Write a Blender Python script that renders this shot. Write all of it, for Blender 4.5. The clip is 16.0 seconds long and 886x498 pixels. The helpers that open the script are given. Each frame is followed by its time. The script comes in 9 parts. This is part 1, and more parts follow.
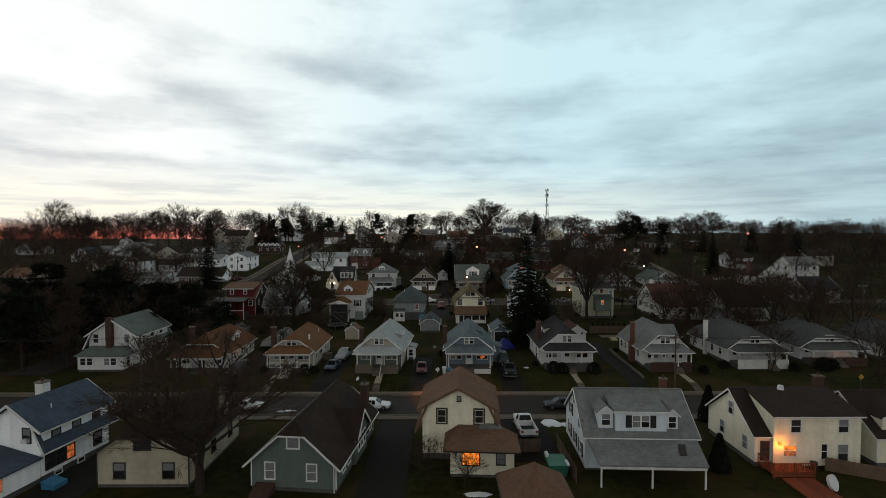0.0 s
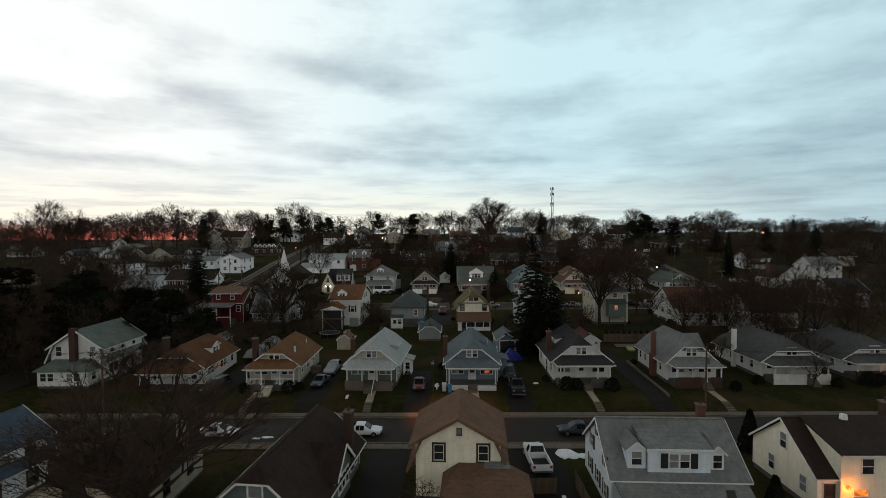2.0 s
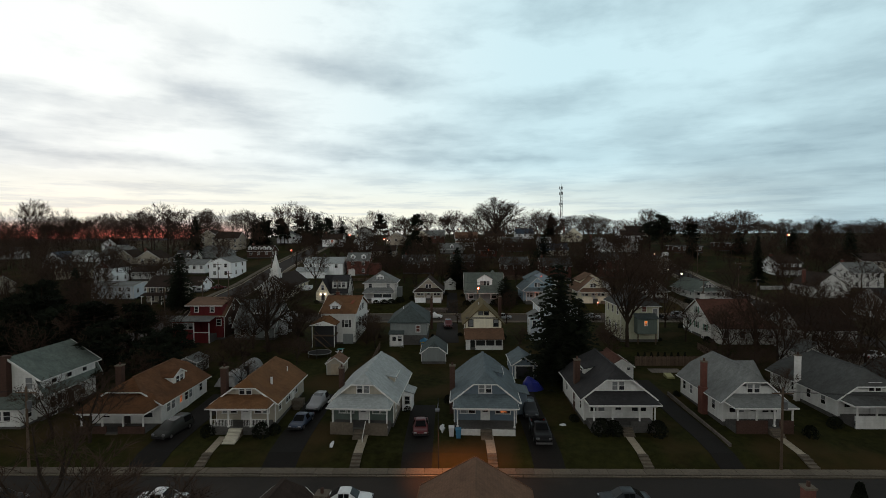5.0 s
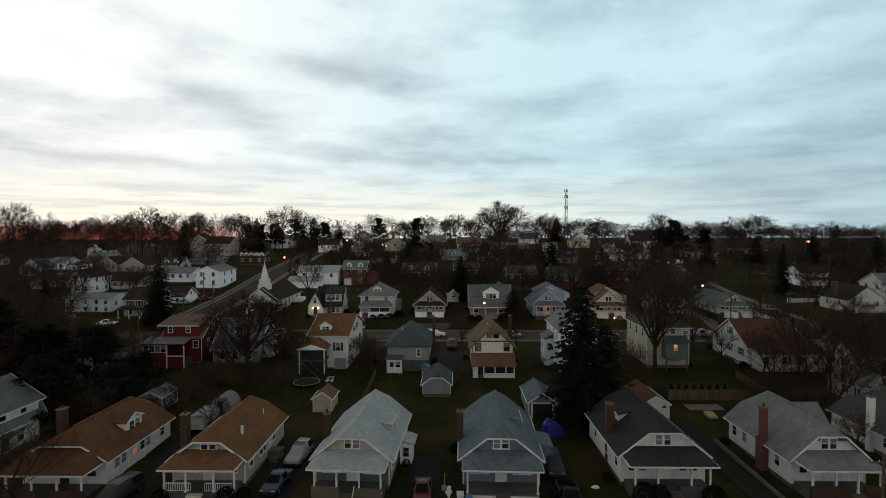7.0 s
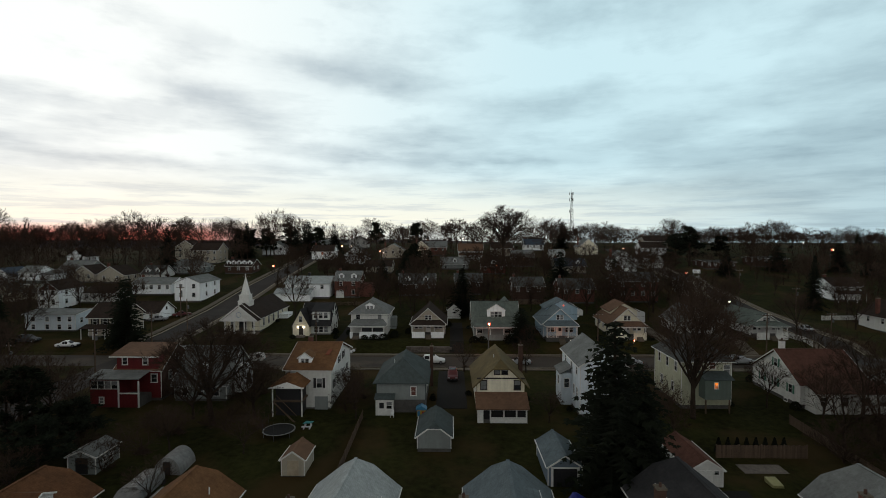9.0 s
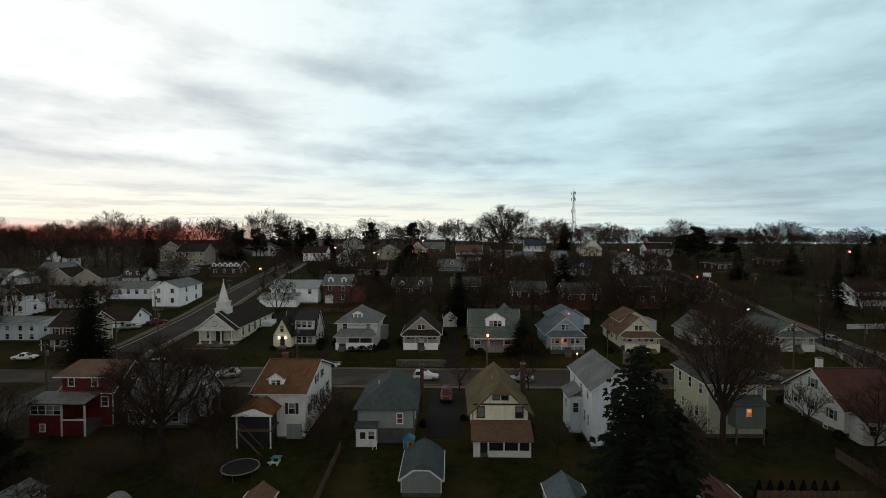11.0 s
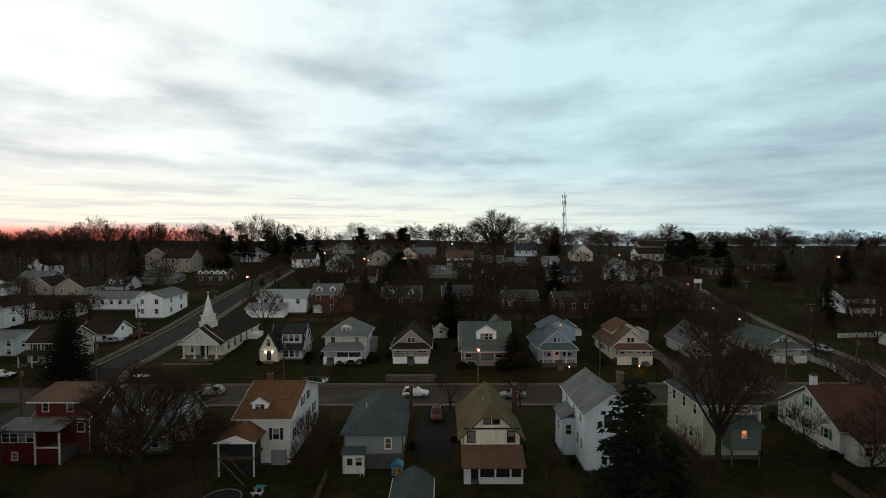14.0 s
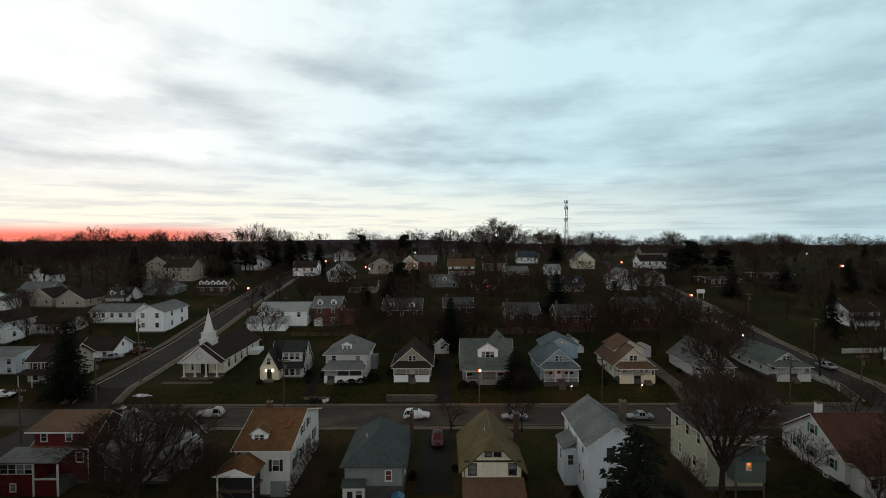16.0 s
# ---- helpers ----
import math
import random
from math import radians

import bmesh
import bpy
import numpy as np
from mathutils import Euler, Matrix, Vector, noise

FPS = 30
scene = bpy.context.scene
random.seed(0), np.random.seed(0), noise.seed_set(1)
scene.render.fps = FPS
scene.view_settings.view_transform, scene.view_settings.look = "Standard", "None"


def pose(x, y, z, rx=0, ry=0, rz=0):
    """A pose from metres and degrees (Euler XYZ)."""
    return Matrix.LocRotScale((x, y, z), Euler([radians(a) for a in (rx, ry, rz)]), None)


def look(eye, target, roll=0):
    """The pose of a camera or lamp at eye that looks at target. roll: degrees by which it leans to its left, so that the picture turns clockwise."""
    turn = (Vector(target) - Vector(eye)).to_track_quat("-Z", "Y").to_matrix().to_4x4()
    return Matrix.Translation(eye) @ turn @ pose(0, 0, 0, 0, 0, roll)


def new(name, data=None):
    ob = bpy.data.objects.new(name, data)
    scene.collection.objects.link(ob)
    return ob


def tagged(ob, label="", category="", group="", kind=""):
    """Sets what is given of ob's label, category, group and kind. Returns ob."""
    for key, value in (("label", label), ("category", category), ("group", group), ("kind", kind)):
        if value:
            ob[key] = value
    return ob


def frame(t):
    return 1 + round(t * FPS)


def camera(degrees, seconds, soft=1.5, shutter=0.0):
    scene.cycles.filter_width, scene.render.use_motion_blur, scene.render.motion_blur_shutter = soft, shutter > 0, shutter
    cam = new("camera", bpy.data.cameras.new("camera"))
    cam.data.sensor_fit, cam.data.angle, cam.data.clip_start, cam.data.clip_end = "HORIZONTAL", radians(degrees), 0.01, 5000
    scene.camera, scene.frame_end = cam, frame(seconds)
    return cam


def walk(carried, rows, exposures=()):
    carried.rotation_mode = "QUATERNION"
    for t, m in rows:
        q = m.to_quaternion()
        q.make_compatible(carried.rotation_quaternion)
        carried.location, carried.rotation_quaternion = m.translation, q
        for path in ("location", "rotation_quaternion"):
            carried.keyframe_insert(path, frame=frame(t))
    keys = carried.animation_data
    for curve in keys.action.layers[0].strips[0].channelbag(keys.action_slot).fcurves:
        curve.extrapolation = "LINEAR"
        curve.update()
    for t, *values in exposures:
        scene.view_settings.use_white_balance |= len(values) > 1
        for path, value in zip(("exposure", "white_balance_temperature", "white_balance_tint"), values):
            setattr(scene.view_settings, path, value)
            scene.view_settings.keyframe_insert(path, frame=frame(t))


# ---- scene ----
cam = camera(83.5, 16.0, soft=0.5)
PATH = [
    (0, (-0.095, 11.187, 23.995), (-0.092, 13.186, 23.923), -0.1),
    (0.5, (0.117, 13.357, 23.951), (0.117, 15.356, 23.88), -0.1),
    (1, (0.283, 15.47, 23.939), (0.278, 17.468, 23.868), -0.1),
    (1.5, (0.4, 17.609, 23.997), (0.391, 19.607, 23.926), -0.2),
    (2, (0.55, 19.712, 24.012), (0.538, 21.711, 23.94), -0.3),
    (2.5, (0.615, 22.011, 24.003), (0.6, 24.009, 23.93), -0.3),
    (3, (0.61, 24.225, 24.033), (0.593, 26.224, 23.961), -0.3),
    (5.3, (-0.09, 34.511, 25.314), (-0.119, 36.509, 25.238), -0.2),
    (5.5, (-0.223, 35.63, 25.382), (-0.248, 37.629, 25.31), -0.2),
    (6, (-0.367, 38.317, 25.795), (-0.394, 40.316, 25.725), -0.2),
    (6.5, (-0.588, 41.087, 26.351), (-0.615, 43.086, 26.281), -0.2),
    (7, (-0.728, 43.955, 27.002), (-0.757, 45.954, 26.932), -0.1),
    (7.5, (-0.854, 47.02, 27.622), (-0.885, 49.019, 27.553), -0.0),
    (8, (-0.93, 50.17, 28.31), (-0.961, 52.168, 28.242), -0.1),
    (8.5, (-0.837, 53.644, 28.916), (-0.868, 55.642, 28.848), -0.0),
    (9, (-0.719, 57.135, 29.416), (-0.751, 59.134, 29.349), -0.0),
    (9.2, (-0.429, 58.509, 29.441), (-0.47, 60.508, 29.378), 0.1),
    (11.5, (0.374, 67.668, 29.925), (0.352, 69.666, 29.856), -0.0),
    (12, (0.525, 67.759, 29.894), (0.517, 69.758, 29.827), 0.0),
    (12.5, (0.579, 68.044, 30.247), (0.58, 70.043, 30.18), 0.0),
    (13, (0.503, 68.284, 30.945), (0.505, 70.283, 30.875), -0.0),
    (13.5, (0.501, 68.553, 31.654), (0.504, 70.552, 31.585), -0.0),
    (14, (0.519, 68.855, 32.272), (0.523, 70.854, 32.204), -0.1),
    (14.5, (0.504, 69.058, 32.942), (0.506, 71.057, 32.875), -0.0),
    (15, (0.569, 69.274, 33.902), (0.569, 71.273, 33.834), -0.1),
    (15.5, (0.652, 69.451, 35.021), (0.649, 71.45, 34.95), -0.1),
    (16, (0.682, 69.603, 36.088), (0.679, 71.602, 36.018), -0.2),
]
walk(cam, [(t, look(eye, target, roll)) for t, eye, target, roll in PATH])

# ---- world, sun and exposure ----
world = bpy.data.worlds.new("dusk_sky")
scene.world = world
world.use_nodes = True
WN, WL = world.node_tree.nodes, world.node_tree.links
WN.clear()


def wmath(op, a, b=None, c=None):
    n = WN.new("ShaderNodeMath")
    n.operation = op
    for i, s in enumerate((a, b, c)):
        if s is None:
            continue
        if isinstance(s, (int, float)):
            n.inputs[i].default_value = s
        else:
            WL.new(s, n.inputs[i])
    return n.outputs[0]


def wstep(x, lo, hi, a=0.0, b=1.0):
    n = WN.new("ShaderNodeMapRange")
    n.interpolation_type = "SMOOTHSTEP"
    for i, s in enumerate((x, lo, hi, a, b)):
        if isinstance(s, (int, float)):
            n.inputs[i].default_value = s
        else:
            WL.new(s, n.inputs[i])
    return n.outputs[0]


def wmix(f, a, b):
    n = WN.new("ShaderNodeMix")
    n.data_type = "RGBA"
    for i, s in ((0, f), (6, a), (7, b)):
        if isinstance(s, tuple):
            n.inputs[i].default_value = (*s, 1)
        elif isinstance(s, (int, float)):
            n.inputs[i].default_value = s
        else:
            WL.new(s, n.inputs[i])
    return n.outputs[2]


def wnoise(vec, scale, detail=4.0, rough=0.5):
    n = WN.new("ShaderNodeTexNoise")
    n.inputs["Scale"].default_value, n.inputs["Detail"].default_value = scale, detail
    n.inputs["Roughness"].default_value = rough
    WL.new(vec, n.inputs["Vector"])
    return n.outputs["Fac"]


def wcombine(x, y, z):
    n = WN.new("ShaderNodeCombineXYZ")
    for i, s in enumerate((x, y, z)):
        if isinstance(s, (int, float)):
            n.inputs[i].default_value = s
        else:
            WL.new(s, n.inputs[i])
    return n.outputs[0]


def build_sky():
    tc = WN.new("ShaderNodeTexCoord")
    sep = WN.new("ShaderNodeSeparateXYZ")
    WL.new(tc.outputs["Generated"], sep.inputs[0])
    dx, dy, dz = sep.outputs
    up = wmath("MAXIMUM", dz, 0.0)
    az = wmath("MULTIPLY", wmath("ARCTAN2", dx, dy), 57.2958)
    el = wmath("MULTIPLY", wmath("ARCSINE", dz), 57.2958)
    # clouds in long level streaks that crowd towards the horizon
    lift = wmath("LOGARITHM", wmath("ADD", wmath("MAXIMUM", el, 0.0), 4.0), 2.71828)
    n1 = wnoise(wcombine(wmath("MULTIPLY", az, 0.080), wmath("MULTIPLY", lift, 3.4), 3.1), 1.2, 6.0, 0.55)
    n2 = wnoise(wcombine(wmath("MULTIPLY", az, 0.10), wmath("MULTIPLY", lift, 8.5), 7.7), 1.2, 6.0, 0.58)
    n3 = wnoise(wcombine(wmath("MULTIPLY", az, 0.13), wmath("MULTIPLY", lift, 3.6), 1.7), 1.3, 4.0, 0.55)
    cloud = wmath("ADD", wmath("MULTIPLY", wstep(n1, 0.40, 0.66), 0.55), wmath("MULTIPLY", wstep(n2, 0.40, 0.70), 0.45))
    # the larger dark bands: azimuth, elevation, half width, half height, depth, lean
    warp = wmath("MULTIPLY", wmath("SUBTRACT", n3, 0.5), 5.0)
    warp2 = wmath("MULTIPLY", wmath("SUBTRACT", n1, 0.5), 4.0)
    bands = None
    for a, e, w, h, k, lean in BANDS:
        u = wmath("DIVIDE", wmath("SUBTRACT", wmath("ADD", az, warp2), a), w)
        v = wmath("DIVIDE", wmath("SUBTRACT", wmath("ADD", el, wmath("MULTIPLY", warp, 0.62)), wmath("MULTIPLY_ADD", wmath("SUBTRACT", az, a), lean, e)), h)
        r = wmath("ADD", wmath("MULTIPLY", u, u), wmath("MULTIPLY", v, v))
        g = wmath("MULTIPLY", wmath("EXPONENT", wmath("MULTIPLY", r, -0.85)), k * 0.8)
        bands = g if bands is None else wmath("ADD", bands, g)
    dark = wmath("MINIMUM", wmath("ADD", wmath("MULTIPLY", cloud, CLOUD_DEPTH), wmath("MAXIMUM", bands, -0.4)), 1.0)
    dark = wmath("MAXIMUM", dark, 0.0)
    # clear tone: near white towards the sunset, pale blue away from it
    west = wstep(wmath("ABSOLUTE", wmath("SUBTRACT", az, -42.0)), 6.0, 58.0, 1.0, 0.0)
    light = wmix(west, (0.63, 0.85, 0.915), (0.985, 1.02, 1.0))
    grey = wmix(west, (0.33, 0.465, 0.53), (0.42, 0.48, 0.535))
    col = wmix(dark, light, grey)
    # creamy low band and the red of the sunset just above the ridge
    low = wmath("MULTIPLY", wstep(el, 0.8, 8.0, 1.0, 0.0), wstep(wmath("ABSOLUTE", wmath("SUBTRACT", az, -30.0)), 22.0, 78.0, 0.95, 0.0))
    col = wmix(low, col, wmix(wstep(n2, 0.45, 0.62), (0.98, 0.97, 0.83), (0.76, 0.78, 0.73)))
    red = wmath("MULTIPLY", wstep(wmath("ADD", el, wmath("MULTIPLY", warp, 0.06)), -0.3, 1.27, 1.0, 0.0), wstep(wmath("ABSOLUTE", wmath("SUBTRACT", az, -37.0)), 7.0, 20.0, 1.0, 0.0))
    col = wmix(red, col, (0.91, 0.21, 0.165))
    # away from the west and overhead the dusk sky is dimmer
    high = wmath("MULTIPLY", wstep(el, 26.0, 65.0, 1.0, SKY_TOP), wmath("ADD", wmath("MULTIPLY", wmath("MULTIPLY", wstep(el, 8.0, 40.0, 1.0, 0.0), wstep(wmath("ABSOLUTE", az), 75.0, 140.0, 0.0, 1.0)), 0.16), 1.0))
    back = wstep(wmath("ABSOLUTE", az), 55.0, 130.0, 1.0, SKY_BACK)
    col = wmix(wstep(el, 28.0, 55.0), col, (0.775, 0.772, 0.745))
    col = wmix(wstep(wmath("ABSOLUTE", az), 55.0, 110.0), col, (0.775, 0.772, 0.745))
    col2 = WN.new("ShaderNodeVectorMath")
    col2.operation = "SCALE"
    WL.new(col, col2.inputs[0])
    WL.new(wmath("MULTIPLY", high, back), col2.inputs["Scale"])
    sky = WN.new("ShaderNodeTexSky")
    sky.sky_type = "NISHITA"
    sky.sun_disc = False
    sky.sun_elevation, sky.sun_rotation = radians(1.5), radians(-38)
    bg = WN.new("ShaderNodeBackground")
    bg.inputs["Strength"].default_value = 1.0
    WL.new(col2.outputs[0], bg.inputs["Color"])
    bg2 = WN.new("ShaderNodeBackground")
    bg2.inputs["Strength"].default_value = 0.003
    WL.new(sky.outputs[0], bg2.inputs["Color"])
    add = WN.new("ShaderNodeAddShader")
    out = WN.new("ShaderNodeOutputWorld")
    WL.new(bg.outputs[0], add.inputs[0])
    WL.new(bg2.outputs[0], add.inputs[1])
    WL.new(add.outputs[0], out.inputs["Surface"])


# dark (positive) and bright (negative) stretches of cloud: azimuth, elevation, half width, half height, depth, lean
BANDS = [(-11, 17.0, 9, 1.5, 0.55, -0.12), (-24, 12.8, 7, 1.7, 0.55, -0.25), (-9, 8.6, 11, 0.8, 0.45, -0.05), (-2, 10.8, 6, 1.3, 0.5, -0.05),
         (11, 14.0, 9, 1.6, 0.45, 0.05), (14, 22, 9, 3.0, 0.25, -0.2), (38, 8.5, 11, 2.4, 0.5, 0.10), (40, 15, 8, 4.5, 0.30, 0.0), (40, 3.0, 22, 5.0, 0.58, 0.0), (34, 22, 14, 5.0, 0.18, 0.0),
         (7, 8.0, 9, 0.8, 0.4, 0.0), (-39, 7.2, 8, 0.9, 0.40, -0.05), (-33, 20.5, 6, 1.2, 0.2, -0.2), (27, 4.2, 16, 0.8, 0.35, 0.0), (20, 9.5, 9, 0.9, 0.3, 0.05),
         (-31, 5.0, 11, 0.5, 0.30, 0.0), (-33, 15, 6, 1.0, 0.18, -0.2), (28, 12, 8, 1.2, 0.25, 0.1), (2, 5.2, 10, 0.5, 0.25, 0.0),
         (-40, 16.5, 8, 3.2, -0.5, 0.0), (-26, 21.5, 9, 2.2, -0.4, 0.0), (-34, 9.5, 6, 0.7, 0.22, -0.05), (-30, 6.8, 8, 0.6, 0.25, -0.03), (-36, 11.5, 7, 0.8, 0.22, -0.1), (-14, 10.9, 6, 1.2, -0.4, 0.0), (-7, 13.4, 6, 1.0, -0.4, 0.0), (22, 17.5, 14, 2.4, -0.35, 0.0),
         (-27, 9.0, 6, 1.2, -0.35, -0.1), (30, 10.2, 7, 0.7, -0.3, 0.1), (2, 19.5, 8, 1.4, -0.3, 0.0), (24, 6.2, 9, 0.6, -0.25, 0.0)]
CLOUD_DEPTH, SKY_TOP, SKY_BACK = 0.48, 0.16, 0.88
build_sky()

sun = new("sun", bpy.data.lights.new("sun", "SUN"))
sun.data.energy, sun.data.angle, sun.data.color = 0.35, radians(25), (1.0, 0.80, 0.66)
sun.matrix_world = look((-60, 75, 14), (0, 0, 0))


def lamp(x, y, z, watts, colour, radius=0.15, name="lamp_light"):
    ob = new(name, bpy.data.lights.new(name, "POINT"))
    ob.data.energy, ob.data.color, ob.data.shadow_soft_size = watts, colour, radius
    ob.location = (x, y, z)
    return ob


# ---- materials ----
def material(name, a, b, rough=0.85, scale=3.0, big=0.15, bump=0.2, bump_scale=None, metal=0.0, stripes=None, spec=0.3, c=None, cbig=0.05, rand=0.0, detail=6.0, csize=(0.52, 0.68), streak=0.0):
    """Two tones by fine grain, a third tone c in broad patches. stripes: (axis, spacing, depth) gives lapped courses."""
    m = bpy.data.materials.new(name)
    m.use_nodes = True
    n, l = m.node_tree.nodes, m.node_tree.links
    bsdf = n["Principled BSDF"]
    tc = n.new("ShaderNodeTexCoord")
    fine = n.new("ShaderNodeTexNoise")
    fine.inputs["Scale"].default_value, fine.inputs["Detail"].default_value = scale, detail
    fine.inputs["Roughness"].default_value = 0.65
    l.new(tc.outputs["Object"], fine.inputs["Vector"])
    wide = n.new("ShaderNodeTexNoise")
    wide.inputs["Scale"].default_value, wide.inputs["Detail"].default_value = big, 4.0
    l.new(tc.outputs["Object"], wide.inputs["Vector"])
    add = n.new("ShaderNodeMath")
    add.operation = "MULTIPLY_ADD"
    l.new(fine.outputs["Fac"], add.inputs[0])
    add.inputs[1].default_value = 0.6
    half = n.new("ShaderNodeMath")
    half.operation = "MULTIPLY"
    l.new(wide.outputs["Fac"], half.inputs[0])
    half.inputs[1].default_value = 0.4
    l.new(half.outputs[0], add.inputs[2])
    ramp = n.new("ShaderNodeMapRange")
    ramp.inputs[1].default_value, ramp.inputs[2].default_value = 0.32, 0.68
    l.new(add.outputs[0], ramp.inputs[0])
    mix = n.new("ShaderNodeMix")
    mix.data_type = "RGBA"
    mix.inputs[6].default_value, mix.inputs[7].default_value = (*a, 1), (*b, 1)
    l.new(ramp.outputs[0], mix.inputs[0])
    colour = mix.outputs[2]
    if c:
        patch = n.new("ShaderNodeTexNoise")
        patch.inputs["Scale"].default_value, patch.inputs["Detail"].default_value = cbig, 5.0
        l.new(tc.outputs["Object"], patch.inputs["Vector"])
        pr = n.new("ShaderNodeMapRange")
        pr.inputs[1].default_value, pr.inputs[2].default_value = csize
        l.new(patch.outputs["Fac"], pr.inputs[0])
        mc = n.new("ShaderNodeMix")
        mc.data_type = "RGBA"
        mc.inputs[7].default_value = (*c, 1)
        l.new(pr.outputs[0], mc.inputs[0])
        l.new(colour, mc.inputs[6])
        colour = mc.outputs[2]
    if streak:
        mp = n.new("ShaderNodeMapping")
        mp.inputs["Scale"].default_value = (2.2, 2.2, 0.22)
        l.new(tc.outputs["Object"], mp.inputs["Vector"])
        sn = n.new("ShaderNodeTexNoise")
        sn.inputs["Scale"].default_value, sn.inputs["Detail"].default_value, sn.inputs["Roughness"].default_value = 1.0, 5.0, 0.6
        l.new(mp.outputs[0], sn.inputs["Vector"])
        sr = n.new("ShaderNodeMapRange")
        sr.inputs[1].default_value, sr.inputs[2].default_value = 0.30, 0.70
        sr.inputs[3].default_value, sr.inputs[4].default_value = 1.0 - streak, 1.0 + streak * 0.6
        l.new(sn.outputs["Fac"], sr.inputs[0])
        sm = n.new("ShaderNodeMix")
        sm.data_type, sm.blend_type = "RGBA", "MULTIPLY"
        sm.inputs[0].default_value = 1.0
        l.new(colour, sm.inputs[6])
        l.new(sr.outputs[0], sm.inputs[7])
        colour = sm.outputs[2]
    if rand:
        info = n.new("ShaderNodeObjectInfo")
        hs = n.new("ShaderNodeHueSaturation")
        mr = n.new("ShaderNodeMapRange")
        mr.inputs[3].default_value, mr.inputs[4].default_value = 1 - rand, 1 + rand
        l.new(info.outputs["Random"], mr.inputs[0])
        l.new(mr.outputs[0], hs.inputs["Value"])
        l.new(colour, hs.inputs["Color"])
        colour = hs.outputs["Color"]
    height = fine.outputs["Fac"]
    strength = bump
    if stripes:
        axis, spacing, depth = stripes
        sep = n.new("ShaderNodeSeparateXYZ")
        l.new(tc.outputs["Object"], sep.inputs[0])
        fr = n.new("ShaderNodeMath")
        fr.operation = "MULTIPLY"
        fr.inputs[1].default_value = 1.0 / spacing
        l.new(sep.outputs[axis], fr.inputs[0])
        fc = n.new("ShaderNodeMath")
        fc.operation = "FRACT"
        l.new(fr.outputs[0], fc.inputs[0])
        edge = n.new("ShaderNodeMapRange")
        edge.inputs[1].default_value, edge.inputs[2].default_value = 0.0, 0.16
        edge.inputs[3].default_value, edge.inputs[4].default_value = 1.0 - depth, 1.0
        l.new(fc.outputs[0], edge.inputs[0])
        mul = n.new("ShaderNodeMix")
        mul.data_type, mul.blend_type = "RGBA", "MULTIPLY"
        mul.inputs[0].default_value = 1.0
        l.new(colour, mul.inputs[6])
        l.new(edge.outputs[0], mul.inputs[7])
        colour = mul.outputs[2]
        hadd = n.new("ShaderNodeMath")
        hadd.operation = "MULTIPLY_ADD"
        l.new(fine.outputs["Fac"], hadd.inputs[0])
        hadd.inputs[1].default_value = 0.3
        l.new(edge.outputs[0], hadd.inputs[2])
        height = hadd.outputs[0]
    if bump:
        bn = n.new("ShaderNodeBump")
        bn.inputs["Strength"].default_value, bn.inputs["Distance"].default_value = strength, 0.05
        l.new(height, bn.inputs["Height"])
        l.new(bn.outputs[0], bsdf.inputs["Normal"])
    l.new(colour, bsdf.inputs["Base Color"])
    bsdf.inputs["Roughness"].default_value, bsdf.inputs["Metallic"].default_value = rough, metal
    bsdf.inputs["Specular IOR Level"].default_value = spec
    return m


def glowing(name, colour, strength, uneven=0.0):
    m = bpy.data.materials.new(name)
    m.use_nodes = True
    n, l = m.node_tree.nodes, m.node_tree.links
    b = n["Principled BSDF"]
    b.inputs["Base Color"].default_value = (0.02, 0.02, 0.02, 1)
    b.inputs["Emission Color"].default_value = (*colour, 1)
    b.inputs["Emission Strength"].default_value = strength
    if uneven:
        # curtains and lamps inside leave darker and brighter patches on the pane
        tc, tx, mr = n.new("ShaderNodeTexCoord"), n.new("ShaderNodeTexNoise"), n.new("ShaderNodeMapRange")
        tx.inputs["Scale"].default_value, tx.inputs["Detail"].default_value = 2.6, 3.0
        l.new(tc.outputs["Object"], tx.inputs["Vector"])
        l.new(tx.outputs["Fac"], mr.inputs[0])
        for i, v in ((1, 0.36), (2, 0.66), (3, strength * (1 - uneven)), (4, strength * (1 + uneven))):
            mr.inputs[i].default_value = v
        l.new(mr.outputs[0], b.inputs["Emission Strength"])
    return m


def siding(name, col, dirt=0.8, gap=0.16):
    d = tuple(v * dirt for v in col)
    return material(name, col, d, 0.7, 2.2, 0.35, 0.2, stripes=(2, gap, 0.16), spec=0.25, streak=0.12)


def shingle(name, col, var=0.6, patch=None):
    d = tuple(v * (var - 0.2) for v in col)
    return material(name, col, d, 0.92, 7.0, 0.5, 0.35, stripes=(2, 0.11, 0.22), spec=0.12, c=patch or tuple(v * 0.62 for v in col), cbig=0.45, csize=(0.50, 0.78), streak=0.22)


M = {}
M["grass"] = material("winter_grass", (0.033, 0.034, 0.0095), (0.0085, 0.0086, 0.0030), 1.0, 1.1, 0.11, 0.5, c=(0.043, 0.030, 0.0125), cbig=0.09, spec=0.04, csize=(0.49, 0.64))
M["asphalt"] = material("asphalt", (0.025, 0.020, 0.0165), (0.015, 0.0125, 0.0105), 0.85, 6.0, 0.12, 0.2, c=(0.031, 0.025, 0.020), cbig=0.1, spec=0.2)
M["worn_road"] = material("worn_pale_road", (0.062, 0.052, 0.042), (0.036, 0.030, 0.025), 0.9, 4.0, 0.15, 0.2, c=(0.085, 0.070, 0.055), cbig=0.12, spec=0.15)
M["drive"] = material("old_asphalt_drive", (0.0165, 0.0145, 0.0125), (0.009, 0.0082, 0.0075), 0.9, 5.0, 0.3, 0.3, spec=0.15)
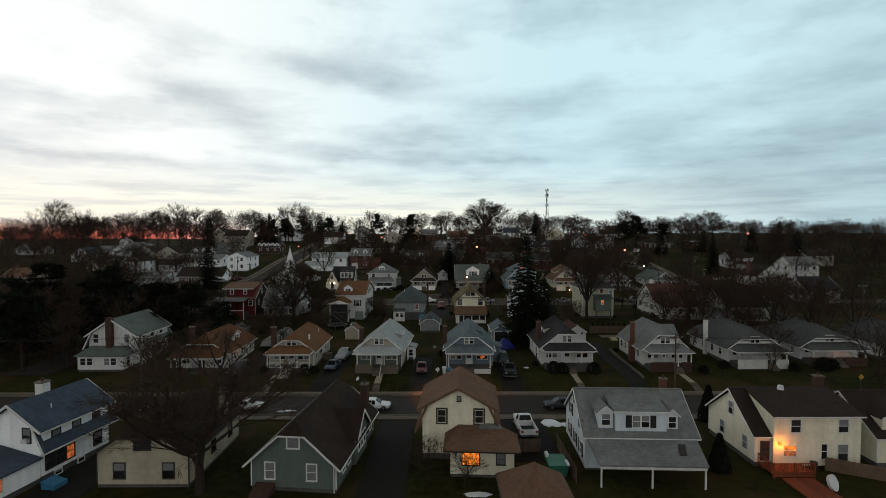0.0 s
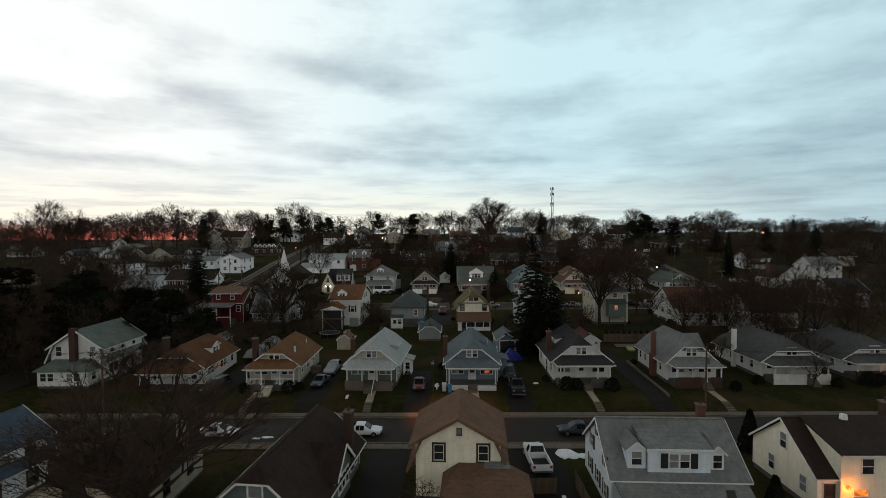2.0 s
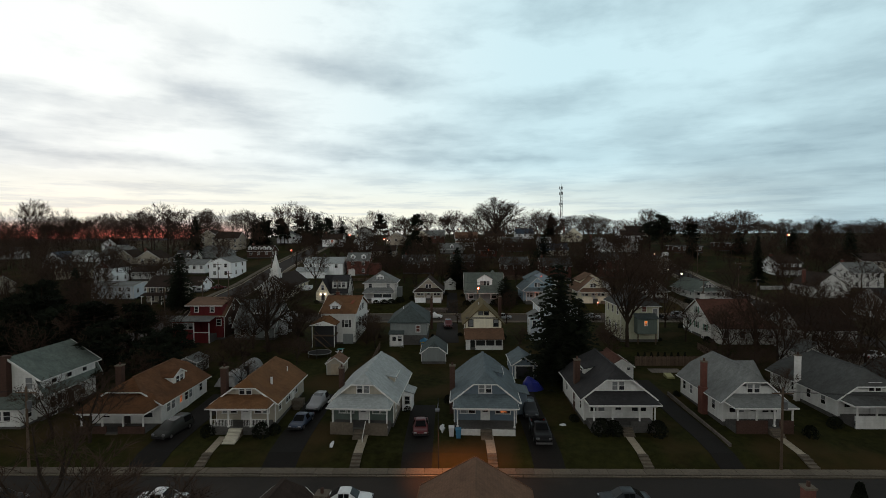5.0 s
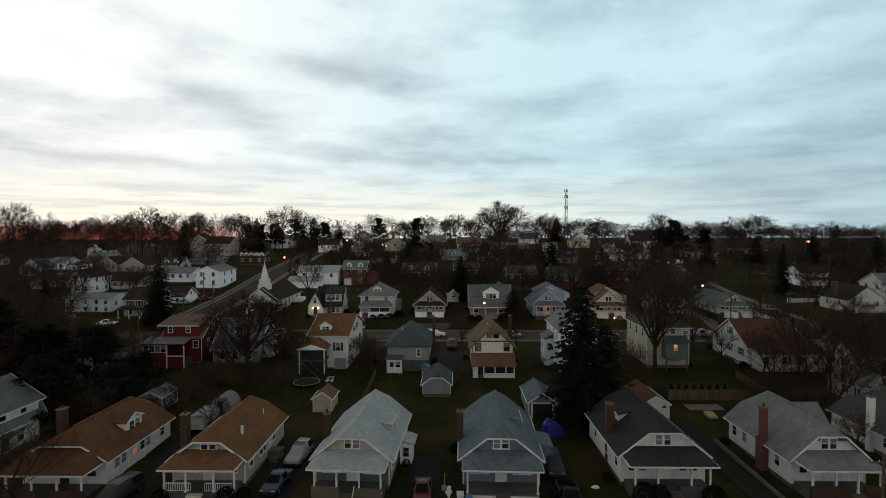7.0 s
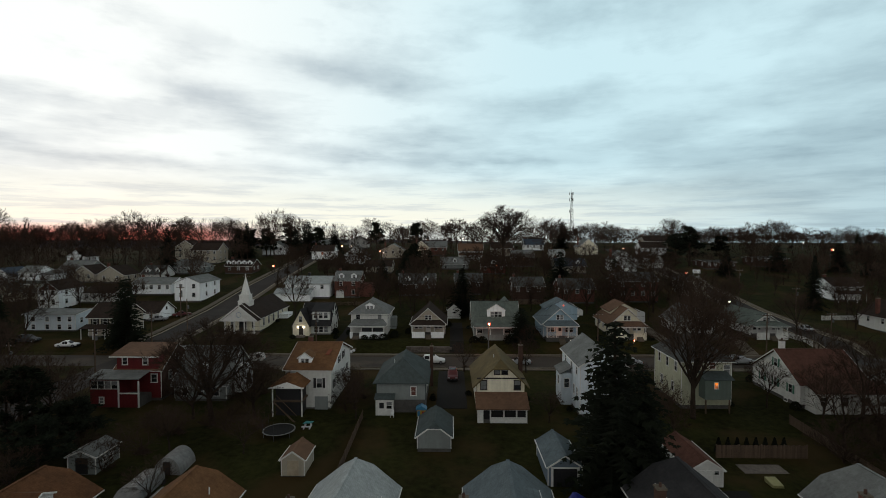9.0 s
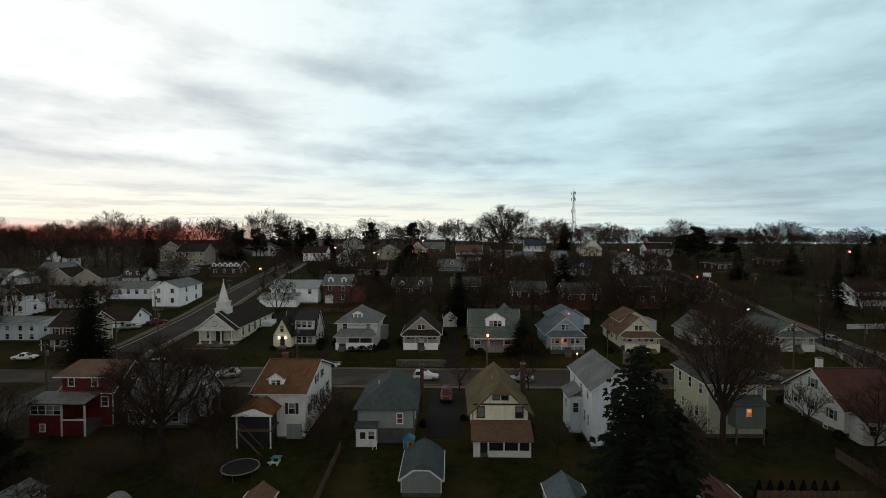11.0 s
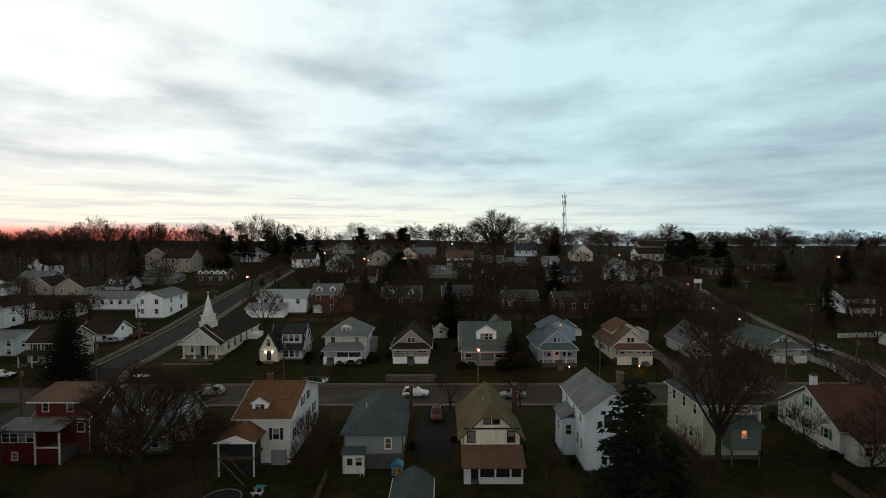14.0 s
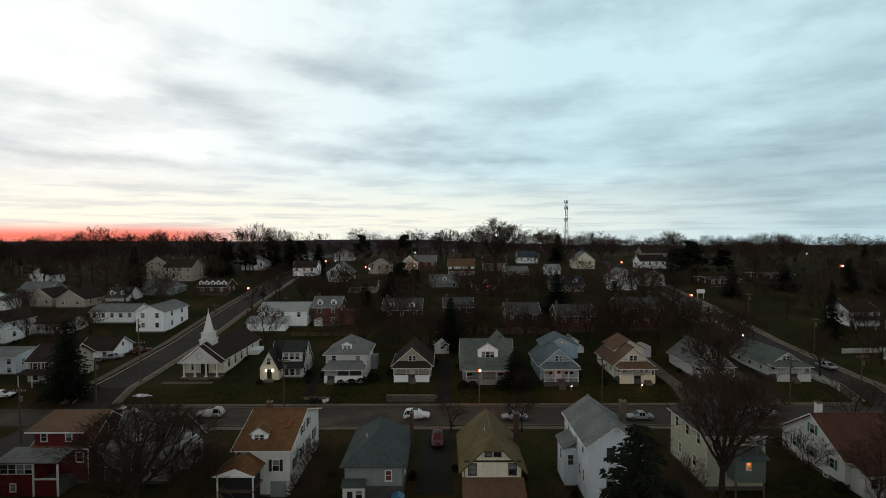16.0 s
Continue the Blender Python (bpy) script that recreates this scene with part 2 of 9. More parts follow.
M["concrete"] = material("concrete", (0.150, 0.126, 0.096), (0.072, 0.061, 0.047), 0.9, 4.0, 0.4, 0.2, spec=0.2, rand=0.15)
# concrete copy made pale yellow for the light falling on kerbs; paths share it
M["kerb"] = material("pale_lit_concrete", (0.36, 0.32, 0.25), (0.21, 0.18, 0.135), 0.9, 3.0, 0.4, 0.2, spec=0.2)
M["stone"] = material("grey_stone", (0.16, 0.14, 0.12), (0.07, 0.06, 0.055), 0.95, 2.5, 0.4, 0.5, spec=0.15, rand=0.3)
M["foundation"] = material("foundation_block", (0.10, 0.097, 0.09), (0.05, 0.049, 0.047), 0.95, 3.0, 0.5, 0.3, stripes=(2, 0.2, 0.3), spec=0.15)
M["white_siding"] = siding("white_siding", (0.86, 0.90, 0.91), 0.9)
M["white_clap"] = siding("white_clapboard", (0.60, 0.61, 0.585), 0.78, 0.2)
M["blue_white_siding"] = siding("pale_blue_siding", (0.56, 0.63, 0.68))
M["cream_siding"] = siding("cream_siding", (0.74, 0.70, 0.55))
M["pale_yellow"] = siding("pale_yellow_siding", (0.44, 0.45, 0.33), 0.7)
M["beige_siding"] = siding("beige_siding", (0.38, 0.35, 0.285))
M["grey_siding"] = siding("grey_siding", (0.205, 0.23, 0.225))
M["green_siding"] = siding("grey_green_siding", (0.105, 0.135, 0.118))
M["blue_siding"] = siding("blue_siding", (0.125, 0.165, 0.20))
M["sky_siding"] = siding("sky_blue_siding", (0.30, 0.42, 0.50))
M["red_siding"] = siding("barn_red_siding", (0.115, 0.012, 0.014))
M["stucco"] = material("cream_stucco", (0.42, 0.38, 0.29), (0.27, 0.24, 0.18), 0.95, 2.0, 0.4, 0.4, spec=0.1)
M["brick"] = material("red_brick", (0.15, 0.064, 0.048), (0.08, 0.036, 0.030), 0.95, 6.0, 0.6, 0.3, stripes=(2, 0.075, 0.3), spec=0.1)
M["brown_brick"] = material("brown_brick", (0.080, 0.047, 0.036), (0.042, 0.026, 0.021), 0.95, 6.0, 0.6, 0.3, stripes=(2, 0.075, 0.3), spec=0.1)
M["trim"] = material("white_trim", (0.66, 0.67, 0.65), (0.46, 0.46, 0.44), 0.6, 3.0, 0.6, 0.05, spec=0.3)
M["cream_trim"] = material("cream_trim", (0.55, 0.53, 0.44), (0.42, 0.40, 0.33), 0.6, 3.0, 0.6, 0.05, spec=0.3)
M["dark_trim"] = material("dark_trim", (0.030, 0.024, 0.02), (0.02, 0.016, 0.013), 0.6, 3.0, 0.6, 0.05)
M["roof_grey"] = shingle("grey_shingle", (0.195, 0.208, 0.204), 0.74)
M["roof_pale"] = shingle("pale_grey_shingle", (0.35, 0.385, 0.385), 0.92, (0.28, 0.31, 0.31))
M["roof_blue"] = shingle("blue_grey_shingle", (0.128, 0.162, 0.178), 0.78)
M["roof_slate"] = shingle("dark_blue_shingle", (0.068, 0.092, 0.124), 0.8)
M["roof_dark"] = shingle("charcoal_shingle", (0.040, 0.040, 0.042), 0.7)
M["roof_brown"] = shingle("dark_brown_shingle", (0.040, 0.028, 0.022), 0.7)
M["roof_tan"] = shingle("brown_shingle", (0.165, 0.098, 0.063), 0.78, (0.105, 0.064, 0.044))
M["roof_orange"] = shingle("rust_shingle", (0.175, 0.088, 0.040), 0.72, (0.100, 0.052, 0.027))
M["roof_rust"] = shingle("dark_rust_shingle", (0.140, 0.066, 0.031), 0.68, (0.075, 0.038, 0.021))
M["roof_dgrey"] = shingle("dark_grey_shingle", (0.085, 0.090, 0.088), 0.7)
M["roof_olive"] = shingle("olive_shingle", (0.150, 0.118, 0.058), 0.75, (0.085, 0.070, 0.04))
M["roof_green"] = shingle("grey_green_shingle", (0.136, 0.164, 0.148), 0.75)
M["roof_teal"] = shingle("slate_green_shingle", (0.076, 0.096, 0.096), 0.75)
M["roof_red"] = shingle("brick_red_shingle", (0.125, 0.058, 0.042), 0.7)
M["wood"] = material("weathered_wood", (0.12, 0.085, 0.06), (0.06, 0.042, 0.03), 0.9, 5.0, 0.6, 0.3, spec=0.15, rand=0.2)
M["deck_wood"] = material("red_stained_wood", (0.19, 0.050, 0.022), (0.10, 0.028, 0.013), 0.8, 5.0, 0.6, 0.3, rand=0.15)
M["shed_wood"] = material("pale_shed_wood", (0.42, 0.36, 0.27), (0.28, 0.23, 0.17), 0.85, 3.0, 0.5, 0.2)
M["bark"] = material("bark", (0.038, 0.028, 0.021), (0.018, 0.013, 0.010), 1.0, 5.0, 0.6, 0.4, spec=0.08)
M["twig"] = material("twigs", (0.060, 0.041, 0.030), (0.028, 0.019, 0.014), 1.0, 1.5, 0.3, 0.0, spec=0.05, rand=0.25)
M["needle"] = material("needles", (0.014, 0.018, 0.010), (0.006, 0.008, 0.005), 1.0, 2.0, 0.3, 0.0, spec=0.08, rand=0.2)
M["shrub"] = material("shrub_leaves", (0.013, 0.015, 0.009), (0.006, 0.008, 0.005), 1.0, 4.0, 0.5, 0.0, spec=0.08, rand=0.25)
# distance haze is mixed into the hill colour, paler than the near ground
M["far"] = material("hazy_far_hills", (0.060, 0.059, 0.070), (0.040, 0.039, 0.047), 1.0, 0.02, 0.002, 0.0, spec=0.0)
M["snow"] = material("old_snow", (0.75, 0.78, 0.80), (0.55, 0.57, 0.60), 0.8, 3.0, 0.6, 0.2)
M["glass"] = material("window_glass", (0.035, 0.038, 0.042), (0.012, 0.013, 0.014), 0.06, 0.8, 0.5, 0.0, spec=0.6, rand=0.5)
M["car_glass"] = material("tinted_car_glass", (0.008, 0.009, 0.010), (0.004, 0.0045, 0.005), 0.18, 0.8, 0.5, 0.0, spec=0.12)
# pane painted grey for the sky that would be reflected in it
M["blind"] = material("sky_painted_pane", (0.20, 0.21, 0.21), (0.13, 0.135, 0.14), 0.25, 2.0, 0.5, 0.0, spec=0.5)
M["lit"] = glowing("lit_window", (1.0, 0.25, 0.025), 1.0, 0.85)
M["lit_dim"] = glowing("dim_lit_window", (1.0, 0.26, 0.07), 0.28, 0.8)
M["sodium"] = glowing("sodium_lamp", (1.0, 0.075, 0.02), 4.0)
M["lamp_core"] = glowing("lamp_core", (1.0, 0.40, 0.22), 16.0)
M["cool_lamp"] = glowing("white_lamp", (1.0, 0.80, 0.60), 5.0)
M["dull_cover"] = material("weathered_plastic_sheet", (0.24, 0.245, 0.24), (0.12, 0.122, 0.12), 0.6, 1.6, 0.5, 0.4, streak=0.3)
M["sandbox"] = material("faded_green_plastic", (0.30, 0.29, 0.13), (0.2, 0.19, 0.08), 0.6, 2.0, 0.5, 0.1)
M["red_lamp"] = glowing("red_lamp", (1.0, 0.10, 0.06), 5.0)
M["tyre"] = material("tyre_rubber", (0.015, 0.015, 0.015), (0.008, 0.008, 0.008), 0.9, 8.0, 1.0, 0.1)
M["chrome"] = material("wheel_alloy", (0.35, 0.35, 0.36), (0.22, 0.22, 0.23), 0.35, 6.0, 1.0, 0.0, metal=0.8)
M["steel"] = material("galvanised_steel", (0.12, 0.125, 0.13), (0.07, 0.072, 0.075), 0.6, 4.0, 0.8, 0.1, metal=0.4)
M["wire"] = material("cable_black", (0.012, 0.012, 0.012), (0.008, 0.008, 0.008), 0.8, 4.0, 0.8, 0.0)
M["tarp_blue"] = material("blue_tarp", (0.012, 0.022, 0.22), (0.008, 0.013, 0.13), 0.45, 2.0, 0.8, 0.5)
M["teal"] = material("teal_plastic", (0.05, 0.28, 0.28), (0.03, 0.18, 0.18), 0.5, 3.0, 0.8, 0.1)
M["plastic_blue"] = material("blue_plastic", (0.05, 0.19, 0.32), (0.03, 0.13, 0.22), 0.5, 3.0, 0.8, 0.1)
M["plastic_yellow"] = material("yellow_plastic", (0.42, 0.27, 0.03), (0.3, 0.19, 0.02), 0.5, 3.0, 0.8, 0.1)
M["plastic_green"] = material("green_plastic", (0.03, 0.16, 0.10), (0.02, 0.09, 0.06), 0.5, 3.0, 0.8, 0.1)
M["plastic_red"] = material("red_plastic", (0.30, 0.03, 0.03), (0.2, 0.02, 0.02), 0.5, 3.0, 0.8, 0.1)
M["plastic_black"] = material("black_plastic", (0.014, 0.014, 0.015), (0.008, 0.008, 0.009), 0.6, 3.0, 0.8, 0.1)
M["white_metal"] = material("white_painted_metal", (0.60, 0.62, 0.63), (0.45, 0.46, 0.47), 0.4, 3.0, 0.6, 0.05)


def paint(name, col):
    return material(name, col, tuple(v * 0.85 for v in col), 0.36, 2.0, 0.5, 0.0, spec=0.35 if max(col) > 0.06 else 0.14)


# ---- mesh helpers ----
class Geo:
    """Collects faces for one mesh, in world metres."""

    def __init__(self):
        self.v, self.f = [], []

    def poly(self, pts):
        i = len(self.v)
        self.v += [tuple(p) for p in pts]
        self.f.append(tuple(range(i, i + len(pts))))
        return self

    def hexa(self, a, b):
        """A solid between two polygons a and b of the same count."""
        i, n = len(self.v), len(a)
        self.v += [tuple(p) for p in a] + [tuple(p) for p in b]
        self.f += [tuple(range(i + n - 1, i - 1, -1)), tuple(range(i + n, i + 2 * n))]
        self.f += [(i + k, i + (k + 1) % n, i + n + (k + 1) % n, i + n + k) for k in range(n)]
        return self

    def box(self, x0, x1, y0, y1, z0, z1):
        q = [(x0, y0), (x1, y0), (x1, y1), (x0, y1)]
        return self.hexa([(x, y, z0) for x, y in q], [(x, y, z1) for x, y in q])

    def slab(self, pts, dz):
        """A polygon with thickness dz below it."""
        return self.hexa([(x, y, z - dz) for x, y, z in pts], pts)

    def prism(self, prof, axis, a0, a1):
        """A profile of (u, z) drawn out along x or y."""
        if axis == "y":
            return self.hexa([(u, a0, z) for u, z in prof], [(u, a1, z) for u, z in prof])
        return self.hexa([(a0, u, z) for u, z in prof], [(a1, u, z) for u, z in prof])

    def bar(self, p, q, w, h):
        """A straight board from p to q, w across and h deep."""
        p, q = Vector(p), Vector(q)
        d = (q - p).normalized()
        s = d.cross(Vector((0, 0, 1)))
        s = Vector((1, 0, 0)) if s.length < 1e-4 else s.normalized()
        t = s.cross(d).normalized()
        s, t = s * w / 2, t * h / 2
        c = [-s - t, s - t, s + t, -s + t]
        return self.hexa([p + k for k in c], [q + k for k in c])

    def tube(self, p, q, r0, r1, n=6):
        p, q = Vector(p), Vector(q)
        d = (q - p).normalized()
        s = d.orthogonal().normalized()
        t = d.cross(s)
        ring = [s * math.cos(2 * math.pi * k / n) + t * math.sin(2 * math.pi * k / n) for k in range(n)]
        return self.hexa([p + k * r0 for k in ring], [q + k * r1 for k in ring])

    def mesh(self, name, mat, origin=(0, 0, 0), smooth=False):
        me = bpy.data.meshes.new(name)
        ox, oy, oz = origin
        me.from_pydata([(x - ox, y - oy, z - oz) for x, y, z in self.v], [], self.f)
        me.materials.append(mat)
        bm = bmesh.new()
        bm.from_mesh(me)
        bmesh.ops.recalc_face_normals(bm, faces=bm.faces)
        bm.to_mesh(me)
        bm.free()
        if smooth:
            me.polygons.foreach_set("use_smooth", [True] * len(me.polygons))
        me.update()
        return me


def thing(name, at, label, category, group="", kind=""):
    ob = new(name)
    ob.location = at
    ob.empty_display_size = 0.3
    return tagged(ob, label, category, group, kind)


def origin_of(ob):
    p = Vector((0, 0, 0))
    while ob:
        p += ob.location
        ob = ob.parent
    return p


def part(name, geo, mat, parent, label="", smooth=False):
    ob = new(name, geo.mesh(name, mat, origin_of(parent), smooth))
    ob.parent = parent
    if label:
        tagged(ob, label)
    return ob


def solo(name, geo, mat, at, label, category, group="", kind="", smooth=False):
    ob = new(name, geo.mesh(name, mat, at, smooth))
    ob.location = at
    return tagged(ob, label, category, group, kind)


# ---- ground ----
TY = [-300, -100, 60, 84.3, 86.6, 90, 100, 118, 126, 150, 153, 162, 164, 169, 176, 200, 230, 300, 350, 420, 600, 1000, 3000, 4000, 4700]
TZ = [-3, -1, 0, 0.02, 0.72, 1.0, 1.2, 2.0, 2.4, 2.9, 3.0, 3.0, 3.15, 4.7, 5.0, 7.0, 11, 18, 22, 22, 12, -8, -62, -48, -44]


def side(x):
    """The hill flattens out to the west."""
    t = min(1.0, max(0.0, (x + 190) / 110.0))
    return 0.62 + 0.38 * t * t * (3 - 2 * t)


def ground(x, y):
    z = float(np.interp(y, TY, TZ))
    if y > 235 and y < 1000:
        base = 11.5
        z = base + (z - base) * (side(x) if z > base else 1.0)
    return z


def build_ground():
    xs = sorted(set([-4700, -3000, -1800, -1100, -700, -450] + list(range(-320, 321, 20)) + [450, 700, 1100, 1800, 3000, 4700]))
    ys = sorted(set(TY + list(range(-280, 60, 40)) + list(range(60, 440, 10)) + [480, 540, 700, 850, 1300, 1700, 2200, 2600, 3400]))
    ys = [y for y in ys if y >= -300]
    me = bpy.data.meshes.new("ground")
    verts = []
    for y in ys:
        for x in xs:
            dz = 0.0
            if y > 900:
                dz = 22 * (noise.noise((x * 0.0009, y * 0.0007, 2.0))) * min(1, (y - 900) / 1500) - 60 * min(1.0, max(0.0, (x + 200) / 2200)) * min(1, (y - 900) / 1500)
            verts.append((x, y, ground(x, y) + dz))
    n = len(xs)
    faces = [(j * n + i, j * n + i + 1, (j + 1) * n + i + 1, (j + 1) * n + i) for j in range(len(ys) - 1) for i in range(n - 1)]
    me.from_pydata(verts, [], faces)
    me.materials.append(M["grass"])
    me.materials.append(M["far"])
    for p in me.polygons:
        if p.center.y > 520:
            p.material_index = 1
    ob = new("ground", me)
    tagged(ob, "dark winter lawns rising to a low ridge", "ground", kind="structure")


build_ground()


def strip(name, x0, x1, y0, y1, lift, mat, label, category, kind="structure", depth=0.2):
    """A sheet that follows the ground, with real thickness."""
    g = Geo()
    ys = [y0] + [y for y in TY if y0 < y < y1] + [y1]
    if y1 > 235:
        ys = sorted(set(ys + [y for y in range(240, int(y1), 10)]))
    for a, b in zip(ys, ys[1:]):
        za, zb = ground((x0 + x1) / 2, a) + lift, ground((x0 + x1) / 2, b) + lift
        g.slab([(x0, a, za), (x1, a, za), (x1, b, zb), (x0, b, zb)], depth)
    return solo(name, g, mat, ((x0 + x1) / 2, y0, ground(0, y0)), label, category, kind=kind)


WEST, EAST = (-70.8, -63.3), (81.6, 87.6)
strip("road_front", -260, 260, 75.2, 82.5, 0.03, M["asphalt"], "dark asphalt street between two rows of houses", "road")
strip("road_back", -260, 260, 153.4, 161.6, 0.035, M["worn_road"], "worn pale street in front of the upper houses", "road")
strip("road_west", WEST[0], WEST[1], 90, 400, 0.045, M["asphalt"], "asphalt side street climbing past the church", "road")
strip("road_east", EAST[0], EAST[1], 125, 330, 0.045, M["asphalt"], "asphalt side street climbing the hill", "road")

SLAB = Geo().box(-0.93, 0.93, -0.62, 0.62, -0.12, 0.0).mesh("paving_slab", M["concrete"])
KERB = Geo().box(-1.47, 1.47, -0.11, 0.11, -0.25, 0.0).mesh("kerb_stone", M["concrete"])


def pavement(name, y, x0, x1, kerb_y, label, z):
    top = thing(name, (0, y, z), label, "pavement", kind="structure")
    x = x0
    while x < x1:
        s = new("slab", SLAB)
        s.parent, s.location = top, (x, 0, 0.16 + random.uniform(-0.012, 0.012))
        s.rotation_euler = (random.uniform(-0.006, 0.006), random.uniform(-0.006, 0.006), 0)
        x += 1.9
    x = x0
    while x < x1:
        s = new("kerb_stone", KERB)
        s.parent, s.location = top, (x, kerb_y - y, 0.16 + random.uniform(-0.01, 0.01))
        x += 3.0
    return top


pavement("pavement_front", 83.6, -72, 96, 82.65, "worn pale concrete pavement with kerb stones", 0.0)
pavement("pavement_near", 74.0, -72, 96, 74.95, "worn pale concrete pavement with kerb stones", 0.0)
pavement("pavement_back", 163.0, -60, 79.5, 161.8, "pale concrete pavement below the raised lawns", 3.03)
pavement("pavement_south", 152.0, -60, 79.5, 153.2, "pale concrete pavement behind the lower gardens", 2.95)
for nm, xa, ya, yb in (("pavement_west_1", -62.4, 164, 330), ("pavement_west_2", -72.7, 164, 330), ("pavement_east_1", 80.1, 164, 300), ("pavement_east_2", 89.0, 164, 300)):
    strip(nm, xa - 0.75, xa + 0.75, ya, yb, 0.14, M["concrete"], "pale concrete pavement along the side street", "pavement")
for nm, xa in (("kerb_west_1", -63.15), ("kerb_west_2", -70.95), ("kerb_east_1", 81.45), ("kerb_east_2", 87.75)):
    strip(nm, xa - 0.12, xa + 0.12, 164, 330 if xa < 0 else 300, 0.17, M["kerb"], "concrete kerb of the side street", "kerb")


# ---- house kit ----
FRAMES = {}


def window_mesh(w, h, mat, border, style):
    key = (round(w, 2), round(h, 2), mat.name, border, style)
    if key not in FRAMES:
        b = border
        g = Geo()
        # one moulded ring with its sill
        for yy, q in ((-0.06, 0.0), (0.02, 0.0)):
            g.v += [(-w / 2 - b, yy, -h / 2 - b), (w / 2 + b, yy, -h / 2 - b), (w / 2 + b, yy, h / 2 + b), (-w / 2 - b, yy, h / 2 + b)]
            g.v += [(-w / 2, yy, -h / 2), (w / 2, yy, -h / 2), (w / 2, yy, h / 2), (-w / 2, yy, h / 2)]
        for k in range(4):
            m = (k + 1) % 4
            g.f += [(k, m, 4 + m, 4 + k), (8 + m, 8 + k, 12 + k, 12 + m), (m, k, 8 + k, 8 + m), (4 + k, 4 + m, 12 + m, 12 + k)]
        g.box(-w / 2 - b - 0.03, w / 2 + b + 0.03, -0.11, -0.061, -h / 2 - b, -h / 2 - b * 0.4)
        if style != "single":
            g.box(-w / 2, w / 2, -0.045, 0.0, -0.025, 0.025)
        if style == "grid":
            g.box(-0.015, 0.015, -0.04, 0.0, -h / 2, h / 2)
        p = Geo().box(-w / 2, w / 2, -0.025, 0.01, 0.0, h / 2)
        q = Geo().box(-w / 2, w / 2, -0.015, 0.015, -h / 2, 0.0)
        FRAMES[key] = (g.mesh("window", mat), p.mesh("pane", M["glass"]), q.mesh("pane", M["glass"]))
    return FRAMES[key]


SHUTTER = {}


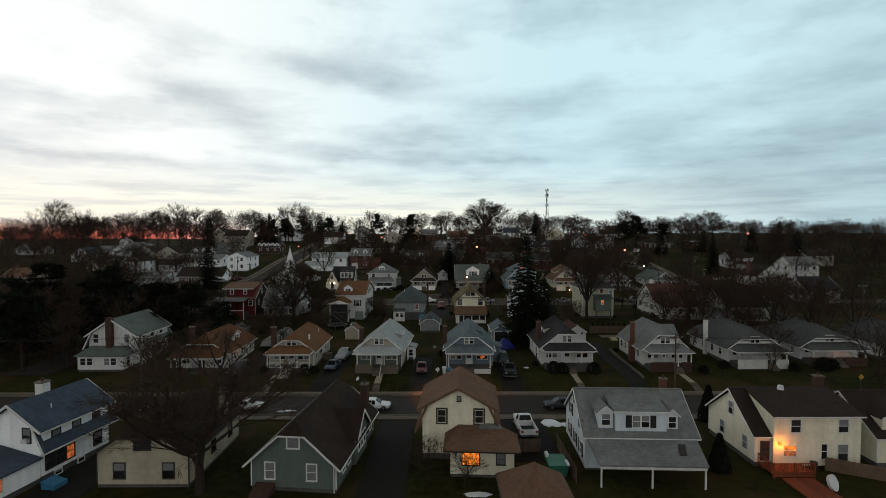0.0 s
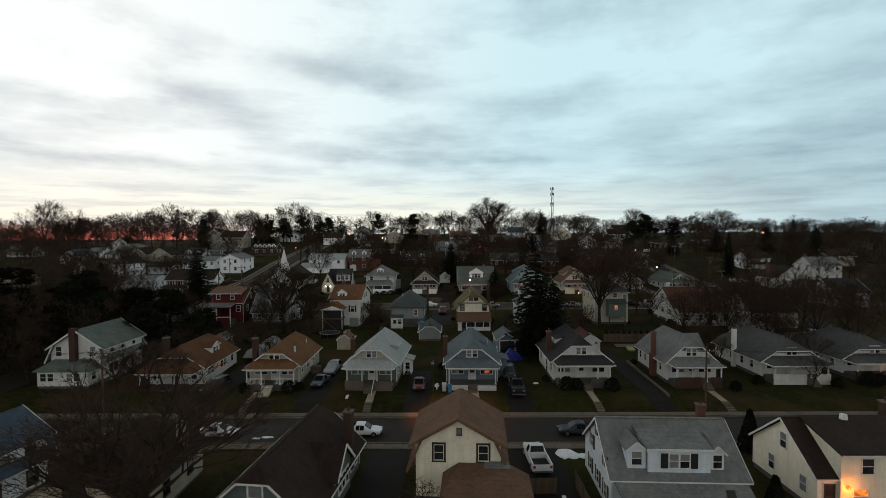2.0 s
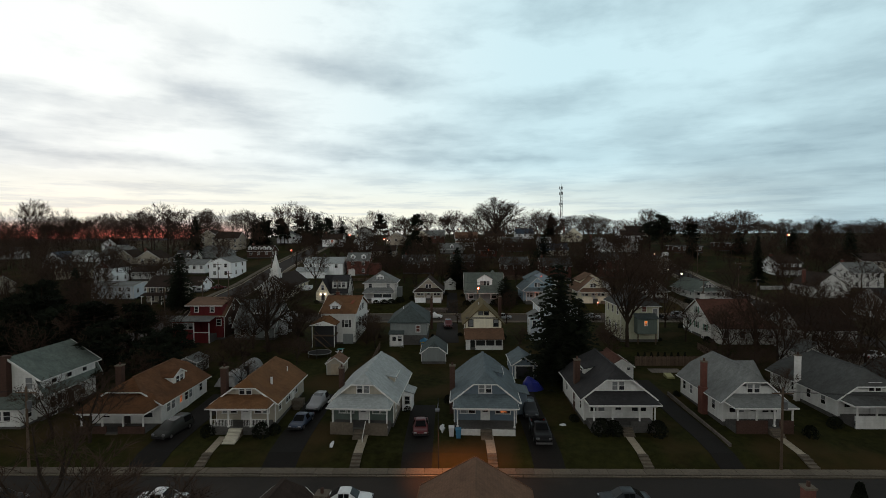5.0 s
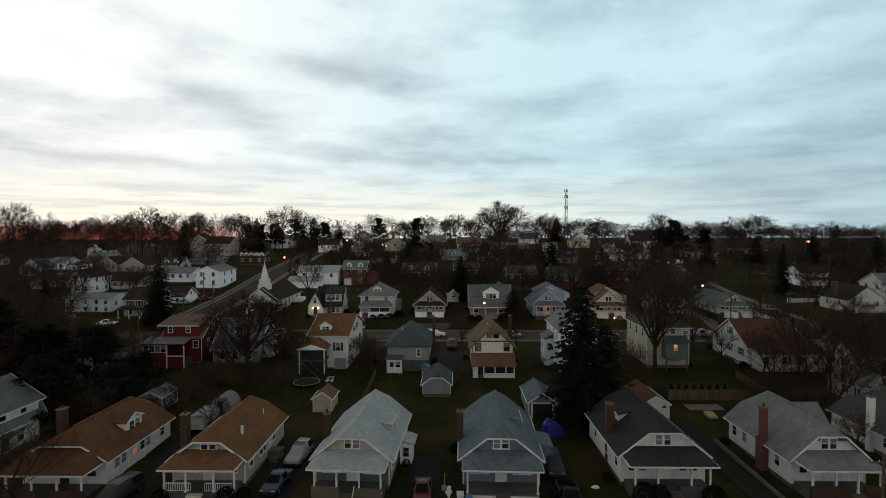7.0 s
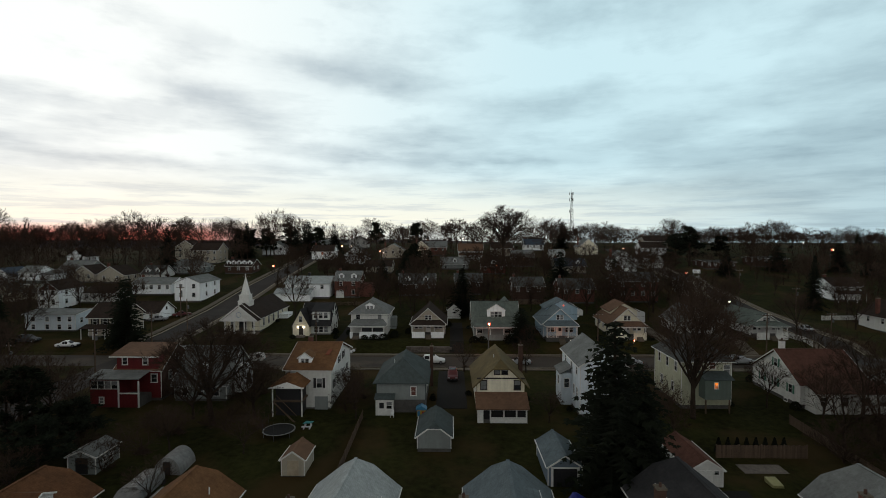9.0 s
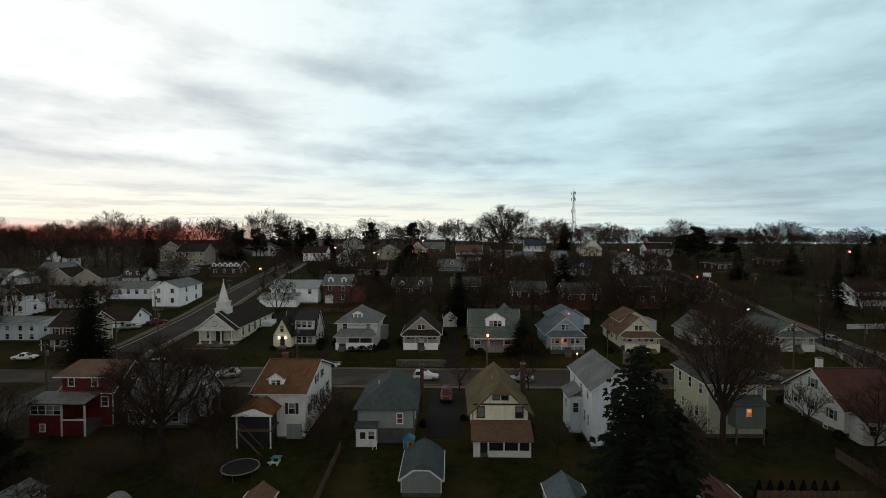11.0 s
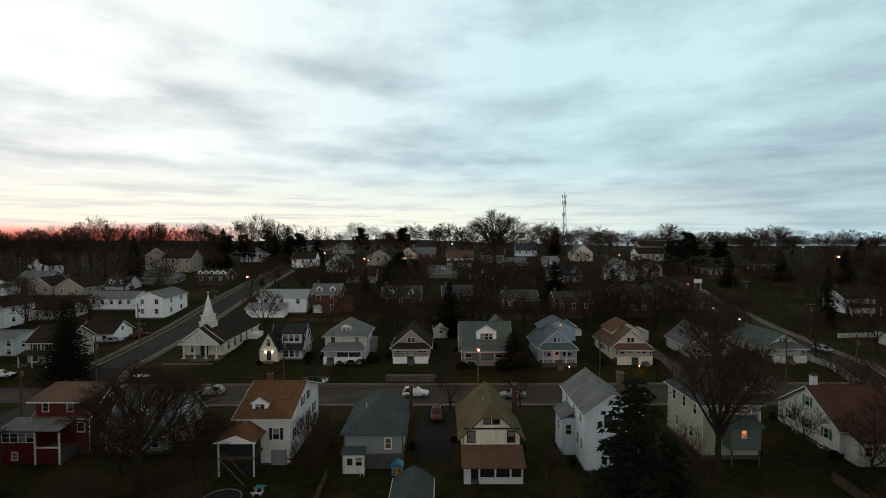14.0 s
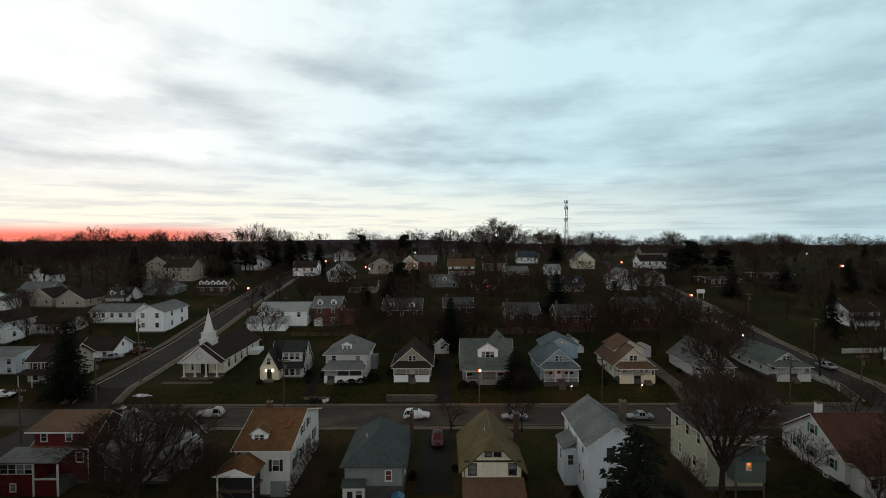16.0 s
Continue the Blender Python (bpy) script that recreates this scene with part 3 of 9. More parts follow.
class House:
    def __init__(self, name, label, x0, x1, y0, y1, zb, ze, zr, axis="y", wall="white_siding", roof="roof_grey", trim="trim", over=0.45, clip=(0, 0),
                 fnd=0.5, category="house", roof_label="", thick=0.16, ridge=None, group=""):
        """A block with a pitched roof. axis: the way of the ridge; clip: how much of each gable is hipped back (front, back)."""
        self.x0, self.x1, self.y0, self.y1, self.zb, self.ze, self.zr, self.axis, self.over = x0, x1, y0, y1, zb, ze, zr, axis, over
        self.trim, self.wallm, self.roofm = M[trim], M[wall], M[roof]
        self.top = thing(name, ((x0 + x1) / 2, (y0 + y1) / 2, zb), label, category, group)
        self.body(x0, x1, y0, y1, zb, ze, zr, axis, clip, fnd, ridge)
        self.roof_on(x0, x1, y0, y1, ze, zr, axis, clip, over, thick, ridge, roof_label)

    def put(self, name, geo, mat, label="", parent=None):
        return part(name, geo, mat, parent or self.top, label)

    def body(self, x0, x1, y0, y1, zb, ze, zr, axis, clip, fnd, ridge=None):
        g = Geo()
        zf = zb + fnd
        u0, u1 = (x0, x1) if axis == "y" else (y0, y1)
        a0, a1 = (y0, y1) if axis == "y" else (x0, x1)
        um = ridge if ridge is not None else (u0 + u1) / 2
        c = max(clip)
        zc = zr - c * (zr - ze) - 0.12
        if c >= 0.95:
            prof = [(u0, zf), (u1, zf), (u1, ze), (u0, ze)]
        elif c > 0:
            k = (zc - ze) / (zr - ze)
            prof = [(u0, zf), (u1, zf), (u1, ze), (u1 + (um - u1) * k, zc), (u0 + (um - u0) * k, zc), (u0, ze)]
        else:
            prof = [(u0, zf), (u1, zf), (u1, ze), (um, zr - 0.1), (u0, ze)]
        g.prism(prof, axis, a0, a1)
        self.put("wall", g, self.wallm)
        self.put("foundation", Geo().box(x0 + 0.03, x1 - 0.03, y0 + 0.03, y1 - 0.03, zb - 1.0, zf), M["foundation"])
        # corner boards
        if y0 < 200:
            for x in (x0, x1):
                for y in (y0, y1):
                    self.put("corner_board", Geo().box(x - 0.05, x + 0.05, y - 0.05, y + 0.05, zf, ze - 0.05), self.trim)

    def roof_on(self, x0, x1, y0, y1, ze, zr, axis, clip, over, thick, ridge=None, label=""):
        u0, u1 = (x0, x1) if axis == "y" else (y0, y1)
        a0, a1 = (y0 - over, y1 + over) if axis == "y" else (x0 - over, x1 + over)
        um = ridge if ridge is not None else (u0 + u1) / 2
        s0, s1 = (zr - ze) / (um - u0), (zr - ze) / (u1 - um)
        e0, e1 = (u0 - over, ze - over * s0), (u1 + over, ze - over * s1)
        P = (lambda u, a, z: (u, a, z)) if axis == "y" else (lambda u, a, z: (a, u, z))
        c0, c1 = clip
        run = (um - u0)
        z0c, z1c = zr - c0 * (zr - e0[1]), zr - c1 * (zr - e0[1])
        i0, i1 = a0 + c0 * run * 0.95, a1 - c1 * run * 0.95
        l0, r0 = um + (e0[0] - um) * c0, um + (e1[0] - um) * c0
        l1, r1 = um + (e0[0] - um) * c1, um + (e1[0] - um) * c1
        up = thick
        g = Geo()
        left = [P(e0[0], a0, e0[1] + up), P(l0, a0, z0c + up), P(um, i0, zr + up), P(um, i1, zr + up), P(l1, a1, z1c + up), P(e0[0], a1, e0[1] + up)]
        right = [P(e1[0], a0, e1[1] + up), P(r0, a0, z0c + up), P(um, i0, zr + up), P(um, i1, zr + up), P(r1, a1, z1c + up), P(e1[0], a1, e1[1] + up)]

        def tidy(ps):
            out = []
            for p in ps:
                if not out or (Vector(p) - Vector(out[-1])).length > 1e-3:
                    out.append(p)
            return out
        g.slab(tidy(left), thick)
        g.slab(tidy(right), thick)
        if c0 > 0:
            g.slab([P(l0, a0, z0c + up), P(r0, a0, z0c + up), P(um, i0, zr + up)], thick)
        if c1 > 0:
            g.slab([P(l1, a1, z1c + up), P(r1, a1, z1c + up), P(um, i1, zr + up)], thick)
        self.put("roof", g, self.roofm, label)
        # ridge cap, fascia and gutters
        cap = Geo().bar(P(um, i0, zr + up + 0.01), P(um, i1, zr + up + 0.01), 0.3, 0.05)
        self.put("ridge_cap", cap, self.roofm)
        off = thick * 0.45
        board = lambda p, q, d: self.put("fascia", Geo().bar(p, q, 0.05, d), self.trim)
        for aa, zc, ll, rr, d in (((a0, z0c, l0, r0, -0.03), (a1, z1c, l1, r1, 0.03)) if axis == "x" or y0 < 85 else ((a0, z0c, l0, r0, -0.03),)):
            A = aa + d
            if zc - e0[1] > 0.2:
                board(P(e0[0], A, e0[1] + off), P(ll, A, zc + off), 0.17)
                board(P(e1[0], A, e1[1] + off), P(rr, A, zc + off), 0.17)
            if rr - ll > 0.2:
                board(P(ll, A, zc + off), P(rr, A, zc + off), 0.14)
        for e in (e0, e1):
            s = -0.05 if e is e0 else 0.05
            self.put("gutter", Geo().bar(P(e[0] + s, a0, e[1] + 0.06), P(e[0] + s, a1, e[1] + 0.06), 0.10, 0.09), self.trim)
        self.slopes = (u0, u1, um, ze, zr)

    def at(self, face, u, z, out=0.0, plane=None):
        """Pose of something on a wall: face S, N, E or W; u the coordinate along it."""
        o = origin_of(self.top)
        if face == "S":
            p, r = (u, (self.y0 if plane is None else plane) - out, z), 0
        elif face == "N":
            p, r = (u, (self.y1 if plane is None else plane) + out, z), 180
        elif face == "E":
            p, r = ((self.x1 if plane is None else plane) + out, u, z), 90
        else:
            p, r = ((self.x0 if plane is None else plane) - out, u, z), -90
        q = Vector(p) - o
        return pose(q.x, q.y, q.z, 0, 0, r)

    def window(self, face, u, z, w=0.85, h=1.35, plane=None, frame=None, glass=None, shutters=None, style="hung", border=0.09, lower=None):
        fm, p, q = window_mesh(w, h, frame or self.trim, border, style)
        ob = new("window", fm)
        ob.parent = self.top
        ob.matrix_basis = self.at(face, u, z, 0.01, plane)
        pick = (int(abs(u) * 37) + int(z * 11) + int(self.y0 * 3)) % 5
        for k, me in enumerate((p, q)):
            gm = glass if k == 0 else (lower or glass)
            # some panes take the painted sky grey
            if gm is None and (pick == 0 or pick in (1, 2) and k == 0):
                gm = M["blind"]
            if gm:
                key = (me.name, gm.name)
                if key not in FRAMES:
                    c = me.copy()
                    c.materials[0] = gm
                    FRAMES[key] = c
                me = FRAMES[key]
            s = new("pane", me)
            s.parent = ob
        if shutters:
            key = (round(h, 2), shutters.name)
            if key not in SHUTTER:
                g = Geo().box(-0.19, 0.19, -0.05, 0.01, -h / 2 - 0.05, h / 2 + 0.05)
                for i in range(8):
                    zz = -h / 2 + 0.08 + i * (h - 0.1) / 8
                    g.box(-0.15, 0.15, -0.065, -0.05, zz, zz + 0.06)
                SHUTTER[key] = g.mesh("shutter", shutters)
            for s in (-1, 1):
                sh = new("shutter", SHUTTER[key])
                sh.parent = self.top
                d = s * (w / 2 + border + 0.2)
                if face in "NW":
                    d = -d
                sh.matrix_basis = self.at(face, u + d, z, 0.01, plane)
        return ob

    def windows(self, face, us, z, **k):
        for u in us:
            self.window(face, u, z, **k)

    def door(self, face, u, z0, w=0.95, h=2.05, mat="trim", plane=None, label=""):
        g = Geo().box(-w / 2 - 0.1, w / 2 + 0.1, -0.04, 0.02, 0, h + 0.1)
        d = new("door", g.mesh("door", self.trim))
        d.parent = self.top
        d.matrix_basis = self.at(face, u, z0, 0.01, plane)
        leaf = Geo().box(-w / 2, w / 2, -0.07, 0.0, 0.02, h)
        leaf.box(-w / 2 + 0.12, w / 2 - 0.12, -0.085, -0.06, 0.15, 0.85)
        s = new("door_leaf", leaf.mesh("door_leaf", M[mat]))
        s.parent = d
        p = new("pane", Geo().box(-w / 2 + 0.14, w / 2 - 0.14, -0.082, -0.06, 1.05, h - 0.15).mesh("pane", M["glass"]))
        p.parent = d
        return d

    def chimney(self, x, y, zb, zt, w=0.7, d=0.7, mat="brick"):
        c = self.put("chimney", Geo().box(x - w / 2, x + w / 2, y - d / 2, y + d / 2, zb, zt), M[mat])
        self.put("chimney_cap", Geo().box(x - w / 2 - 0.07, x + w / 2 + 0.07, y - d / 2 - 0.07, y + d / 2 + 0.07, zt, zt + 0.14), M["concrete"], parent=c)
        self.put("flue", Geo().tube((x, y, zt + 0.14), (x, y, zt + 0.5), 0.13, 0.12, 8), M["brown_brick"], parent=c)

    def vent(self, x, y, z):
        self.put("roof_vent", Geo().tube((x, y, z - 0.3), (x, y, z + 0.35), 0.06, 0.06, 6), M["white_metal"])

    def porch(self, x0, x1, depth, zf, ze, zt, posts, roof=None, floor="foundation", wall_h=0.0, steps=None, hip=0.9, rail=None, post_w=0.16, gap=None, post=None, over=0.35, low=None):
        """A porch on the south side: floor, posts, beam, lean-to roof hipped at its ends, parapet or rails, and steps."""
        yb, yf, zb = self.y0, self.y0 - depth, self.zb
        self.put("porch_floor", Geo().box(x0, x1, yf, yb - 0.02, zb - 0.8, zf), M[floor])
        rm = M[roof] if roof else self.roofm
        o, g = over, Geo()
        A, B, C, D = (x0 - o, yf - o, ze), (x1 + o, yf - o, ze), (x1 + o - hip, yb, zt), (x0 - o + hip, yb, zt)
        E, F = (x1 + o, yb, ze), (x0 - o, yb, ze)
        up = 0.12
        lift = lambda ps: [(x, y, z + up) for x, y, z in ps]
        g.slab(lift([A, B, C, D]), 0.12)
        if hip > 0:
            g.slab(lift([B, E, C]), 0.12)
            g.slab(lift([F, A, D]), 0.12)
        r = self.put("porch_roof", g, rm)
        b = Geo()
        b.box(x0, x1, yf, yf + 0.2, ze - 0.28, ze + 0.0).box(x0, x0 + 0.2, yf, yb, ze - 0.28, ze).box(x1 - 0.2, x1, yf, yb, ze - 0.28, ze)
        b.bar((x0 - o, yf - o - 0.03, ze + 0.03), (x1 + o, yf - o - 0.03, ze + 0.03), 0.06, 0.14)
        b.bar((x0 - o - 0.03, yf - o, ze + 0.03), (x0 - o - 0.03, yb, ze + 0.03), 0.06, 0.14).bar((x1 + o + 0.03, yf - o, ze + 0.03), (x1 + o + 0.03, yb, ze + 0.03), 0.06, 0.14)
        self.put("porch_beam", b, self.trim)
        pm = M[post] if post else self.trim
        for x in posts:
            g = Geo().box(x - post_w / 2, x + post_w / 2, yf + 0.04, yf + 0.04 + post_w, zf, ze - 0.28)
            g.box(x - post_w / 2 - 0.05, x + post_w / 2 + 0.05, yf, yf + post_w + 0.08, zf, zf + 0.18)
            self.put("porch_post", g, pm)
        gaps = gap or (99, 99)
        if wall_h:
            for a, c in ((x0, min(gaps[0], x1)), (min(gaps[1], x1), x1)):
                if c - a > 0.3:
                    self.put("porch_wall", Geo().box(a, c, yf - 0.03, yf + 0.17, zb - 0.3, zf + wall_h), M[low] if low else self.wallm)
        if rail:
            for a, c in ((x0, min(gaps[0], x1)), (min(gaps[1], x1), x1)):
                if c - a > 0.3:
                    rg = Geo()
                    rg.box(a, c, yf + 0.06, yf + 0.13, zf + 0.85, zf + 0.92).box(a, c, yf + 0.07, yf + 0.12, zf + 0.1, zf + 0.15)
                    n = max(2, int((c - a) / 0.17))
                    for i in range(n + 1):
                        xx = a + (c - a) * i / n
                        rg.box(xx - 0.02, xx + 0.02, yf + 0.08, yf + 0.11, zf + 0.1, zf + 0.88)
                    self.put("porch_rail", rg, M[rail])
        if steps:
            sx, sw, n = steps
            for i in range(n):
                zt2 = zf - (i + 1) * (zf - zb) / (n + 1)
                self.put("step", Geo().box(sx - sw / 2, sx + sw / 2, yf - 0.3 * (i + 1), yf - 0.3 * i + 0.02, zb - 0.5, zt2), M["concrete"])
        return r

    def dormer(self, face, u, w, plane, z0, z1, zr, back, wall=None, roof=None, over=0.18, kind="gable", win=None, frame=None):
        """A dormer whose front stands at plane on face S, E or W; back: how far it runs into the roof."""
        wm, rm = wall or self.wallm, roof or self.roofm
        s = {"S": 1, "E": -1, "W": 1, "N": -1}[face]
        axis = "y" if face in "SN" else "x"
        a, b = plane, plane + s * back
        lo, hi = min(a, b), max(a, b)
        P = (lambda uu, aa, z: (uu, aa, z)) if axis == "y" else (lambda uu, aa, z: (aa, uu, z))
        g = Geo()
        if kind == "gable":
            g.prism([(u - w / 2, z0 - 0.5), (u + w / 2, z0 - 0.5), (u + w / 2, z1), (u, zr - 0.06), (u - w / 2, z1)], axis, lo, hi)
        else:
            q = [P(u - w / 2, a, z0 - 0.5), P(u + w / 2, a, z0 - 0.5), P(u + w / 2, a, z1), P(u - w / 2, a, z1)]
            r = [P(u - w / 2, b, z0 - 0.5), P(u + w / 2, b, z0 - 0.5), P(u + w / 2, b, zr), P(u - w / 2, b, zr)]
            g.hexa(q, r)
        d = self.put("dormer", g, wm)
        o, f = over, a - s * over
        r = Geo()
        if kind == "gable":
            k = (zr - z1) / (w / 2)
            for t in (-1, 1):
                r.slab([P(u + t * (w / 2 + o), f, z1 - o * k + 0.1), P(u, f, zr + 0.1), P(u, b, zr + 0.1), P(u + t * (w / 2 + o), b, z1 - o * k + 0.1)], 0.1)
        else:
            k = (zr - z1) / back
            r.slab([P(u - w / 2 - o, f, z1 - o * k + 0.12), P(u + w / 2 + o, f, z1 - o * k + 0.12), P(u + w / 2 + o, b, zr + 0.12), P(u - w / 2 - o, b, zr + 0.12)], 0.12)
        self.put("dormer_roof", r, rm, parent=d)
        fs = Geo()
        f2 = f - s * 0.02
        if kind == "gable":
            for t in (-1, 1):
                fs.bar(P(u + t * (w / 2 + o), f2, z1 - o * k + 0.04), P(u, f2, zr + 0.04), 0.05, 0.16)
        else:
            fs.bar(P(u - w / 2 - o, f2, z1 - o * k + 0.05), P(u + w / 2 + o, f2, z1 - o * k + 0.05), 0.05, 0.16)
        self.put("dormer_fascia", fs, self.trim, parent=d)
        for du, ww, hh in (win or ()):
            self.window(face, u + du, (z0 + z1) / 2 + 0.05, ww, hh, plane=plane, frame=frame)
        return d


def flight(name, x, y0, y1, z0, z1, w, n, label, mat="concrete"):
    """A straight run of garden steps from low y0 to high y1."""
    top = thing(name, (x, y0, z0), label, "steps")
    for i in range(n):
        ya, zt = y0 + (y1 - y0) * i / n, z0 + (z1 - z0) * (i + 1) / n
        part("step", Geo().box(x - w / 2, x + w / 2, ya, y1 + 0.02, zt - (z1 - z0) / n - 0.15, zt), M[mat], top)
    return top


def path(name, x0, x1, y0, y1, mat, label, category="path", lift=0.05):
    return strip(name, x0, x1, y0, y1, lift, M[mat], label, category, kind="structure", depth=0.15)

# ---- near row, backs to the camera ----
class Bare(House):
    def __init__(self):
        pass


def gambrel_house(name, label, x0, x1, y0, y1, zb, zp, zk, zd, zr, wall, roof, east=True, trim="trim"):
    """A Dutch colonial: gambrel ends, a long shed dormer over a pent roof. zp: pent eave, zk: top of the pent, zd: dormer eave, zr: ridge."""
    h = Bare()
    h.x0, h.x1, h.y0, h.y1, h.zb, h.ze, h.zr, h.axis, h.over = x0, x1, y0, y1, zb, zp, zr, "y", 0.4
    h.trim, h.wallm, h.roofm = M[trim], M[wall], M[roof]
    h.top = thing(name, ((x0 + x1) / 2, (y0 + y1) / 2, zb), label, "house")
    xm, zf = (x0 + x1) / 2, zb + 0.6
    xi = 0.45
    prof = [(x0, zf), (x1, zf), (x1, zd), (xm, zr - 0.1), (x0, zd)]
    h.put("wall", Geo().prism(prof, "y", y0, y1), h.wallm)
    h.put("foundation", Geo().box(x0 + 0.03, x1 - 0.03, y0 + 0.03, y1 - 0.03, zb - 1, zf), M["foundation"])
    g = Geo()
    o, k = 0.5, (zr - zd) / (xm - x0)
    for s, xe in ((-1, x0), (1, x1)):
        e = (xe + s * o, zd - o * k)
        g.slab([(e[0], y0 - o, e[1] + 0.16), (xm, y0 - o, zr + 0.16), (xm, y1 + o, zr + 0.16), (e[0], y1 + o, e[1] + 0.16)], 0.16)
    h.put("roof", g, h.roofm)
    for s, xe in ((-1, x0), (1, x1)):
        q = [(xe + s * 0.75, y0 - 0.4, zp), (xe + s * 0.02, y0 - 0.4, zk), (xe + s * 0.02, y1 + 0.4, zk), (xe + s * 0.75, y1 + 0.4, zp)]
        h.put("pent_roof", Geo().slab(q, 0.12), h.roofm)
    # sloping gambrel edges on the gable ends
    for s, xe in ((-1, x0), (1, x1)):
        a, b = (xe + s * 0.75, zp - 0.02), (xe - s * 0.55, zd + 0.35)
        for y, d in ((y0, -1), (y1, 1)):
            h.put("gambrel_edge", Geo().bar((a[0], y + d * 0.22, a[1]), (b[0], y + d * 0.22, b[1]), 0.45, 0.14), h.roofm)
            h.put("fascia", Geo().bar((a[0], y + d * 0.47, a[1] - 0.03), (b[0], y + d * 0.47, b[1] - 0.03), 0.05, 0.2), h.trim)
            e = (xe + s * o, zd - o * k)
            h.put("fascia", Geo().bar((e[0], y + d * 0.53, e[1] + 0.08), (xm, y + d * 0.53, zr + 0.08), 0.05, 0.24), h.trim)
    for s, xe in ((-1, x0), (1, x1)):
        h.put("gutter", Geo().bar((xe + s * (o + 0.05), y0 - o, zd - o * k + 0.05), (xe + s * (o + 0.05), y1 + o, zd - o * k + 0.05), 0.1, 0.12), h.trim)
        h.put("gutter", Geo().bar((xe + s * 0.8, y0 - 0.4, zp - 0.04), (xe + s * 0.8, y1 + 0.4, zp - 0.04), 0.1, 0.12), h.trim)
    return h


def row_near():
    # white Dutch colonial with a blue-grey roof, set askew to the street
    h = gambrel_house("dutch_colonial_house", "white Dutch colonial house with blue-grey gambrel roof", -44.0, -37.8, 58.3, 66.2, 0, 3.0, 3.95, 5.25, 7.35, "white_siding", "roof_slate")
    h.windows("E", (59.9, 62.2, 64.6), 4.55, w=0.8, h=1.0, frame=M["dark_trim"], border=0.12)
    h.windows("E", (59.2, 60.3), 1.75, w=0.85, h=1.3, frame=M["dark_trim"], border=0.12)
    h.window("E", 61.4, 1.75, w=0.85, h=1.3, frame=M["dark_trim"], border=0.12, glass=M["lit_dim"], lower=M["lit_dim"])
    h.window("E", 64.7, 1.75, w=0.9, h=1.3, frame=M["dark_trim"], border=0.12)
    h.windows("E", (60.0, 62.6), 0.3, w=0.7, h=0.4, style="single")
    h.window("S", -39.3, 4.5, w=0.8, h=1.3, frame=M["dark_trim"], border=0.1)
    h.put("air_conditioner", Geo().box(-39.6, -39.0, 57.9, 58.35, 3.85, 4.2), M["white_metal"])
    h.chimney(-41.9, 62.4, 5.8, 8.3, 0.9, 0.9, "trim")
    h.vent(-39.2, 60.8, 6.4)
    # lower wing at the back
    h.put("wing_wall", Geo().prism([(-44.0, 0.5), (-37.9, 0.5), (-37.9, 2.5), (-44.0, 3.6)], "y", 51.0, 58.25), h.wallm)
    h.put("wing_roof", Geo().slab([(-37.5, 50.6, 2.55), (-44.2, 50.6, 3.85), (-44.2, 58.2, 3.85), (-37.5, 58.2, 2.55)], 0.15), M["roof_slate"])
    h.put("wing_foundation", Geo().box(-43.9, -37.95, 51.05, 58.25, -1, 0.5), M["foundation"])
    h.window("E", 54.2, 1.6, w=0.9, h=1.1, plane=-37.9, glass=M["lit_dim"])
    h.top.rotation_euler.z = radians(-8.5)
    g = Geo().hexa([(-37.5, 56.6, 0.25), (-36.1, 56.4, 0.25), (-35.9, 57.8, 0.25), (-37.3, 58.0, 0.25)], [(-37.5, 56.6, 0.75), (-36.1, 56.4, 0.45), (-35.9, 57.8, 0.45), (-37.3, 58.0, 0.75)])
    g.hexa([(-37.5, 56.6, -0.2), (-36.1, 56.4, -0.2), (-35.9, 57.8, -0.2), (-37.3, 58.0, -0.2)], [(-37.5, 56.6, 0.25), (-36.1, 56.4, 0.25), (-35.9, 57.8, 0.25), (-37.3, 58.0, 0.25)])
    solo("cellar_hatch", g, M["plastic_blue"], (-36.7, 57.2, 0), "pale blue sloping cellar hatch beside the wall", "hatch")

    # stucco house behind the bare tree
    h = House("stucco_house", "cream stucco house with a dark brown hipped roof", -32.5, -23.9, 57.0, 68.5, 0, 3.3, 6.2, "y", "stucco", "roof_brown", "dark_trim", clip=(0.45, 0.45), fnd=0.3)
    h.windows("S", (-30.4, -25.8), 1.6, w=1.0, h=1.4, frame=M["dark_trim"])
    h.window("S", -28.2, 4.1, w=1.5, h=1.0, frame=M["dark_trim"])
    h.windows("E", (59, 62, 66), 1.8, w=0.9, h=1.2, frame=M["dark_trim"])
    h.chimney(-24.6, 66, 3, 6.4, 0.7, 0.7, "stucco")

    # grey-green bungalow with clipped gables
    h = House("green_bungalow", "grey-green bungalow with brown clipped-gable roof", -17.7, -9.6, 56.2, 70.0, 0, 2.75, 6.35, "y", "green_siding", "roof_brown", "trim", over=0.55, clip=(0.27, 0.27), fnd=0.35)
    h.windows("S", (-15.9, -11.9), 1.85, w=0.85, h=1.45, border=0.11, lower=None, glass=M["blind"])
    h.window("S", -13.65, 4.55, w=1.05, h=0.95, border=0.13, style="single", glass=M["blind"])
    h.windows("E", (58.5, 60.2, 67.2, 68.6), 1.7, w=0.8, h=1.3, border=0.12)
    h.put("side_bay", Geo().prism([(61.2, 0.3), (65.6, 0.3), (65.6, 3.2), (63.4, 5.0), (61.2, 3.2)], "x", -9.65, -9.2), h.wallm)
    g = Geo()
    for y in (60.9, 65.9):
        g.slab([(-8.85, y, 3.05), (-8.85, 63.4, 5.3), (-13.0, 63.4, 5.3), (-13.0, y, 3.05)], 0.14)
    h.put("bay_roof", g, h.roofm)
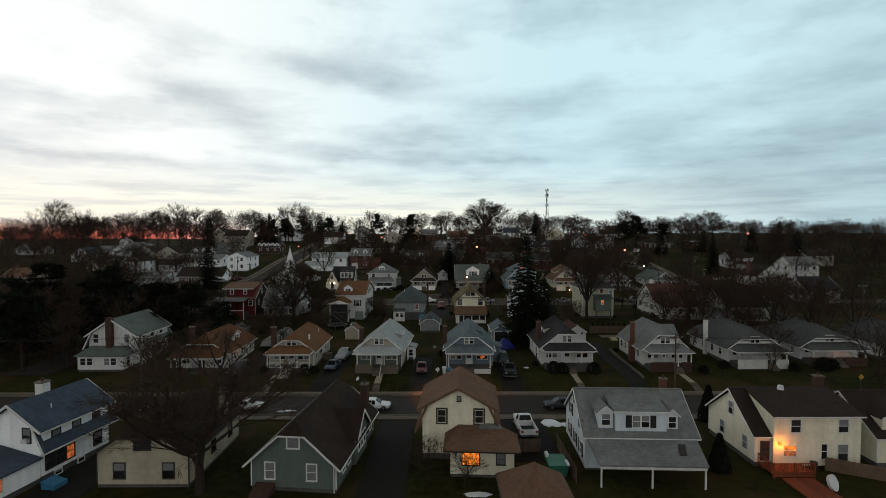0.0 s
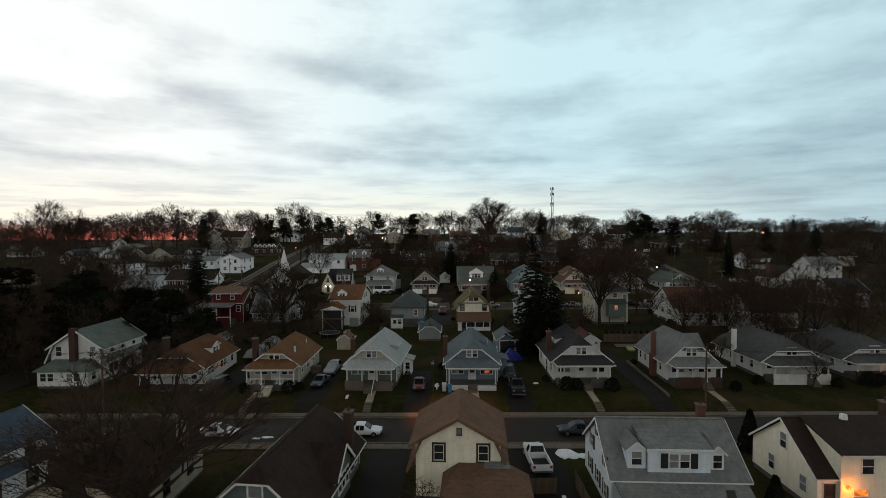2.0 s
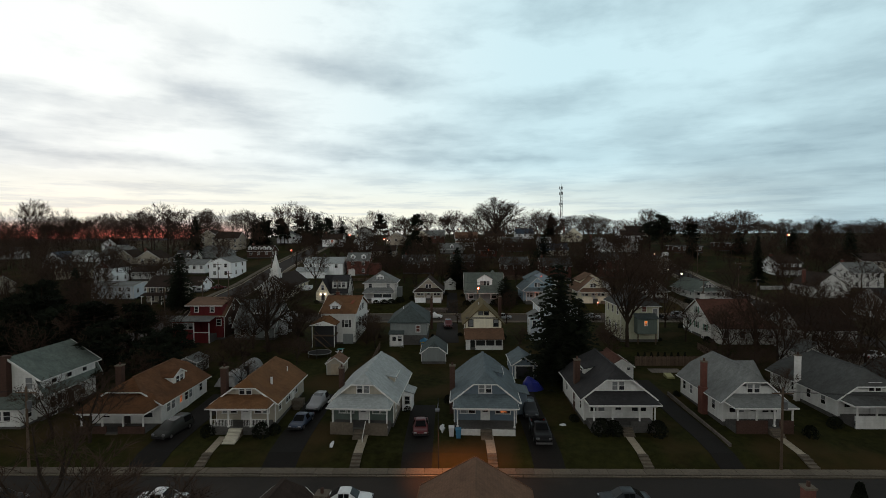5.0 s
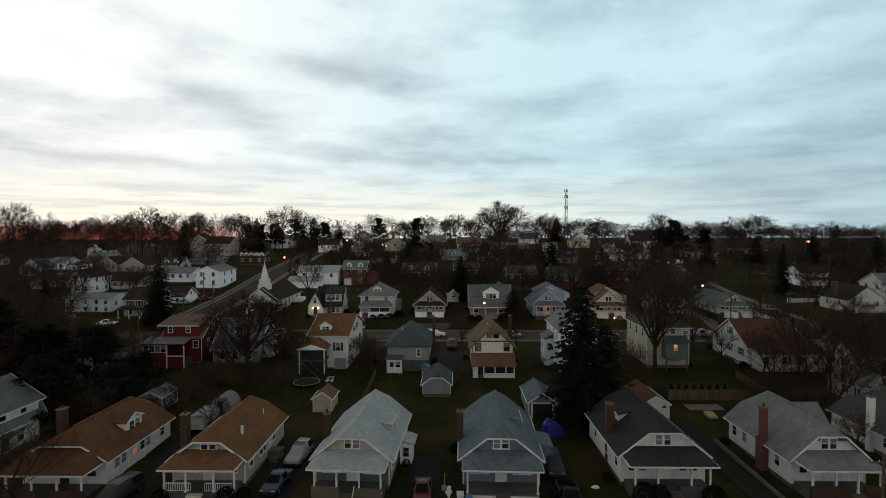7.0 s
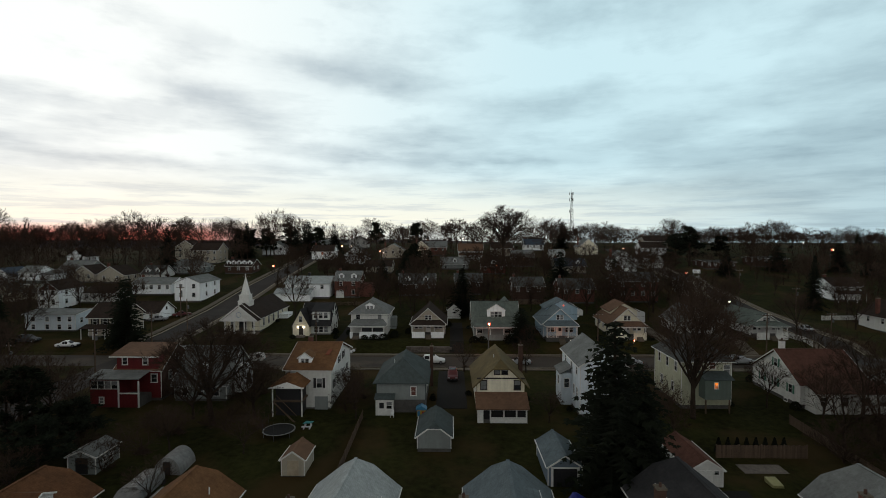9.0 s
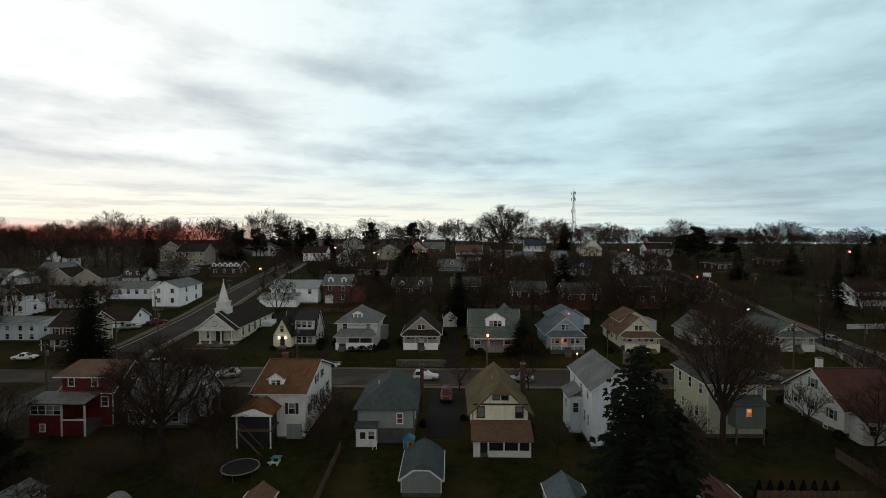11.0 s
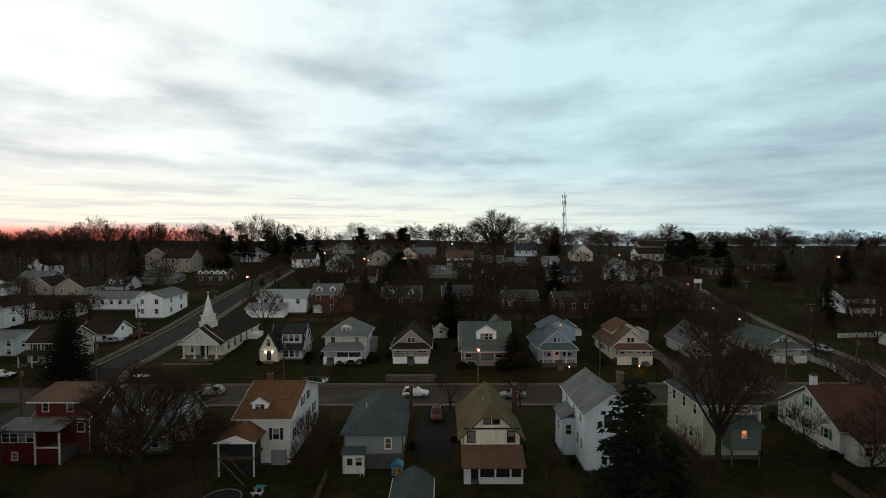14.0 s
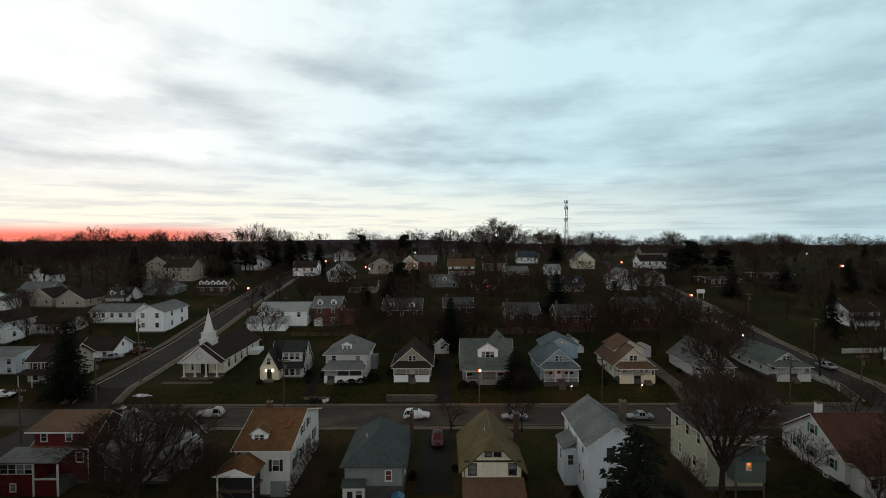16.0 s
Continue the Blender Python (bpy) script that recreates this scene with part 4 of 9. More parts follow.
    f = Geo()
    for y in (60.9, 65.9):
        f.bar((-8.8, y, 2.98), (-8.8, 63.4, 5.2), 0.05, 0.25)
    h.put("bay_fascia", f, h.trim)
    h.windows("E", (62.5, 63.5, 64.5), 2.0, w=0.7, h=1.3, plane=-9.2, border=0.12)
    h.put("cellar_hatch", Geo().hexa([(-17.2, 54.6, -0.1), (-15.4, 54.6, -0.1), (-15.4, 56.15, -0.1), (-17.2, 56.15, -0.1)], [(-17.2, 54.6, 0.25), (-15.4, 54.6, 0.25), (-15.4, 56.15, 0.75), (-17.2, 56.15, 0.75)]), M["brown_brick"])
    h.chimney(-9.9, 67.5, 1, 6.6, 0.8, 0.8, "brown_brick")
    h.put("downpipe", Geo().tube((-9.75, 56.05, 0.1), (-9.75, 56.05, 2.6), 0.05, 0.05, 6), M["trim"])

    h.top.rotation_euler.z = radians(-6)
    h.top.location.x += 0.5

    # cream house with a rear kitchen
    h = gambrel_house("cream_house", "cream gambrel house with brown roof and lit kitchen", -2.0, 5.5, 62.6, 70.0, 0, 3.0, 3.85, 5.5, 7.6, "cream_siding", "roof_tan", trim="roof_tan")
    h.windows("S", (0.05, 3.95), 4.6, w=0.95, h=1.45, frame=M["dark_trim"], border=0.14)
    for u in (0.05, 3.95):
        h.windows("S", (u,), 4.6, w=0.78, h=1.28, frame=M["cream_trim"], border=0.06, plane=62.56)
    h.window("S", 1.85, 6.45, w=0.35, h=0.5, frame=M["dark_trim"], style="single", border=0.07)
    h.windows("W", (64.5, 67.5), 4.8, w=0.8, h=1.1, frame=M["dark_trim"])
    h.windows("E", (64.5, 67.5), 4.8, w=0.8, h=1.1, frame=M["dark_trim"])
    h.put("kitchen_wall", Geo().box(1.1, 7.3, 58.8, 62.55, 0.3, 2.95), h.wallm)
    h.put("kitchen_foundation", Geo().box(1.15, 7.25, 58.85, 62.55, -0.8, 0.3), M["foundation"])
    g = Geo()
    A, B, C, D, E2, F2 = (0.4, 58.2, 2.85), (7.9, 58.2, 2.85), (6.1, 62.5, 3.75), (1.8, 62.5, 3.75), (7.9, 62.5, 2.85), (0.4, 62.5, 2.85)
    g.slab([A, B, C, D], 0.14).slab([B, E2, C], 0.14).slab([F2, A, D], 0.14)
    h.put("kitchen_roof", g, h.roofm)
    h.put("kitchen_gutter", Geo().bar((0.4, 58.15, 2.78), (7.9, 58.15, 2.78), 0.1, 0.12), M["dark_trim"])
    h.window("S", 3.1, 1.85, w=1.6, h=1.2, plane=58.8, glass=M["lit"], lower=M["lit"], frame=M["dark_trim"], style="grid")
    h.window("S", 6.0, 1.9, w=0.75, h=1.05, plane=58.8, frame=M["dark_trim"], glass=M["blind"])
    h.put("flashing", Geo().slab([(3.9, 61.8, 3.72), (6.3, 61.8, 3.72), (6.1, 62.5, 3.92), (4.1, 62.5, 3.92)], 0.1), M["roof_grey"])
    h.top.rotation_euler.z = radians(-3.4)
    # small hipped outbuilding in the foreground
    h = House("garden_shelter", "small shed with a rust-brown pyramid roof", 5.2, 10.2, 50.0, 54.8, 0, 2.3, 4.1, "y", "brown_brick", "roof_tan", "dark_trim", clip=(0.98, 0.98), fnd=0.1, category="shed")

    # grey cape with wide dormer and covered rear porch
    h = House("grey_cape_house", "pale house with grey roof, wide dormer and covered patio", 14.4, 25.4, 60.0, 69.0, 0, 3.75, 7.05, "x", "blue_white_siding", "roof_grey", "trim", over=0.25)
    h.dormer("S", 20.0, 5.1, 60.35, 4.1, 6.1, 6.75, 4.0, kind="shed", win=((-0.42, 0.8, 1.15), (0.42, 0.8, 1.15)))
    for d in (-1.2, 1.2):
        sh = new("shutter", Geo().box(-0.3, 0.3, -0.06, 0.01, -0.62, 0.62).mesh("shutter", M["plastic_black"]))
        sh.parent, sh.matrix_basis = h.top, h.at("S", 20.0 + d, 5.15, 0.01, 60.35)
    h.dormer("S", 16.6, 1.5, 60.6, 4.4, 5.95, 6.55, 3.4, win=((0, 0.8, 1.1),))
    h.dormer("S", 23.2, 1.1, 60.6, 4.2, 5.75, 6.3, 3.2, win=((0, 0.7, 1.1),))
    for y, z in ((62.0, 4.3), (66.4, 4.3), (64.5, 6.0)):
        h.window("W", y, z, w=0.75, h=1.2, shutters=M["plastic_black"])
    for y in (61.8, 64.3, 67.0):
        h.window("W", y, 1.8, w=0.8, h=1.3, shutters=M["plastic_black"])
    g = Geo().slab([(14.9, 56.3, 2.55), (24.85, 56.3, 2.55), (25.3, 59.95, 3.7), (14.5, 59.95, 3.7)], 0.14)
    h.put("patio_roof", g, h.roofm)
    h.put("patio_beam", Geo().box(15.0, 24.75, 56.45, 56.65, 2.1, 2.36), M["trim"])
    for x in (15.1, 19.8, 24.65):
        h.put("patio_post", Geo().box(x - 0.07, x + 0.07, 56.5, 56.64, 0.1, 2.1), M["trim"])
    # asphalt-dark floor colour stands in for the shade under the patio roof
    h.put("patio_floor", Geo().box(14.5, 24.6, 56.3, 59.95, -0.4, 0.12), M["drive"])
    h.door("S", 18.2, 0.4, mat="dark_trim")
    h.window("S", 21.5, 1.7, w=1.5, h=1.2)
    h.put("roof_flap", Geo().slab([(22.7, 57.6, 3.02), (23.4, 57.6, 3.02), (23.8, 59.0, 3.46), (23.1, 59.0, 3.46)], 0.05), M["dark_trim"])
    h.chimney(25.0, 67.6, 4.0, 7.35, 0.7, 0.6, "brick")
    h.top.rotation_euler.z = radians(-2.5)
    h.top.location.z -= 0.3

    # cape with rear shed dormer, lit door and deck
    h = House("cream_cape_house", "cream cape house with brown roof and lit back door", 31.6, 41.8, 60.8, 69.4, 0, 3.3, 6.55, "x", "cream_siding", "roof_brown", "trim", over=0.3)
    h.put("rear_wall", Geo().prism([(60.35, 0.3), (60.35, 5.4), (64.7, 6.4), (64.7, 0.3)], "x", 33.2, 42.0), h.wallm)
    h.put("rear_roof", Geo().slab([(33.0, 60.0, 5.45), (42.2, 60.0, 5.45), (42.2, 65.2, 6.85), (33.0, 65.2, 6.85)], 0.15), h.roofm)
    h.put("rear_fascia", Geo().bar((33.0, 59.95, 5.35), (42.2, 59.95, 5.35), 0.06, 0.13), h.trim)
    h.windows("S", (35.4, 40.2), 4.35, w=0.95, h=1.25, plane=60.35)
    h.window("S", 38.3, 1.75, w=0.55, h=1.5, plane=60.35)
    h.window("S", 40.2, 1.6, w=1.0, h=1.7, plane=60.35)
    h.window("S", 34.85, 1.85, w=1.2, h=1.05, glass=M["lit"], lower=M["lit_dim"], plane=60.35)
    h.door("S", 32.6, 0.65, mat="dark_trim")
    for y, z in ((62.4, 1.9), (66.6, 1.9), (65.0, 4.6)):
        h.window("W", y, z, w=0.8, h=1.35)
    h.chimney(42.3, 66.6, 0.0, 7.55, 0.9, 0.7, "brown_brick")
    h.put("skylight", Geo().slab([(38.6, 62.2, 5.93), (39.4, 62.2, 5.93), (39.5, 62.9, 6.16), (38.7, 62.9, 6.16)], 0.08), M["white_metal"])
    h.put("attic_vent", Geo().tube((36.7, 64.6, 6.7), (36.7, 64.6, 7.15), 0.35, 0.28, 8), M["white_metal"])
    bulb = h.put("wall_lamp", Geo().box(33.65, 33.85, 60.08, 60.32, 2.45, 2.75), M["lit"])
    lamp(33.75, 59.75, 2.5, 105, (1.0, 0.27, 0.025), 0.12)
    d = thing("deck", (34.1, 59.4, 0), "red-brown timber deck with railings behind the house", "deck")
    for i in range(12):
        part("deck_board", Geo().box(31.9 + i * 0.345, 32.23 + i * 0.345, 58.4, 60.3 if i > 3 else 60.75, 0.35, 0.5), M["deck_wood"], d)
    part("joist", Geo().box(31.95, 36.0, 58.42, 58.55, 0.1, 0.345).box(31.95, 36.0, 60.1, 60.22, 0.1, 0.345), M["deck_wood"], d)
    for x in (32.0, 34.0, 35.95):
        part("post", Geo().box(x - 0.06, x + 0.06, 58.3, 58.395, -0.3, 1.55), M["deck_wood"], d)
    for x0, x1, y0, y1 in ((32.0, 35.95, 58.31, 58.38), (31.85, 31.93, 58.4, 60.7)):
        g = Geo().box(x0, x1, y0, y1, 1.42, 1.5).box(x0, x1, y0, y1, 0.6, 0.66)
        n = int(max(x1 - x0, y1 - y0) / 0.16)
        for i in range(n + 1):
            if x1 - x0 > 1:
                xx = x0 + (x1 - x0) * i / n
                g.box(xx - 0.02, xx + 0.02, y0 + 0.01, y1 - 0.01, 0.6, 1.45)
            else:
                yy = y0 + (y1 - y0) * i / n
                g.box(x0 + 0.02, x1 - 0.02, yy - 0.02, yy + 0.02, 0.6, 1.45)
        part("railing", g, M["deck_wood"], d)
    for i in range(9):
        part("plank", Geo().box(32.6 + i * 0.34, 32.9 + i * 0.34, 54.6, 58.2, 0.0, 0.16), M["deck_wood"], d)
    part("screen", Geo().hexa([(38.0, 59.8, 0.1), (42.6, 57.2, 0.1), (42.7, 57.3, 0.1), (38.1, 59.9, 0.1)], [(38.0, 59.8, 1.4), (42.6, 57.2, 1.4), (42.7, 57.3, 1.4), (38.1, 59.9, 1.4)]), M["wood"], d)
    g = Geo()
    g.tube((35.9, 56.4, 0.6), (36.05, 56.15, 0.72), 0.62, 0.75, 14).tube((35.9, 56.4, -0.1), (35.9, 56.4, 0.6), 0.05, 0.05, 6)
    solo("satellite_dish", g, M["white_metal"], (35.9, 56.4, 0), "pale round satellite dish on a short post", "dish")
    solo("bin", Geo().tube((36.9, 59.8, 0.0), (36.9, 59.8, 0.95), 0.28, 0.34, 10), M["plastic_black"], (36.9, 59.8, 0.0), "black dustbin standing beside the deck", "bin")

    # house at the end of the row
    h = House("end_house", "cream house with a dark roof beside the cape", 43.8, 52.5, 60.5, 69.5, 0, 3.3, 6.3, "x", "cream_siding", "roof_brown", "trim")
    h.dormer("S", 45.8, 2.4, 60.9, 3.6, 4.9, 5.6, 3.5, win=((0, 0.9, 0.9),))
    h.windows("S", (45.5, 49.5), 1.8, w=0.9, h=1.3)
    h.window("W", 63.5, 1.8)
    # more of the near row to both sides, seen only while the camera is high behind it
    h = House("brown_roof_cottage", "cream cottage with a dark brown roof", 56, 65, 60, 69, 0, 3.2, 6.2, "y", "cream_siding", "roof_brown", "trim")
    h.windows("S", (58, 63), 1.8)


row_near()


# ---- second row, fronts to the camera ----
def bungalow(name, label, x0, x1, y0, y1, zb, ze, zr, wall, roof, zf=None, posts=None, clip=0.33, porch_depth=2.4, zporch=None, attic=2, steps_x=None, wall_h=0.0, low=None, rail=None, porch_roof=None, pe=None, trim="trim", group="bungalows along the streets", back=0.35, inset=0.3, gap=None):
    h = House(name, label, x0, x1, y0, y1, zb, ze, zr, "y", wall, roof, trim, over=0.5, clip=(clip, back), fnd=0.6, group=group)
    xm = (x0 + x1) / 2
    zf = zb + 0.9 if zf is None else zf
    pe = ze - 0.25 if pe is None else pe
    h.porch(x0 + inset, x1 - inset, porch_depth, zf, pe, pe + 0.8, posts or (x0 + inset + 0.15, x1 - inset - 0.15), roof=porch_roof, wall_h=wall_h, low=low, rail=rail, gap=gap or (xm - 0.7, xm + 0.7), steps=(steps_x or xm, 1.3, 4))
    if attic == 2:
        h.windows("S", (xm - 0.42, xm + 0.42), ze + 1.32, w=0.62, h=1.0, border=0.1)
    h.door("S", xm, zf, mat="trim")
    h.windows("S", (x0 + 1.15, x0 + 2.15, x1 - 2.15, x1 - 1.15), zf + 1.45, w=0.75, h=1.15)
    return h


def row_two():
    # white gambrel house with sun room
    h = gambrel_house("white_gambrel_house", "white gambrel house with grey roof and sun porch", -58.2, -50.4, 94.4, 104.2, 1.1, 4.3, 5.2, 6.6, 9.2, "white_clap", "roof_green")
    h.windows("S", (-57.0, -51.8), 6.0, w=0.85, h=1.4)
    h.put("chimney", Geo().box(-54.9, -54.0, 93.6, 94.45, 0.5, 9.6), M["brown_brick"])
    h.windows("E", (96.6, 99.2, 102), 6.0, w=0.8, h=1.1)
    h.windows("E", (96.3, 97.4, 101.5), 3.0, w=0.85, h=1.4)
    h.windows("E", (96.5, 100), 1.5, w=0.7, h=0.4, style="single")
    g = Geo().box(-58.4, -50.9, 91.9, 94.4, 1.4, 3.6)
    h.put("sun_porch", g, h.wallm)
    A, B, C, D, E2, F2 = (-58.8, 91.5, 3.6), (-50.5, 91.5, 3.6), (-51.6, 94.35, 4.7), (-57.7, 94.35, 4.7), (-50.5, 94.35, 3.6), (-58.8, 94.35, 3.6)
    h.put("porch_roof", Geo().slab([(x, y, z + .1) for x, y, z in (A, B, C, D)], 0.12).slab([(x, y, z + .1) for x, y, z in (B, E2, C)], 0.12).slab([(x, y, z + .1) for x, y, z in (F2, A, D)], 0.12), h.roofm)
    h.put("porch_foundation", Geo().box(-58.3, -51, 92, 94.4, 0, 1.4), M["foundation"])
    for u in (-57.5, -56.4, -53.6, -52.5):
        h.window("S", u, 2.7, w=0.85, h=1.1, plane=91.9)
    h.window("E", 93.1, 2.7, w=0.85, h=1.1, plane=-50.9)
    h.door("E", 99.4, 1.8, mat="dark_trim")
    h.put("door_hood", Geo().slab([(-50.35, 98.6, 4.05), (-49.3, 98.6, 3.75), (-49.3, 100.2, 3.75), (-50.35, 100.2, 4.05)], 0.1), h.roofm)

    h.top.location.x -= 1.5

    # brown-roofed house
    h = House("brown_bungalow", "white bungalow with rust-brown roof, deep front porch", -44.6, -36.0, 94.0, 105.5, 1.0, 4.35, 7.0, "y", "white_clap", "roof_rust", "trim", over=0.5, clip=(0.45, 0.3), fnd=0.7)
    h.porch(-44.2, -36.4, 2.8, 1.7, 4.0, 5.4, (-44, -41.5, -39, -36.6), wall_h=0.7, low="brown_brick", steps=(-40.3, 1.4, 3), gap=(-41, -39.6))
    h.dormer("E", 100.3, 2.8, -37.1, 4.8, 6.1, 6.75, 3.2, win=((-0.5, 0.8, 0.95), (0.5, 0.8, 0.95)), kind="gable")
    h.windows("E", (95.6, 96.7, 99.9, 101.0, 103.8), 3.3, w=0.8, h=1.15)
    h.window("E", 98.5, 3.4, w=0.6, h=1.1, glass=M["lit_dim"])
    h.windows("E", (96.2, 100), 1.45, w=0.7, h=0.4, style="single")
    h.door("S", -40.3, 1.7, mat="dark_trim")
    h.windows("S", (-43, -37.6), 3.1, w=1.1, h=1.2)
    h.chimney(-44.4, 99, 1, 7.6, 0.8, 0.8, "brown_brick")
    h.top.location.y -= 0.5
    h.top.location.z -= 0.5

    # rust-roofed bungalow
    h = bungalow("rust_roof_bungalow", "cream bungalow with rust-coloured clipped-gable roof", -29.4, -22.1, 93.0, 104.5, 1.0, 4.25, 6.85, "beige_siding", "roof_orange", posts=(-29.0, -26.9, -24.2, -22.2), rail="trim", pe=4.15, wall_h=0.0)
    h.windows("E", (94.6, 97.3, 98.2, 101.2), 3.2, w=0.75, h=1.15)
    h.door("E", 99.8, 2.2, mat="trim")
    h.put("side_steps", Geo().box(-22.1, -20.6, 99.2, 100.4, 0.6, 2.15).box(-21.7, -20.8, 98.4, 99.2, 0.6, 1.6), M["concrete"])
    h.chimney(-29.7, 96.0, 1, 7.5, 0.75, 0.75, "brown_brick")
    h.vent(-23.2, 101, 6.0)
    h.put("roof_flue", Geo().tube((-23.6, 96.0, 5.4), (-23.6, 96.0, 6.3), 0.16, 0.16, 8), M["white_metal"])
    h.top.location.x += 0.6
    flight("porch_stair", -25.3, 88.3, 90.55, 0.75, 1.85, 1.5, 5, "pale painted stair up to the porch", "cream_trim")

    # pale-roofed bungalow
    h = bungalow("pale_roof_bungalow", "white bungalow with pale grey roof and deep porch", -14.0, -6.5, 93.0, 105.2, 1.0, 4.45, 7.4, "beige_siding", "roof_pale", posts=(-13.4, -11.2, -9.0, -6.9), wall_h=0.55, low="concrete", steps_x=-10.1)
    h.put("porch_back", Geo().box(-14.0, -6.5, 92.97, 92.998, 1.6, 4.45), M["green_siding"])
    h.chimney(-14.2, 97.5, 1, 7.0, 0.6, 0.7, "brown_brick")
    h.dormer("E", 99.2, 2.8, -7.2, 4.6, 5.8, 6.3, 2.6, kind="shed", win=((0, 1.2, 0.8),))
    h.windows("E", (94.6, 97.0, 101.5), 3.2, w=0.8, h=1.2)
    h.put("side_porch", Geo().box(-6.3, -5.0, 98.4, 100.6, 1.0, 3.6), M["white_siding"])
    h.put("side_porch_roof", Geo().slab([(-6.4, 98.1, 4.1), (-4.6, 98.1, 3.6), (-4.6, 100.9, 3.6), (-6.4, 100.9, 4.1)], 0.12), h.roofm)
    h.window("S", -5.6, 2.6, w=0.6, h=1.0, plane=98.4)
    h.top.rotation_euler.z = radians(-3.5)
    h.put("hand_rail", Geo().bar((-9.4, 90.5, 2.7), (-9.4, 88.8, 1.4), 0.08, 0.08).box(-9.45, -9.35, 88.75, 88.85, 0.4, 1.5), M["trim"])

    # blue bungalow
    h = bungalow("blue_bungalow", "blue-grey bungalow with clipped-gable roof and deep porch", 0.75, 8.35, 93.0, 104.8, 1.0, 4.5, 7.5, "blue_siding", "roof_blue", posts=(1.2, 7.9), steps_x=4.6, wall_h=0.0)
    for a, b in ((1.0, 3.9), (5.3, 8.0)):
        h.put("porch_apron", Geo().box(a, b, 90.5, 90.62, 0.95, 1.75), M["trim"])
    h.dormer("E", 99.0, 3.2, 6.9, 5.2, 6.4, 6.9, 2.2, kind="shed", win=((0, 0.9, 0.6),))
    h.windows("E", (94.6, 97.0, 101.5), 3.2, w=0.8, h=1.2)
    h.put("side_bay", Geo().box(8.5, 10.1, 97.0, 100.0, 1.0, 4.0), h.wallm)
    h.put("side_bay_roof", Geo().slab([(8.4, 96.7, 4.35), (10.4, 96.7, 3.95), (10.4, 100.3, 3.95), (8.4, 100.3, 4.35)], 0.12), h.roofm)
    h.put("lamp_glow_window", Geo().box(6.4, 7.2, 92.92, 92.97, 2.9, 3.9), M["lit_dim"])
    h.chimney(0.4, 97.3, 1, 7.4, 0.7, 0.7, "brown_brick")
    h.top.rotation_euler.z = radians(-2)

    # charcoal-roofed white bungalow
    h = bungalow("charcoal_roof_bungalow", "white bungalow with charcoal clipped-gable roof", 16.6, 25.0, 93.8, 105.0, 1.0, 4.6, 7.9, "white_clap", "roof_dark", posts=(17.2, 19.4, 22.6, 24.4), wall_h=0.5, low="foundation", steps_x=21.0)
    h.windows("W", (95.2, 98.5, 102.5), 3.2, w=0.8, h=1.2)
    h.chimney(16.9, 98.5, 1, 7.9, 0.75, 0.75, "brown_brick")
    h.dormer("W", 100.2, 2.6, 18.0, 5.4, 6.6, 7.1, 2.4, kind="shed", win=((0, 1.1, 0.7),))
    h.put("wall_lamp", Geo().box(23.2, 23.35, 93.6, 93.75, 3.3, 3.5), M["lit"])

    # white bungalow with red chimney
    h = bungalow("red_chimney_bungalow", "white bungalow with grey roof and red brick chimney", 33.5, 40.8, 93.5, 104.5, 1.0, 4.4, 7.75, "white_clap", "roof_grey", posts=(34.0, 36.2, 38.3, 40.4), wall_h=0.7, low="brown_brick", steps_x=38.2, gap=(37.5, 38.9), back=0.5)
    h.windows("W", (95.6, 98.0, 101.4, 103.4), 3.1, w=0.75, h=1.2)
    h.chimney(33.2, 97.6, 4.6, 7.9, 0.62, 0.62, "brick")
    h.put("chimney_breast", Geo().box(32.75, 33.55, 97.05, 98.15, 0.6, 4.6), M["brick"])
    h.put("rear_wing", Geo().prism([(101.0, 1.3), (105.2, 1.3), (105.2, 4.0), (103.1, 6.4), (101.0, 4.0)], "x", 37.0, 43.0), h.wallm)
    g = Geo()
    for y in (100.7, 105.5):
        g.slab([(37.0, y, 3.9), (43.4, y, 3.9), (43.0, 103.1, 6.65), (37.0, 103.1, 6.65)], 0.14)
    h.put("rear_wing_roof", g, h.roofm)
    for i, x in enumerate((38.6, 40.0)):
        h.put("skylight", Geo().slab([(x, 101.3, 4.75), (x + 0.9, 101.3, 4.75), (x + 0.9, 102.1, 5.65), (x, 102.1, 5.65)], 0.06), M["white_metal"])

    # grey-roofed house with white chimney
    h = bungalow("white_chimney_house", "white bungalow with grey hipped roof and white chimney", 48.6, 57.6, 95.0, 108.0, 1.1, 4.1, 7.2, "white_clap", "roof_dgrey", posts=(49.2, 51.5, 54.5, 57.0), wall_h=0.6, low="white_clap", steps_x=54.5, gap=(53.8, 55.2), clip=0.5, back=0.6)
    h.windows("W", (97.4, 100, 103, 106), 3.0, w=0.75, h=1.1)
    h.chimney(48.4, 102.0, 1, 7.6, 0.6, 0.6, "trim")
    # end house with a lit porch
    h = bungalow("lit_porch_bungalow", "white bungalow with grey roof and lamplit porch", 62.0, 72.0, 96.5, 108.0, 1.1, 4.0, 7.0, "white_clap", "roof_dgrey", posts=(62.6, 66, 69, 71.4), wall_h=0.5, low="brown_brick", clip=0.5, back=0.6, trim="trim")
    h.windows("W", (98.4, 102, 106), 2.9, w=0.75, h=1.1)
    h.put("porch_lamp", Geo().box(68.5, 68.65, 96.2, 96.4, 3.2, 3.45), M["sodium"])
    lamp(68.6, 95.7, 3.1, 12, (1.0, 0.42, 0.2), 0.1)
    h = bungalow("corner_bungalow", "pale bungalow with grey roof near the corner", 77.0, 85.0, 96.5, 107.0, 1.1, 4.2, 7.2, "white_clap", "roof_dgrey")


row_two()


